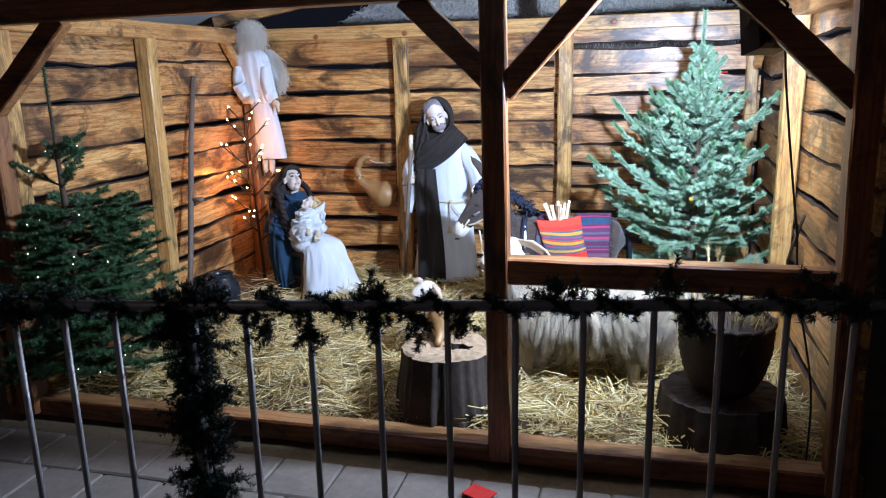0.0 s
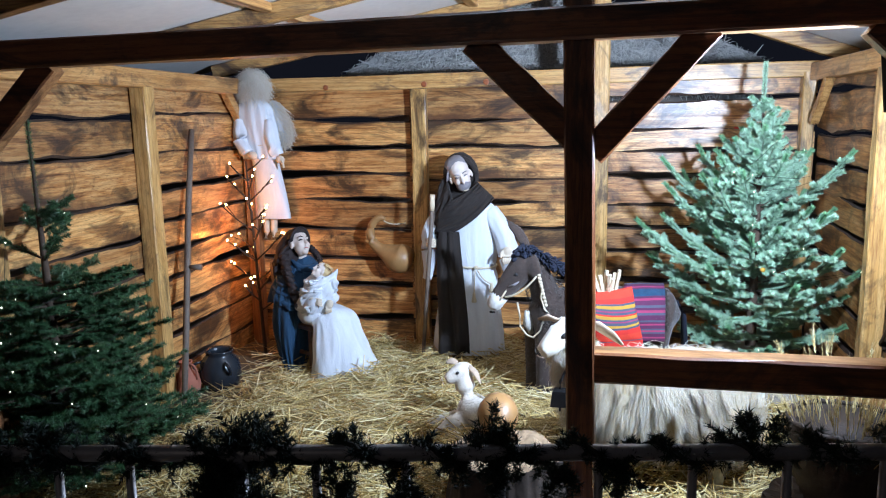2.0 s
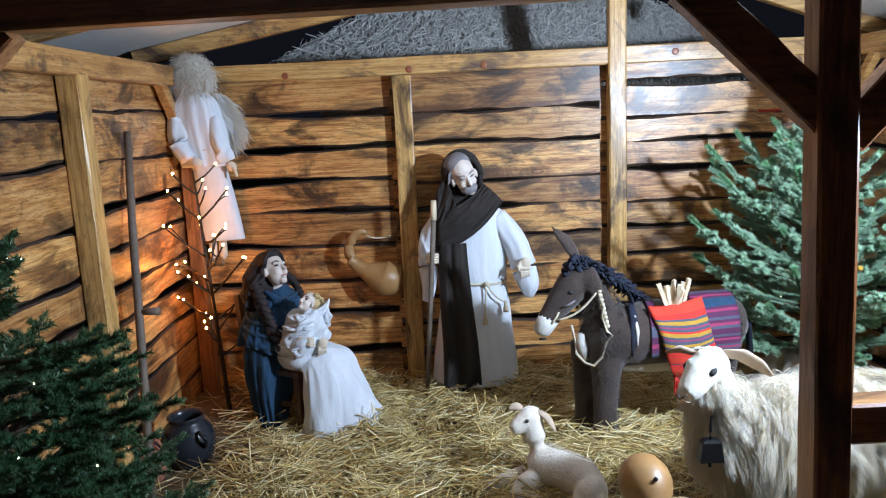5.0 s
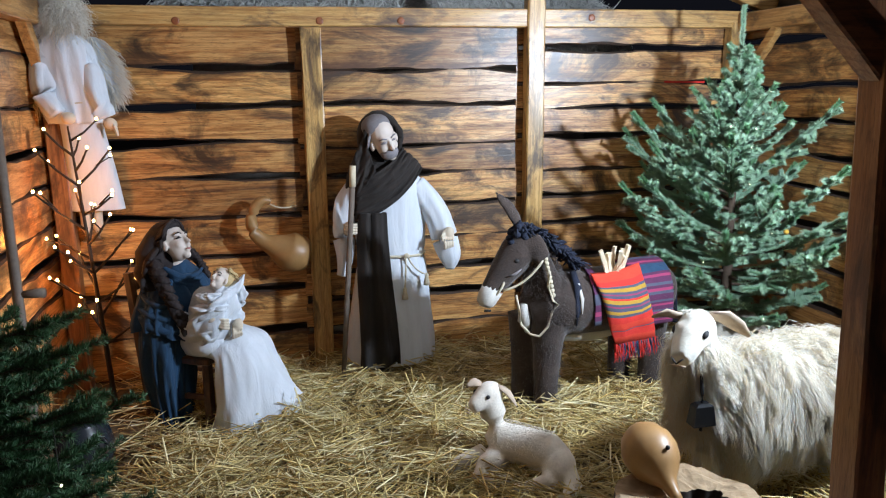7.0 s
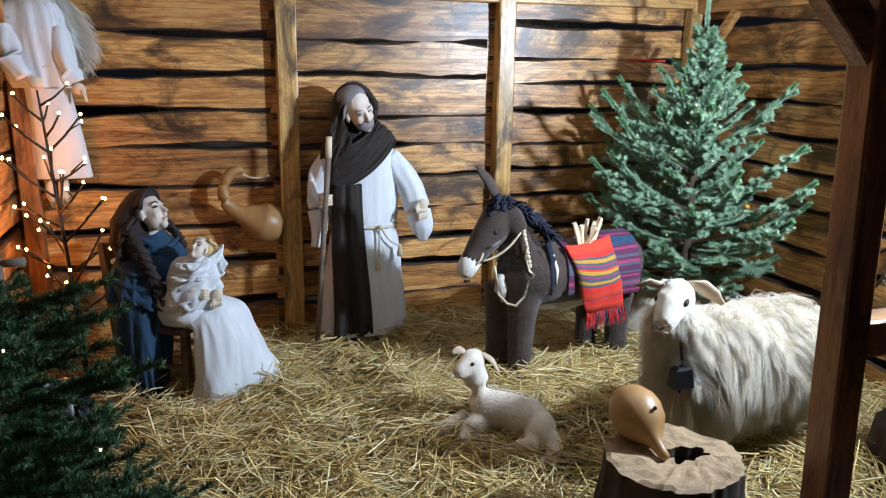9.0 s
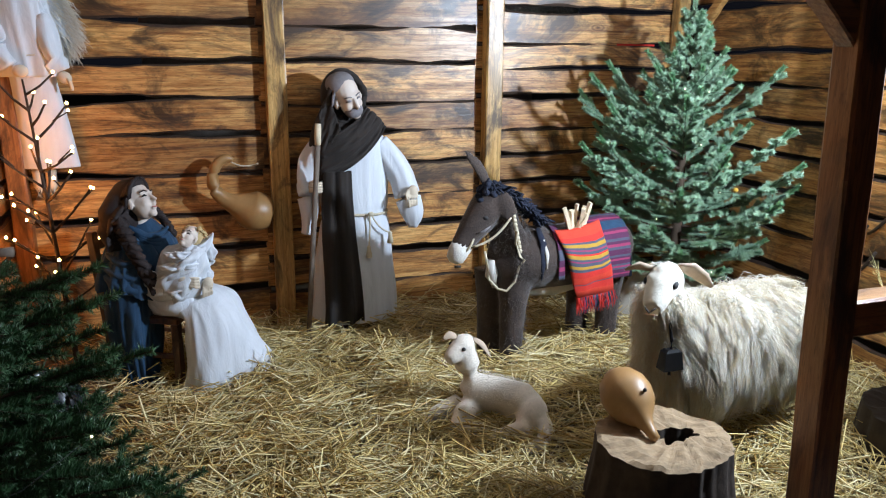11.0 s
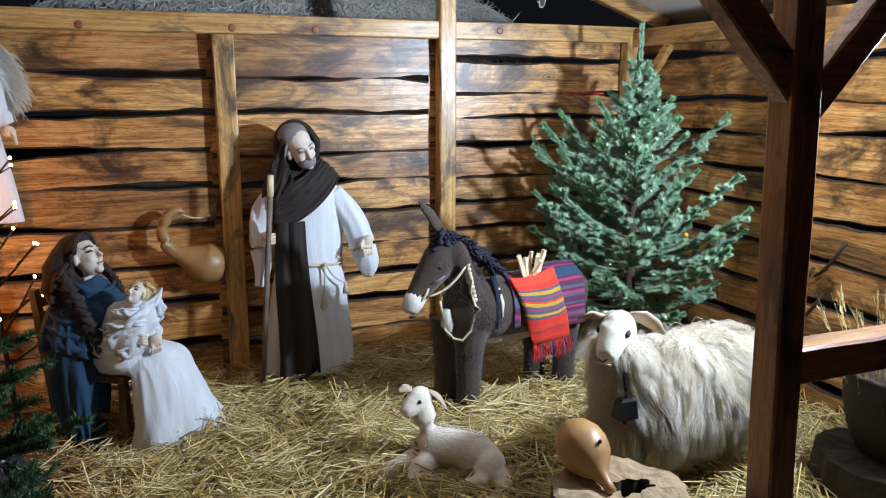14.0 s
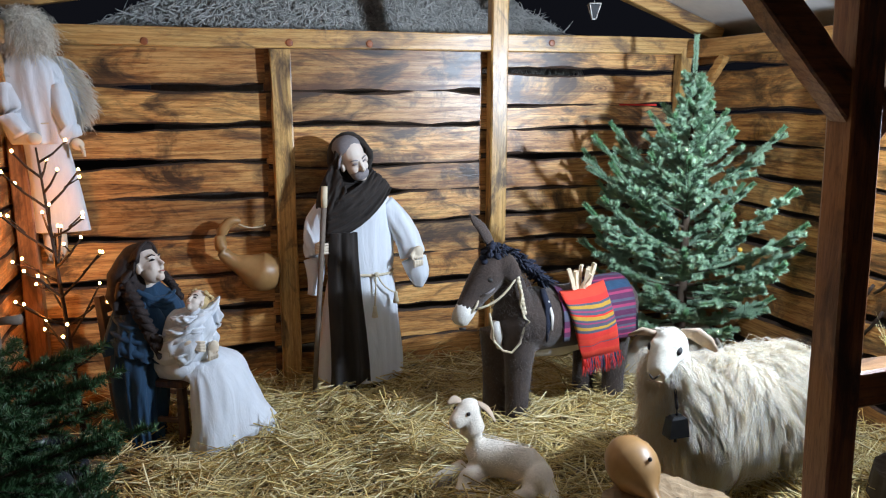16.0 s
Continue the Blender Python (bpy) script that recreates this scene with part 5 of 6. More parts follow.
    for k in range(26):
        b.ball((-1.00 + r.gauss(0, 0.028), 5.165 + r.gauss(0, 0.03), 0.995 + r.gauss(0, 0.018)), (0.020, 0.018, 0.016), N, 7, 5)
    # dark shoulder stripe with a pale edge
    b.tube([(-0.735, 5.17, 0.785), (-0.735, 5.105, 0.72), (-0.742, 5.078, 0.62), (-0.745, 5.085, 0.54)], [0.016, 0.020, 0.014, 0.005], N, 8, flat=0.5, up=(0, 1, 0))
    b.tube([(-0.728, 5.115, 0.74), (-0.722, 5.078, 0.67), (-0.724, 5.073, 0.60)], [0.006, 0.010, 0.004], W, 8, flat=0.6, up=(0, 1, 0))

    def coat(r):
        u, a = r.random(), r.uniform(-0.3, math.pi + 0.3)
        c = Vector((-0.90, 5.215, 0.60)).lerp(Vector((-0.17, 5.345, 0.61)), u)
        n = Vector((0, -math.cos(a), math.sin(a)))
        return c + n * (0.16 - 0.03 * abs(u - 0.5)), n
    tuft_field(b, r, 12000, coat, 0.024, 0.0010, 0.8, B, 0.6)
    def limb(r):
        x, y = r.choice(((-0.860, 5.165), (-0.935, 5.285), (-0.235, 5.285), (-0.340, 5.425)))
        a, z = r.uniform(0, 2 * math.pi), r.uniform(0.09, 0.46)
        n = Vector((math.cos(a), math.sin(a), 0))
        return Vector((x, y, z)) + n * (0.060 + 0.012 * max(0, (z - 0.3) / 0.16)), n

    def crown(r):
        u, a = r.random(), r.uniform(0, 2 * math.pi)
        c = Vector((-0.86, 5.22, 0.70)).lerp(Vector((-0.955, 5.205, 0.94)), u)
        n = Vector((math.cos(a) * 0.9, math.sin(a), 0.35 * math.cos(a))).normalized()
        return c + n * (0.115 - 0.040 * u), n
    tuft_field(b, r, 3500, limb, 0.020, 0.0009, 0.8, B, 0.5)
    tuft_field(b, r, 2200, crown, 0.020, 0.0009, 0.8, B, 0.5)
    return thing("donkey_figure", b, [PLUSH, PALE_PLUSH, MANE, BLACK, BEARD], "dark brown plush donkey figure with navy yarn mane", "figure")


plush_donkey()

# rope halter
b = Build()
b.tube([(-1.118 + 0.060 * math.cos(a) * 0.55, 5.168 + 0.062 * math.sin(a), 0.742 + 0.060 * math.cos(a) * 0.85) for a in (2 * math.pi * k / 24 for k in range(25))], 0.006, 0, 7)
b.tube(bez((-1.105, 5.108, 0.735), (-1.00, 5.085, 0.755), (-0.915, 5.092, 0.875), 10), 0.0058, 0, 7, wob=0.2)
b.tube([(-0.912, 5.095, 0.895), (-0.905, 5.09, 0.85), (-0.885, 5.085, 0.80), (-0.895, 5.085, 0.745), (-0.868, 5.082, 0.675), (-0.845, 5.08, 0.655), (-0.872, 5.078, 0.625), (-0.895, 5.075, 0.55), (-0.935, 5.08, 0.505), (-0.975, 5.095, 0.515), (-1.015, 5.11, 0.56), (-1.02, 5.125, 0.62), (-1.035, 5.13, 0.70)], 0.0062, 0, 7, wob=0.35)
for k in range(9):
    b.ball((-0.905 + 0.005 * k, 5.09, 0.875 - 0.022 * k), (0.012, 0.010, 0.012), 0, 8, 5)
thing("rope_halter", b, ROPE, "knotted pale twine halter on the donkey's head", "halter")

# woven saddle cloth and bag
blanket = thing("saddle_blanket", None, [], "striped red and purple woven blanket over the donkey's back", "blanket")


def cover(x0, x1, bands, z_near, z_far, lift):
    """Cloth over the donkey's back, striped along it: bands run from the near hem over the spine to the far hem."""
    b = Build()
    rings = []
    total = len(bands)
    n = 8
    for k in range(total + 1):
        u = k / total
        outer, inner = [], []
        for i in range(n + 1):
            x = x0 + (x1 - x0) * i / n
            cy = 5.285 + 0.18 * (x + 0.52)
            for rr, row in ((0.176 + lift + 0.007 * noise.noise(Vector((x * 12, u * 7, 1))), outer), (0.166 + lift, inner)):
                if u < 0.2:
                    p = (x, cy - rr, z_near + (0.612 - z_near) * u / 0.2)
                elif u > 0.8:
                    p = (x, cy + rr, z_far + (0.612 - z_far) * (1 - u) / 0.2)
                else:
                    a = math.pi * (u - 0.2) / 0.6
                    p = (x, cy - math.cos(a) * rr, 0.612 + math.sin(a) * rr)
                row.append(Vector(p))
        rings.append(outer + inner[::-1])
    b.loft(rings, bands)
    return b


STRIPES = [0, 0, 2, 0, 0, 1, 2, 1, 0, 0, 2, 0, 1, 0, 0, 1, 2, 0, 1, 0, 0, 2, 0, 3, 3, 3, 3, 0, 2, 0, 0, 1]
part("cover", cover(-0.42, -0.190, STRIPES + STRIPES[::-1], 0.49, 0.50, 0.004), [PURPLE, NAVY, PINKY, BLUE_CLOTH], blanket, "purple cloth with navy and pink stripes")
part("cover", cover(-0.652, -0.615, [1, 0, 2, 0, 1, 0, 2, 0, 1, 0, 2, 0, 1, 0, 2, 0, 1, 0], 0.53, 0.54, 0.004), [PURPLE, NAVY, PINKY], blanket, "dark purple edging")


def saddle_bag():
    """A padded woven bag on the near flank, striped from side to side."""
    b = Build()
    bands = ((0.792, 1), (0.780, 1), (0.748, 0), (0.722, 3), (0.712, 2), (0.696, 3), (0.686, 4), (0.680, 3), (0.668, 0), (0.660, 2), (0.644, 3), (0.634, 4), (0.628, 3), (0.612, 2), (0.598, 3), (0.584, 0), (0.550, 1), (0.516, 0), (0.506, 3), (0.500, 0), (0.465, 1), (0.425, 0))
    rings, mats = [], []
    for k, (z, m) in enumerate(bands):
        t = (0.792 - z) / 0.367
        y = 5.165 - 0.075 * math.sin(min(1, t * 1.6) * math.pi / 2) + 0.018 * t
        half = 0.140 - 0.018 * t
        cx = -0.520 + 0.100 * t
        th = 0.034 * math.sin(math.pi * min(0.95, 0.12 + t * 0.85))
        ring = []
        for j in range(32):
            a = 2 * math.pi * j / 32
            c, s = math.cos(a), math.sin(a)
            x = cx + half * math.copysign(abs(c) ** 0.5, c)
            ring.append(Vector((x, y + 0.18 * (x - cx) - th * s + 0.010 * noise.noise(Vector((x * 17, z * 11, 0))) - 0.010 * abs(noise.noise(Vector((x * 9 - z * 6, z * 4, 6)))), z - 0.020 * (1 - ((x - cx) / half) ** 2) * (1 - t) + 0.008 * math.sin(11 * (x - cx) + 9 * t) + 0.03 * (x - cx))))
        rings.append(ring)
        mats.append(m)
    b.loft(rings, mats[:-1])
    return b


bag = part("saddle_bag", saddle_bag(), [RED, ORANGE, YELLOW, NAVY, PINKY], blanket, "bright red bag with yellow and slate stripes")
b = Build()
r = random.Random(2)
for k in range(220):
    u = k / 219
    x = -0.540 + 0.240 * u
    z = 0.432 + 0.03 * (x + 0.42)
    y = 5.108 + 0.18 * (x + 0.41) + r.uniform(-0.012, 0.012)
    t = Vector((x + r.gauss(0.004, 0.008), y + r.gauss(-0.008, 0.006), z - r.uniform(0.055, 0.095)))
    b.strand((Vector((x, y, z)), (Vector((x, y, z)) + t) / 2 + Vector((r.gauss(0, 0.004), -0.004, 0)), t), 0.0042, (0, 0, 1, 0, 2, 3, 0, 1)[int(u * 26 + r.gauss(0, 0.25)) % 8])
part("fringe", b, [RED, NAVY, PINKY, BLUE_CLOTH], bag, "red and navy tassel fringe")

# split firewood in the bag
for k, (x, lean, l) in enumerate(((-0.565, -22, 0.13), (-0.545, -14, 0.11), (-0.525, -6, 0.135), (-0.505, -16, 0.12), (-0.490, 4, 0.12), (-0.470, -12, 0.14), (-0.515, -30, 0.10))):
    b = Build()
    b.beam((0, 0, -0.06), (0, 0, l - 0.02), 0.020, 0.016, 0, (0, 1, 0), k * 3, 0.005, 5)
    thing("firewood_stick", b, PEELED, "pale peeled firewood stick in the donkey's bag", "stick", "firewood in the bag", m=pose(x, 5.160 + 0.012 * (k % 3), 0.785, 8, lean, 20 * k))


# ---- trees ----
def needle_mesh(name, twigs, per_metre, length, width, mat, seed, lift=0.45, tip_mat=None):
    """Needles round every twig: one slim blade each. twigs: (start, end, is_tip)."""
    g = np.random.default_rng(seed)
    starts, dirs, tips = [], [], []
    for p, q, tip in twigs:
        l = (q - p).length
        n = max(3, int(l * per_metre))
        t = g.random(n)[:, None]
        starts.append(np.array(p)[None] * (1 - t) + np.array(q)[None] * t)
        dirs.append(np.repeat(np.array((q - p).normalized())[None], n, 0))
        tips.append(np.full(n, tip))
    s, d, tip = np.concatenate(starts), np.concatenate(dirs), np.concatenate(tips)
    n = len(s)
    u = g.normal(size=(n, 3))
    u -= d * (u * d).sum(1, keepdims=True)
    u /= np.linalg.norm(u, axis=1, keepdims=True) + 1e-9
    u[:, 2] += 0.25
    way = u + d * (lift + 0.25 * g.random((n, 1)))
    way /= np.linalg.norm(way, axis=1, keepdims=True)
    w = np.cross(way, g.normal(size=(n, 3)))
    w /= np.linalg.norm(w, axis=1, keepdims=True) + 1e-9
    ln = length * (0.7 + 0.6 * g.random((n, 1)))
    v = np.stack([s - w * width / 2, s + w * width / 2, s + way * ln], 1).reshape(-1, 3)
    me = bpy.data.meshes.new(name)
    me.from_pydata([tuple(x) for x in v], [], [(3 * i, 3 * i + 1, 3 * i + 2) for i in range(n)])
    me.materials.append(mat)
    if tip_mat:
        me.materials.append(tip_mat)
        me.polygons.foreach_set("material_index", tip.astype(int).tolist())
    me.update()
    return me


def conifer(name, label, base, top, z_low, reach, rise, droop, count, needle, tip_mat, bark, seed, keep, leader, size, per_metre, gap=0.0, shape=None, side_share=0.42, last=8, width=0.0032):
    """A fir: tapered trunk, whorls of limbs that carry side twigs, and needles on all of them."""
    r = random.Random(seed)
    tree = thing(name, None, [], label, "tree")
    wood_b, twigs = Build(), []
    base, top = Vector(base), Vector(top)
    wood_b.tube([base.lerp(top, t) for t in (0, 0.2, 0.45, 0.7, 0.9, 1)], [0.035, 0.030, 0.022, 0.013, 0.006, 0.003], 0, 10, wob=0.15)
    height = top.z - base.z
    for k in range(count):
        h = (k + r.random() * 0.8) / count
        z = z_low + (top.z - leader - z_low) * h ** 1.05
        t = (z - base.z) / height
        p = base.lerp(top, t)
        a = k * 2.39996 + r.uniform(-0.3, 0.3)
        l = reach * (1 - h) ** 0.8 * r.uniform(0.72, 1.12) + 0.10
        if h < 0.10:
            l *= 0.82
        out = Vector((math.cos(a), math.sin(a), 0))
        up = rise * (0.45 + 0.8 * h)
        if shape:
            l, up = shape(h, r)
            if l <= 0:
                continue
        for _ in range(12):
            end = p + out * l + Vector((0, 0, l * up))
            if keep(end):
                break
            l *= 0.86
        mid = p + out * l * 0.5 + Vector((0, 0, l * up * 0.5 - droop * l))
        pts = bez(p, mid, end, 8)
        wood_b.tube(pts, [0.009 * (1 - 0.8 * i / 8) * (0.5 + l) for i in range(9)], 0, 5)
        for i in range(8):
            if i >= 1:
                twigs.append((pts[i], pts[i + 1], i == 7))
            if 2 <= i < last and r.random() > gap:
                side = (pts[i + 1] - pts[i]).normalized().cross(Vector((0, 0, 1))).normalized()
                for sgn in (-1, 1):
                    q = pts[i].lerp(pts[i + 1], r.random())
                    tl = (l + 0.06) * (side_share - 0.04 * i) * r.uniform(0.6, 1.2)
                    d = ((pts[i + 1] - pts[i]).normalized() * 1.0 + side * sgn * r.uniform(0.6, 1.0) + Vector((0, 0, r.uniform(-0.25, 0.25)))).normalized()
                    e = q + d * tl
                    if not keep(e):
                        continue
                    wood_b.tube([q, e], [0.003, 0.0015], 0, 4)
                    twigs.append((q, e, False))
                    if tl > 0.10:
                        for s2 in (-1, 1):
                            q2 = q.lerp(e, r.uniform(0.35, 0.7))
                            e2 = q2 + (d * 0.8 + d.cross(Vector((0, 0, 1))) * s2 * 0.8).normalized() * tl * 0.45
                            if keep(e2):
                                twigs.append((q2, e2, False))
    twigs.append((base.lerp(top, 1 - leader / height), top, False))
    part("trunk", wood_b, bark, tree)
    part("crown", needle_mesh("crown", twigs, per_metre, size, width, needle, seed, tip_mat=tip_mat), needle, tree)
    return tree, twigs


def inside(p):
    return LEFT + 0.03 < p.x < RIGHT - 0.03 and p.y < BACK - 0.05


def spruce_shape(h, r):
    """Widest a third of the way up, with steeply rising limbs, then a slim spire."""
    if h > 0.60:
        return (0.055 + 0.24 * (1 - h) / 0.40) * r.uniform(0.7, 1.25), 0.85
    return (0.44 + 0.75 * h if h < 0.30 else 0.665 - 1.05 * (h - 0.30)) * r.choice((0.50, 0.70, 0.88, 1.05, 1.24)), 0.22 + 1.15 * h


def fir_shape(h, r):
    """Dense below, a few open rising limbs under the leader."""
    if h > 0.76:
        if h > 0.95:
            return (0.27 if r.random() < 0.6 else 0) * r.uniform(0.7, 1.0), 0.35
        return (0.10 + 0.22 * (1 - h) / 0.24 if r.random() < 0.32 else 0) * r.uniform(0.7, 1.1), 0.65
    return (0.40 + 0.31 * (1 - h / 0.76)) * r.uniform(0.72, 1.06), 0.20


spruce, spruce_twigs = conifer("spruce_tree", "bluish-green spruce with its foot wrapped in sacking", (0.335, 5.50, 0.06), (0.345, 5.53, 2.06), 0.36, 0.68, 0.82, 0.22, 86, BLUE_NEEDLE, TIP_NEEDLE, PINE_BARK, 12, lambda p: inside(p) and p.z > 0.28 and p.y > 4.60, 0.24, 0.022, 5600, 0.0, spruce_shape, 0.40, 7, 0.0040)
fir, fir_twigs = conifer("fir_tree", "dark green fir with a bare leader shoot", (-3.03, 3.76, 0.03), (-3.02, 3.70, 1.81), 0.16, 0.66, 0.22, 0.05, 165, FIR_NEEDLE, None, PINE_BARK, 31, lambda p: inside(p) and p.z > 0.10, 0.42, 0.021, 2300, 0.1, fir_shape, 0.36)


def string_lights(name, label, twigs, count, seed, box):
    """A thin wire with tiny lights, wound through a tree from bottom to top."""
    r = random.Random(seed)
    ends = [q for p, q, _ in twigs if box(q)]
    ends = r.sample(ends, min(count, len(ends)))
    ends.sort(key=lambda q: round(q.z / 0.16) * 10 + math.atan2(q.y - 4.6, q.x + 1.3))
    lights = thing(name, None, [], label, "string lights")
    w, bl = Build(), Build()
    bl.ball((0, 0, 0), (0.0027, 0.0027, 0.0034), 0, 6, 4)
    shape = bl.mesh("bulb", [FAIRY])
    route = []
    for i, q in enumerate(ends):
        part("bulb", shape, FAIRY, lights).location = q
        route += [ends[i - 1].lerp(q, 0.5) - Vector((0, 0, 0.03)), q] if i else [q]
    w.tube(route, 0.0011, 0, 4)
    part("wire", w, WIRE, lights)


string_lights("string_lights", "thin wire with tiny warm-white lights wound through the fir", fir_twigs, 62, 3, lambda q: (q.y < 3.85 or q.x > -2.8) and q.z > 0.12)
string_lights("string_lights", "thin wire with tiny warm-white lights wound through the spruce", spruce_twigs, 20, 5, lambda q: q.y < 5.5)
b = Build()
b.ball((0.28, 4.975, 0.96), (0.013, 0.013, 0.013), 0, 10, 7)
thing("bauble", b, YELLOW, "small yellow bauble hanging in the spruce", "bauble")

# sacking round the spruce's foot
b = Build()
rings = []
for i in range(9):
    t = i / 8
    ring = []
    for k in range(40):
        a = 2 * math.pi * k / 40
        q = 0.36 - 0.20 * t ** 1.5
        q *= 1 + 0.30 * noise.noise(Vector((math.cos(a) * 2.2, math.sin(a) * 2.2, t * 1.3))) + 0.05 * math.sin(11 * a)
        ring.append(Vector((0.335 + q * math.cos(a), 5.50 + q * math.sin(a), 0.035 + 0.36 * t + 0.03 * noise.noise(Vector((math.cos(a) * 3, math.sin(a) * 3, 5))))))
    rings.append(ring)
b.loft(rings, 0)
thing("tree_sack", b, SACK, "crumpled grey sacking round the foot of the spruce", "sack")

# ---- twig tree with warm bulbs ----
twig_tree = thing("twig_light_tree", None, [], "dark bare twig tree with glowing warm bulbs in the corner", "light tree")
b, bulbs = Build(), []
r = random.Random(7)
trunk = bez((-2.955, 5.76, 0.045), (-2.985, 5.745, 0.80), (-3.045, 5.80, 1.50), 20)
b.tube(trunk, [0.015 - 0.0105 * i / 20 for i in range(21)], 0, 8)
lathe(b, ((0.11, 0.045), (0.11, 0.055), (0.02, 0.065)), (-2.955, 5.76, 0), 0, 16)
part("trunk", b, TWIG, twig_tree)
for k in range(22):
    t = 0.28 + 0.70 * k / 21
    i = int(t * 20)
    p = trunk[i]
    a = k * 2.4 + r.uniform(-0.4, 0.4)
    l = (0.30 - 0.17 * (t - 0.28) / 0.7) * r.uniform(0.75, 1.15)
    e = p + Vector((math.cos(a) * l, math.sin(a) * l * 0.75, l * r.uniform(0.45, 0.95)))
    e.x, e.y = max(e.x, LEFT + 0.05), min(e.y, 6.05)
    b = Build()
    b.tube([p, p.lerp(e, 0.5) - Vector((0, 0, 0.01)), e], [0.007, 0.0055, 0.0045], 0, 6)
    ends = [e]
    if l > 0.16:
        f2 = p.lerp(e, 0.55)
        e2 = f2 + (e - p).normalized() * l * 0.38 + Vector((r.gauss(0, 0.05), r.gauss(0, 0.04), r.uniform(-0.05, 0.05)))
        e2.x = max(e2.x, LEFT + 0.05)
        b.tube([f2, e2], [0.0042, 0.003], 0, 6)
        ends.append(e2)
    branch = part("branch", b, TWIG, twig_tree)
    bulbs += [(q, branch) for q in ends]
for q, branch in bulbs:
    b = Build()
    b.tube([q - Vector((0, 0, 0.008)), q], [0.0045, 0.005], 0, 6)
    b.ball(q + Vector((0, 0, 0.006)), (0.0072, 0.0072, 0.0088), 1, 10, 7)
    part("bulb", b, [TWIG, BULB], branch, "glowing warm bulb")

# ---- stumps, gourds, pots ----
def stump(name, label, c, r0, r1, h, seed, hole=None, cut=CUT):
    """A sawn trunk: furrowed bark that spreads at the foot, a rough cut face, and a rotten hollow where there is one."""
    body = thing(name, None, [], label, "stump")
    n = 112
    def rim(a, k):
        return 1 + 0.09 * noise.noise(Vector((math.cos(a) * 1.5, math.sin(a) * 1.5, seed))) + k * (0.020 * math.sin(17 * a + seed + 2 * math.cos(3 * a)) + 0.10 * noise.noise(Vector((math.cos(a) * 7, math.sin(a) * 7, seed + 3))) + 0.07 * abs(noise.noise(Vector((math.cos(a) * 14, math.sin(a) * 14, seed)))))
    rings = []
    for t, q in ((0, r0), (0.15, r0 * 0.96), (0.45, r0 * 0.6 + r1 * 0.4), (0.8, r1 * 1.02), (1.0, r1)):
        rings.append([Vector((c[0] + q * rim(a, 1 - 0.5 * t) * math.cos(a), c[1] + q * rim(a, 1 - 0.5 * t) * math.sin(a), c[2] + h * t + (0.012 * noise.noise(Vector((math.cos(a) * 2, math.sin(a) * 2, seed))) if t == 1 else 0))) for a in (2 * math.pi * k / n for k in range(n))])
    b = Build()
    b.loft(rings, 0, caps=False)
    part("bark", b, BARK, body, "dark furrowed bark")
    b = Build()
    top = rings[-1]
    mid = Vector((c[0], c[1], c[2] + h))
    hx, hy, hr = hole or (0, 0, 0.004)
    inner, loops = [], [top]
    for f in (0.92, 0.8, 0.65, 0.5, 0.36, 0.22, 0.1, 0.0):
        loop = []
        for k in range(n):
            a = 2 * math.pi * k / n
            edge = mid + Vector((hx + hr * (1 + 0.5 * noise.noise(Vector((math.cos(a) * 2, math.sin(a) * 2, 9)))) * math.cos(a) * 1.2, hy + hr * (1 + 0.5 * noise.noise(Vector((math.cos(a) * 2, math.sin(a) * 2, 9)))) * math.sin(a) * 0.85, 0))
            p = edge.lerp(top[k], f)
            p.z = c[2] + h + 0.016 * noise.noise(Vector((p.x * 9, p.y * 9, seed))) + 0.010 * noise.noise(Vector((p.x * 26, p.y * 26, seed))) - 0.006 * abs(noise.noise(Vector((math.cos(a) * 5, math.sin(a) * 5, f)))) + 0.004
            loop.append(p)
        loops.append(loop)
    if hole:
        loops.append([Vector((p.x * 0.9 + (c[0] + hx) * 0.1, p.y * 0.9 + (c[1] + hy) * 0.1, c[2] + h - 0.13)) for p in loops[-1]])
        b.loft(loops, [0] * (len(loops) - 2) + [1], caps=False, smooth=False)
        k0 = len(b.v) - n
        b.face(tuple(range(k0, k0 + n)), 1, False)
    else:
        b.loft(loops, 0, caps=False, smooth=False)
        k0 = len(b.v) - n
        b.face(tuple(range(k0, k0 + n)), 0, False)
    part("cut_face", b, [cut, BARK], body, "rough sawn face")
    return body


stump("tree_stump", "old tree stump with rough bark and a rotten hollow on top", (-0.935, 3.775, 0.0), 0.265, 0.222, 0.395, 4.0, (0.055, 0.005, 0.062))
stump("log_block", "broad low log block that carries the basket", (0.367, 3.785, 0.0), 0.285, 0.262, 0.265, 9.0, cut=SHADED_CUT)
b = Build()
lathe(b, ((0.004, -0.112), (0.040, -0.104), (0.078, -0.075), (0.100, -0.030), (0.103, 0.010), (0.090, 0.055), (0.064, 0.090), (0.040, 0.115), (0.027, 0.140), (0.021, 0.170), (0.019, 0.195), (0.006, 0.200)), (0, 0, 0), 0, 28, pose(-0.985, 3.925, 0.488) @ look((0, 0, 0), (-0.010, 0.180, 0.085)) @ Matrix.Diagonal((0.88, 0.88, 0.96, 1)))
gourd = thing("gourd_ladle", b, GOURD, "round dried gourd with a neck, resting on the stump", "gourd")
b = Build()
b.ball((-0.972, 3.842, 0.545), (0.008, 0.006, 0.008), 0, 8, 6)
part("hole", b, BLACK, gourd, "small dark drilled hole")
b = Build()
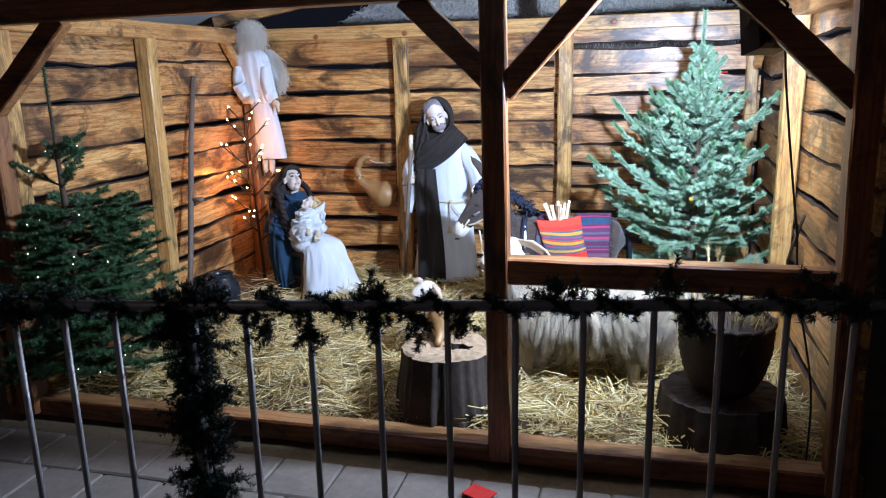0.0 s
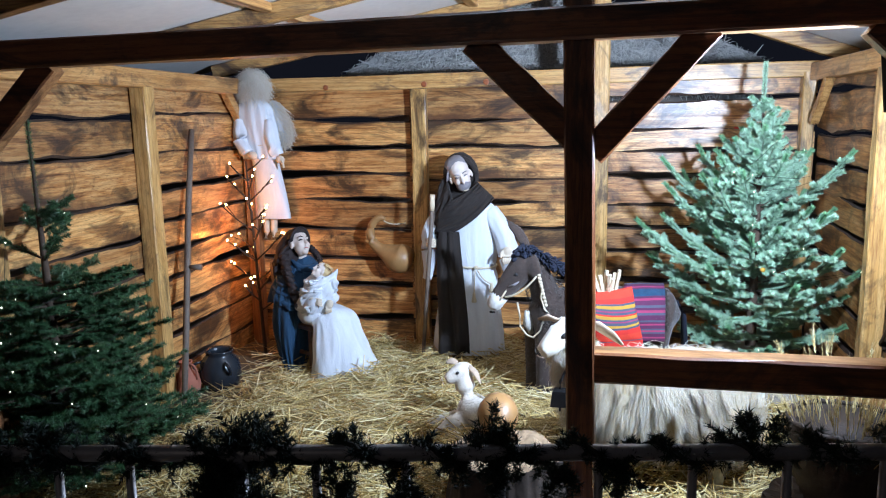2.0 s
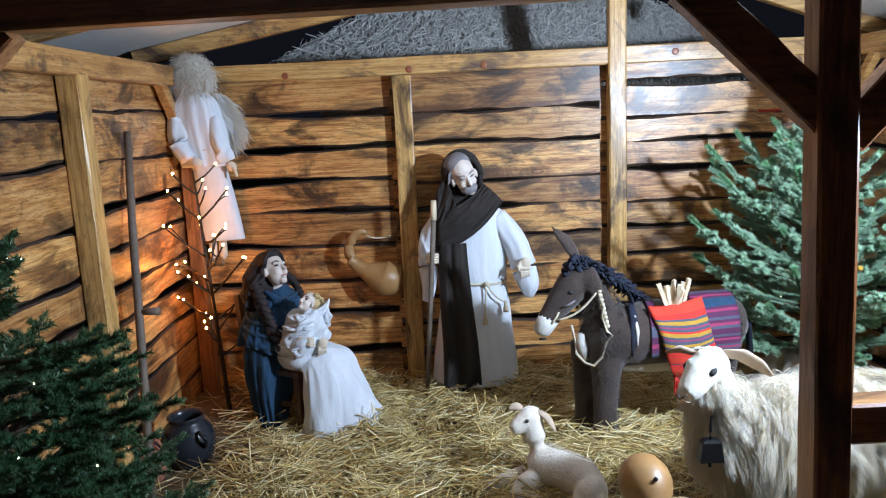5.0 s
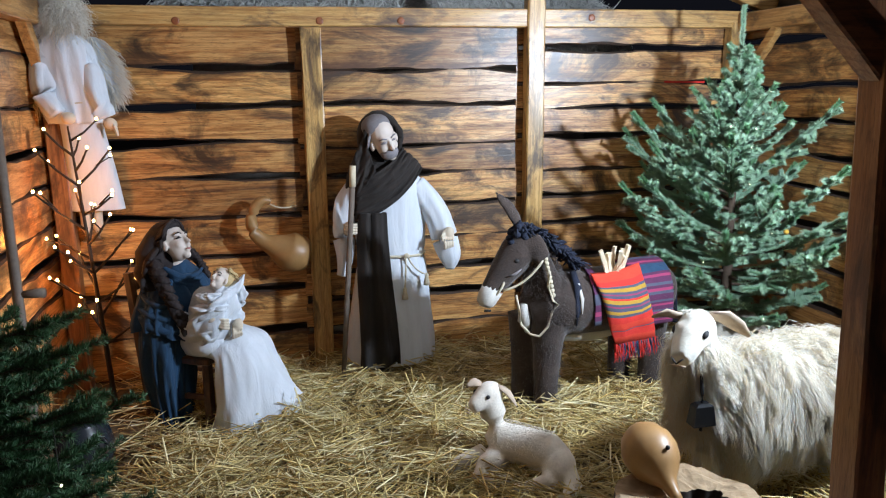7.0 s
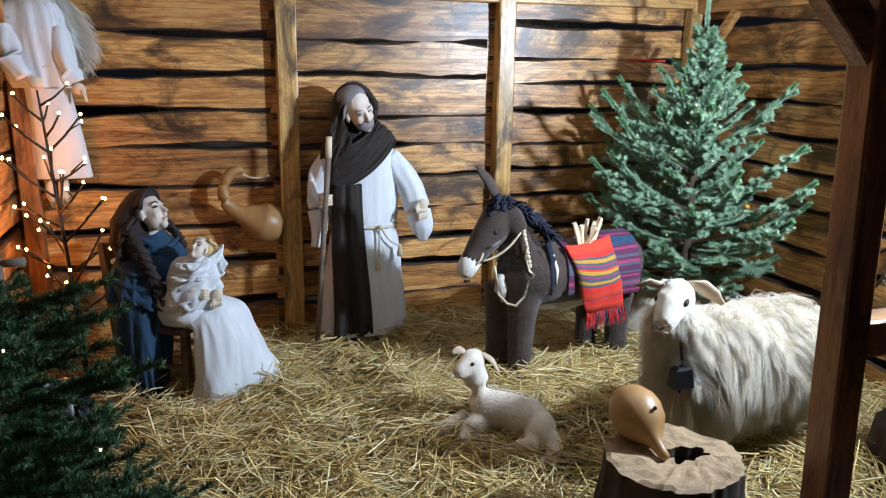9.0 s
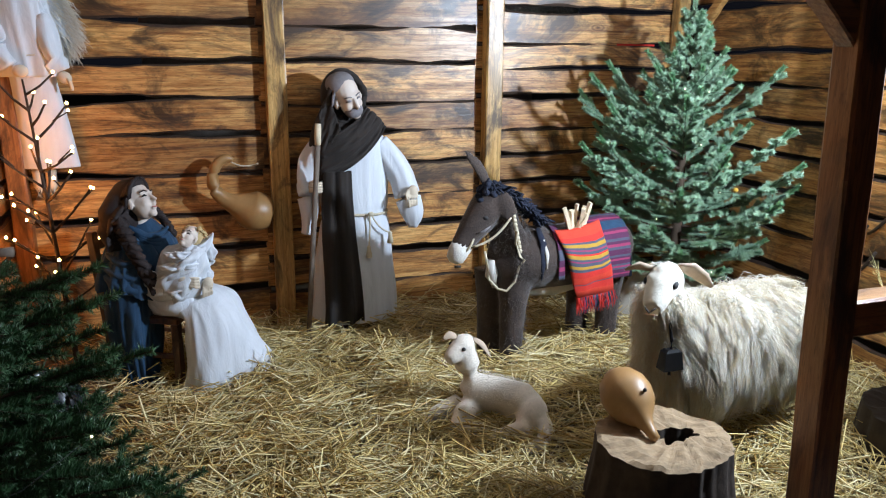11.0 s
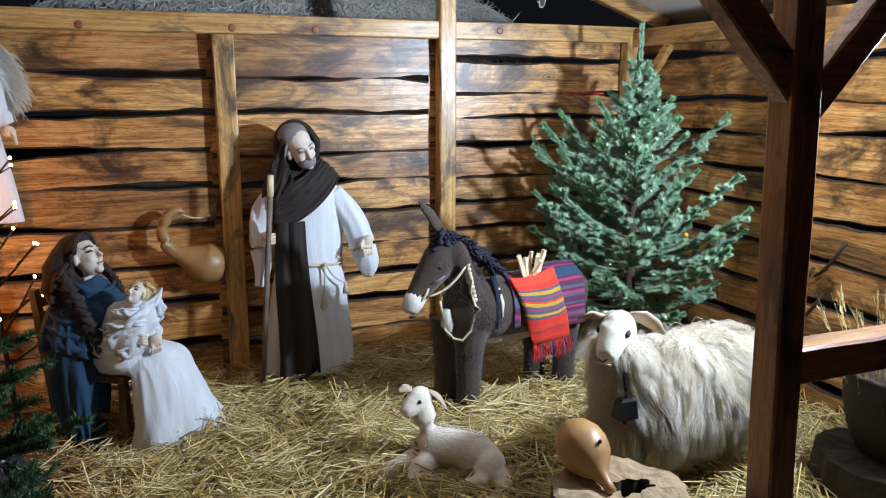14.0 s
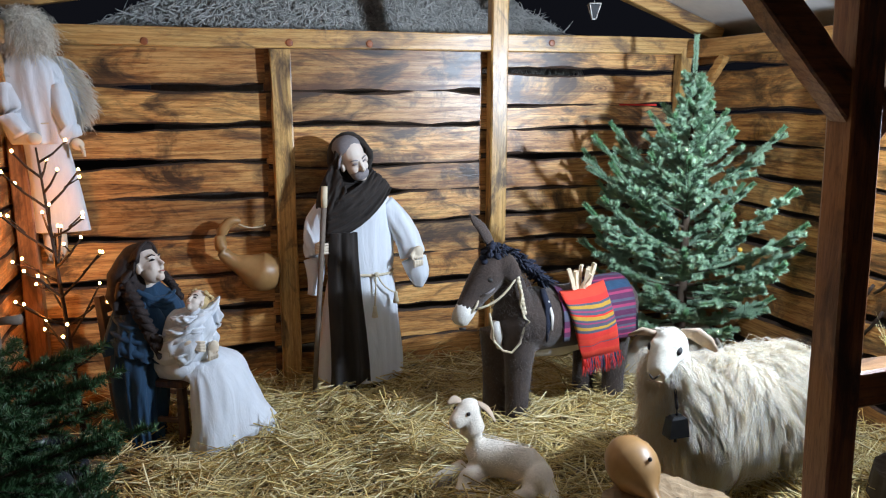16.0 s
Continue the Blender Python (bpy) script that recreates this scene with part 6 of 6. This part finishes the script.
b.tube([(-1.925, 6.125, 0.745), (-1.94, 6.125, 0.748), (-1.99, 6.125, 0.755), (-2.045, 6.125, 0.765), (-2.105, 6.12, 0.795), (-2.165, 6.12, 0.825), (-2.215, 6.12, 0.868), (-2.238, 6.12, 0.93), (-2.228, 6.12, 0.995), (-2.195, 6.12, 1.045), (-2.155, 6.12, 1.062), (-2.125, 6.12, 1.050)], [0.035, 0.082, 0.106, 0.108, 0.074, 0.046, 0.037, 0.033, 0.030, 0.027, 0.022, 0.012], 0, 24, fine=3)
hung = thing("hanging_gourd", b, GOURD, "long-necked dried gourd hung on the plank wall", "gourd")
b = Build()
b.tube(bez((-2.14, 6.12, 1.045), (-2.08, 6.13, 0.995), (-1.985, 6.19, 1.015), 8), 0.0045, 0, 6)
part("cord", b, ROPE, hung, "pale hanging cord")

b = Build()
lathe(b, ((0.075, 0.0), (0.105, 0.02), (0.132, 0.09), (0.136, 0.14), (0.120, 0.20), (0.090, 0.235), (0.082, 0.25), (0.094, 0.265), (0.090, 0.272), (0.076, 0.262), (0.072, 0.235), (0.10, 0.15), (0.08, 0.05)), (-2.985, 5.14, 0.045), 0, 32)
pot = thing("black_pot", b, BLACK_GLAZE, "round black glazed clay pot on the straw by the wall", "pot")
for sx in (-1, 1):
    b = Build()
    b.tube(bez((-2.985 + sx * 0.085, 5.05, 0.255), (-2.985 + sx * 0.155, 4.99, 0.25), (-2.985 + sx * 0.115, 5.055, 0.18), 7), 0.010, 0, 8)
    part("handle", b, BLACK_GLAZE, pot)
b = Build()
lathe(b, ((0.055, 0.0), (0.078, 0.03), (0.088, 0.09), (0.076, 0.145), (0.042, 0.185), (0.034, 0.215), (0.044, 0.245), (0.036, 0.243), (0.028, 0.215), (0.05, 0.15)), (-3.13, 4.97, 0.04), 0, 28)
jug = thing("clay_jug", b, CLAY, "small red clay jug beside the black pot", "jug")
b = Build()
b.tube(bez((-3.095, 4.96, 0.27), (-3.03, 4.955, 0.26), (-3.055, 4.96, 0.17), 7), 0.008, 0, 8)
part("handle", b, CLAY, jug)

# long pole with a peg, leaning on the left wall
b = Build()
b.tube([(-3.055, 4.80, 0.045), (-3.095, 4.945, 0.45), (-3.135, 5.085, 0.86), (-3.18, 5.235, 1.28), (-3.226, 5.415, 1.73)], [0.019, 0.020, 0.021, 0.020, 0.017], 0, 10, wob=0.2)
pole = thing("scythe_pole", b, STAFF_WOOD, "long grey wooden pole with a peg leaning on the wall", "pole")
b = Build()
b.tube([(-3.13, 5.09, 0.868), (-3.09, 5.085, 0.872), (-3.035, 5.075, 0.875)], [0.014, 0.017, 0.021], 0, 9)
part("peg", b, STAFF_WOOD, pole)

# ---- basket with dry wheat ----
basket = thing("wicker_basket", None, [], "dark round wicker basket filled with dry stalks", "basket")
b = Build()
prof = [(0.105, 0.0), (0.135, 0.02), (0.175, 0.09), (0.200, 0.18), (0.205, 0.26), (0.200, 0.29)]
n = 96
rows = []
for k in range(25):
    t = k / 24 * (len(prof) - 1)
    i = min(len(prof) - 2, int(t))
    q, z = (prof[i][j] + (prof[i + 1][j] - prof[i][j]) * (t - i) for j in (0, 1))
    rows.append([Vector((0.374 + (q + 0.006 * math.cos(24 * a + math.pi * (k % 2))) * math.cos(a), 3.775 + (q + 0.006 * math.cos(24 * a + math.pi * (k % 2))) * math.sin(a), 0.274 + 1.17 * z)) for a in (2 * math.pi * j / n for j in range(n))])
b.loft(rows, 0, caps=False)
b.loft([[Vector((0.374 + q * math.cos(a), 3.775 + q * math.sin(a), 0.274 + 1.17 * z)) for a in (2 * math.pi * j / 32 for j in range(32))] for q, z in ((0.19, 0.29), (0.17, 0.15), (0.10, 0.04))], 0)
part("basket_body", b, WICKER, basket)
b = Build()
b.tube([(0.374 + 0.203 * math.cos(a), 3.775 + 0.203 * math.sin(a), 0.616 + 0.004 * math.sin(18 * a)) for a in (2 * math.pi * k / 60 for k in range(61))], 0.012, 0, 8)
part("rim", b, WICKER, basket)
r = random.Random(21)
b = Build()
for k in range(170):
    a, q = r.uniform(0, 2 * math.pi), 0.17 * math.sqrt(r.random())
    p = Vector((0.374 + q * math.cos(a), 3.775 + q * math.sin(a), 0.42))
    out = Vector((math.cos(a), math.sin(a), 0)) * r.uniform(0.05, 0.30) + Vector((0.02, 0.05, 0))
    l = r.uniform(0.22, 0.46)
    e = p + out * l * 1.3 + Vector((r.gauss(0, 0.03), r.gauss(0, 0.03), l * r.uniform(0.55, 1.0)))
    e.x = min(e.x, RIGHT - 0.06)
    if e.y < FRONT + 0.14 and 0.78 < e.z < 1.0:
        e.y = FRONT + 0.14
    m = p.lerp(e, 0.5) + Vector((0, 0, 0.05))
    pts = bez(p, m, e, 6)
    b.strand(pts, 0.0020, 0)
    if r.random() < 0.35:
        d = (pts[-1] - pts[-3]).normalized()
        for j in range(14):
            s = pts[-1] + d * (0.004 * j - 0.01)
            w = Vector((r.gauss(0, 1), r.gauss(0, 1), r.gauss(0, 1))).normalized()
            b.strand((s, s + d * 0.008 + w * 0.006, s + d * 0.018 + w * 0.003), 0.0022, 0)
            b.strand((s, s + d * 0.06 + w * 0.016), 0.0005, 0)
thing("wheat_stalks", b, STRAW, "bunch of dry wheat stalks with bearded ears in the basket", "wheat", kind="stuff")

# ---- floodlight and its cable ----
flood = thing("floodlight", None, [], "black floodlight hung under the front beam, shining inwards", "floodlight")
m = look(FLOOD, AIM)
b = Build()
b.loft([[m @ Vector((sx * w, sy * h, z)) for sx, sy in ((-1, -1), (1, -1), (1, 1), (-1, 1))] for w, h, z in ((0.07, 0.05, 0.075), (0.10, 0.08, 0.055), (0.115, 0.095, 0.0), (0.118, 0.098, -0.012), (0.090, 0.070, -0.012), (0.088, 0.068, 0.002))], 0, smooth=False)
part("housing", b, HOUSING, flood)
for k in range(7):
    b = Build()
    b.box((0, 0, 0), (0.004, 0.13, 0.03), 0, bevel=0.001)
    fin = part("fin", b, HOUSING, flood)
    fin.matrix_world = m @ pose(-0.06 + 0.02 * k, 0, 0.085)
b = Build()
b.loft([[m @ Vector((sx * 0.088, sy * 0.068, z)) for sx, sy in ((-1, -1), (1, -1), (1, 1), (-1, 1))] for z in (0.006, 0.001)], 0, smooth=False)
part("lens", b, LENS, flood, "bright white lens")
b = Build()
for sx in (-1, 1):
    b.tube([m @ Vector((sx * 0.124, 0, 0.02)), m @ Vector((sx * 0.124, 0.09, 0.05)), Vector((0.40 + sx * 0.05, 3.53, 1.99))], 0.007, 0, 6)
b.box((0.40, 3.52, 1.995), (0.16, 0.05, 0.012), 0)
part("bracket", b, HOUSING, flood)
b = Build()
b.tube([m @ Vector((0, 0, 0.08)), Vector((0.50, 3.615, 1.80)), Vector((0.512, 3.62, 1.69)), Vector((0.542, 3.62, 1.467)), Vector((0.582, 3.62, 1.196)), Vector((0.605, 3.62, 1.046)), Vector((0.63, 3.62, 0.80)), Vector((0.70, 3.56, 0.40)), Vector((0.71, 3.57, 0.05))], 0.0048, 0, 7, fine=4)
thing("power_cable", b, HOUSING, "thin black cable hanging down from the floodlight", "cable")
b = Build()
for k, (y, z) in enumerate(((4.45, 0.98), (4.55, 0.70), (4.62, 0.82))):
    b.tube(bez((0.80, y, z), (0.78, y + 0.06, z - 0.14), (0.80, y + 0.16, z - 0.20), 6), 0.008, 0, 6, wob=0.4)
thing("dry_twigs", b, TWIG, "dark crooked twigs stuck in the wall joints", "twigs")

# ---- railing with fir garland ----
def rail_y(x):
    return 2.155 + 0.178 * (x + 1.108)


RAIL_Z = 1.112
railing = thing("railing", None, [], "grey steel railing with upright bars before the stable", "railing")
b = Build()
b.tube([(-2.35, rail_y(-2.35), RAIL_Z), (-1.27, rail_y(-1.27), RAIL_Z), (1.25, rail_y(1.25), RAIL_Z)], 0.017, 0, 12)
part("top_rail", b, STEEL, railing)
b = Build()
b.tube([(-2.35, rail_y(-2.35), 0.10), (-1.27, rail_y(-1.27), 0.10), (1.25, rail_y(1.25), 0.10)], 0.015, 0, 12)
part("bottom_rail", b, STEEL, railing)
for x in (-2.35, -1.27, 1.25):
    b = Build()
    b.tube([(x, rail_y(x), -0.03), (x, rail_y(x), RAIL_Z + 0.005)], 0.021, 0, 12)
    part("post", b, STEEL, railing)
b = Build()
b.tube([(0, 0, 0.10), (0, 0, RAIL_Z)], 0.0095, 0, 10)
bar_mesh = b.mesh("bar", [STEEL])
for x in (-2.23, -2.08, -1.93, -1.785, -1.638, -1.49, -1.11, -0.930, -0.740, -0.547, -0.362, -0.178, 0.009, 0.185, 0.356, 0.53, 0.71, 0.89, 1.07):
    part("bar", bar_mesh, STEEL, railing).location = (x, rail_y(x), 0)

garland = thing("fir_garland", None, [], "dark fir garland wound round the railing", "garland")
r = random.Random(17)
twigs, stem = [], Build()


def sprig(p, d, l):
    q = p + d * l
    twigs.append((p, q, False))
    for s in range(4):
        o = p.lerp(q, r.uniform(0.15, 0.8))
        w = (d * 0.8 + Vector((r.gauss(0, 0.7), r.gauss(0, 0.7), r.gauss(0, 0.7)))).normalized()
        twigs.append((o, o + w * l * r.uniform(0.3, 0.6), False))


line = [Vector((-2.3 + 3.5 * k / 160, 0, 0)) for k in range(161)]
for k, p in enumerate(line):
    a = k * 0.9
    p.y, p.z = rail_y(p.x) + 0.020 * math.cos(a), RAIL_Z + 0.020 * math.sin(a)
    thick = 0.5 + 1.1 * max(0.0, 0.35 + noise.noise(Vector((p.x * 3.1, 0, 4))))
    for _ in range(int(2 + 4 * thick * (1.0 if p.x < -1.0 else 0.75))):
        d = Vector((r.gauss(0, 0.9), r.gauss(0, 0.7), r.gauss(0.05, 0.75))).normalized()
        sprig(p + Vector((r.gauss(0, 0.01), 0, 0)), d, r.uniform(0.020, 0.052) * (0.6 + 0.50 * thick) * (1.0 if p.x < -1.0 else 0.78))
stem.tube(line, 0.007, 0, 5)
drop = [Vector((-1.27 + 0.03 * math.cos(k * 0.8), rail_y(-1.27) + 0.03 * math.sin(k * 0.8), 1.15 - 1.13 * k / 60)) for k in range(61)]
stem.tube(drop, 0.007, 0, 5)
for p in drop:
    for _ in range(9):
        sprig(p, Vector((r.gauss(0, 1), r.gauss(0, 0.8), r.gauss(-0.2, 0.7))).normalized(), r.uniform(0.04, 0.105))
# loose ends that hang below the rail
for x, l in ((-0.92, 0.10), (-0.62, 0.08), (-1.05, 0.08), (-0.76, 0.07), (-0.50, 0.05), (0.12, 0.05)):
    p = Vector((x, rail_y(x) - 0.02, RAIL_Z))
    for _ in range(14):
        sprig(p - Vector((r.gauss(0, 0.012), 0, r.uniform(0, l))), Vector((r.gauss(0, 0.6), r.gauss(0, 0.5), -0.7)).normalized(), 0.045)
for x, l in ((-0.76, 0.07), (-0.24, 0.06), (0.05, 0.10), (0.42, 0.07), (0.62, 0.06)):
    p = Vector((x, rail_y(x), RAIL_Z))
    for _ in range(14):
        sprig(p + Vector((r.gauss(0, 0.012), 0, r.uniform(0, l))), Vector((r.gauss(0, 0.6), r.gauss(0, 0.5), 0.6)).normalized(), 0.04)
part("stem", stem, WIRE, garland)
part("needles", needle_mesh("needles", twigs, 900, 0.016, 0.0030, GARLAND, 6), GARLAND, garland)

# ---- thatched roof behind, far lantern, scrap on the paving ----
r = random.Random(9)
hut = thing("thatched_hut", None, [], "grey thatched roof of a hut behind the stable", "hut")
def roof_at(u, v):
    """A point of the ragged roof front: u along it, v from the eaves to the crest."""
    x = -3.05 + 3.85 * u
    crest = 2.14 + 0.66 * (1 - abs((x + 1.1) / 2.0) ** 1.7) + 0.03 * noise.noise(Vector((x * 5, 0, 0)))
    z = 1.95 + (crest - 1.95) * v
    return Vector((x, 7.30 + 0.45 * (z - 1.95) + 0.12 * (x + 1.1) ** 2, z))


b = Build()
rows = [[roof_at(i / 40, v) for i in range(41)] + [roof_at(i / 40, v) + Vector((0, 0.5, -0.1)) for i in range(40, -1, -1)] for v in (0, 0.25, 0.5, 0.75, 0.97)]
b.loft(rows, 0)
part("roof_core", b, OLD_STRAW, hut)
b = Build()
for _ in range(11000):
    p = roof_at(r.random(), r.random()) + Vector((0, r.uniform(-0.04, 0.0), 0))
    a = r.gauss(0, 1.0)
    o = Vector((math.sin(a), r.uniform(-0.7, -0.1), -math.cos(a)))
    l = r.uniform(0.03, 0.10)
    b.strand((p, p + o * l * 0.5 + Vector((0, -0.01, 0)), p + o * l), r.uniform(0.003, 0.007), 0)
part("thatch", b, THATCH, hut)
b = Build()
b.box((-1.1, 8.1, 0.97), (3.0, 0.9, 2.02), 0)
part("wall", b, STONE, hut)

b = Build()
b.loft([[(x, y, -0.012 + 0.006 * math.sin(9 * x) + dz) for x, y in ((-0.72, 3.13), (-0.61, 3.07), (-0.57, 3.15), (-0.68, 3.21))] for dz in (0.0, 0.006)], 0, smooth=False)
thing("red_scrap", b, RED, "small red paper scrap lying on the paving", "scrap")

# small lantern hung beyond the back beam
lantern = thing("hanging_lantern", None, [], "small tapered lantern with pale metal edges hanging under the rafter", "lantern")
LX, LY, LZ = 0.055, 6.17, 2.200
square = [(math.cos(math.pi * (0.15 + 0.5 * k)), math.sin(math.pi * (0.15 + 0.5 * k))) for k in range(4)]
b = Build()
b.loft([[(LX + q * u, LY + q * v, LZ + z) for u, v in square] for q, z in ((0.012, 0.004), (0.044, 0.085))], 0, smooth=False)
part("glass", b, HOUSING, lantern, "dark glass sides")
b = Build()
for u, v in square:
    b.tube([(LX + 0.015 * u, LY + 0.015 * v, LZ), (LX + 0.050 * u, LY + 0.050 * v, LZ + 0.09)], 0.0034, 0, 6)
for q, z in ((0.015, 0.0), (0.050, 0.09)):
    b.tube([(LX + q * u, LY + q * v, LZ + z) for u, v in square + square[:1]], 0.003, 0, 6)
b.tube([(LX, LY, LZ + 0.09), (LX, LY + 0.01, LZ + 0.30)], 0.002, 0, 5)
part("frame", b, CEIL, lantern, "pale metal edges")

# red strip in a back wall joint, painted in place of light from outside
b = Build()
b.box((0.440, 6.233, 1.678), (0.28, 0.006, 0.012), 0, pose(0, 0, 0, 0, 0.6, 0), bevel=0.002)
thing("red_tape", b, RED, "thin red strip painted for light through a joint of the back wall", "tape")

# round knots in the back beam
for x, z in ((-2.555, 2.012), (-1.815, 2.018), (-1.368, 2.022), (-0.232, 2.05)):
    b = Build()
    lathe(b, ((0.021, 0.0), (0.020, 0.003), (0.012, 0.004), (0.003, 0.0045)), (0, 0, 0), 0, 14, pose(0, 0, 0, 90, 0, 0))
    part("knot", b, KNOT, plate, "red-brown knot").location = (x, 6.158, z)

# ---- paving slabs ----
pavement = thing("pavement", None, [], "pale stone slabs with dark joints before the stable", "pavement", kind="structure")
b = Build()
b.box((0, 0, 0), (0.296, 0.296, 0.05), 0, bevel=0.008)
slab = b.mesh("slab", [STONE])
r = random.Random(1)
for j in range(14):
    for i in range(19):
        part("slab", slab, STONE, pavement).matrix_world = pose(-3.722 + 0.302 * i + (0.0 if j % 2 else 0.15), 3.13 - 0.302 * j, -0.048 + r.uniform(-0.003, 0.003), r.uniform(-0.4, 0.4), r.uniform(-0.4, 0.4), 0)
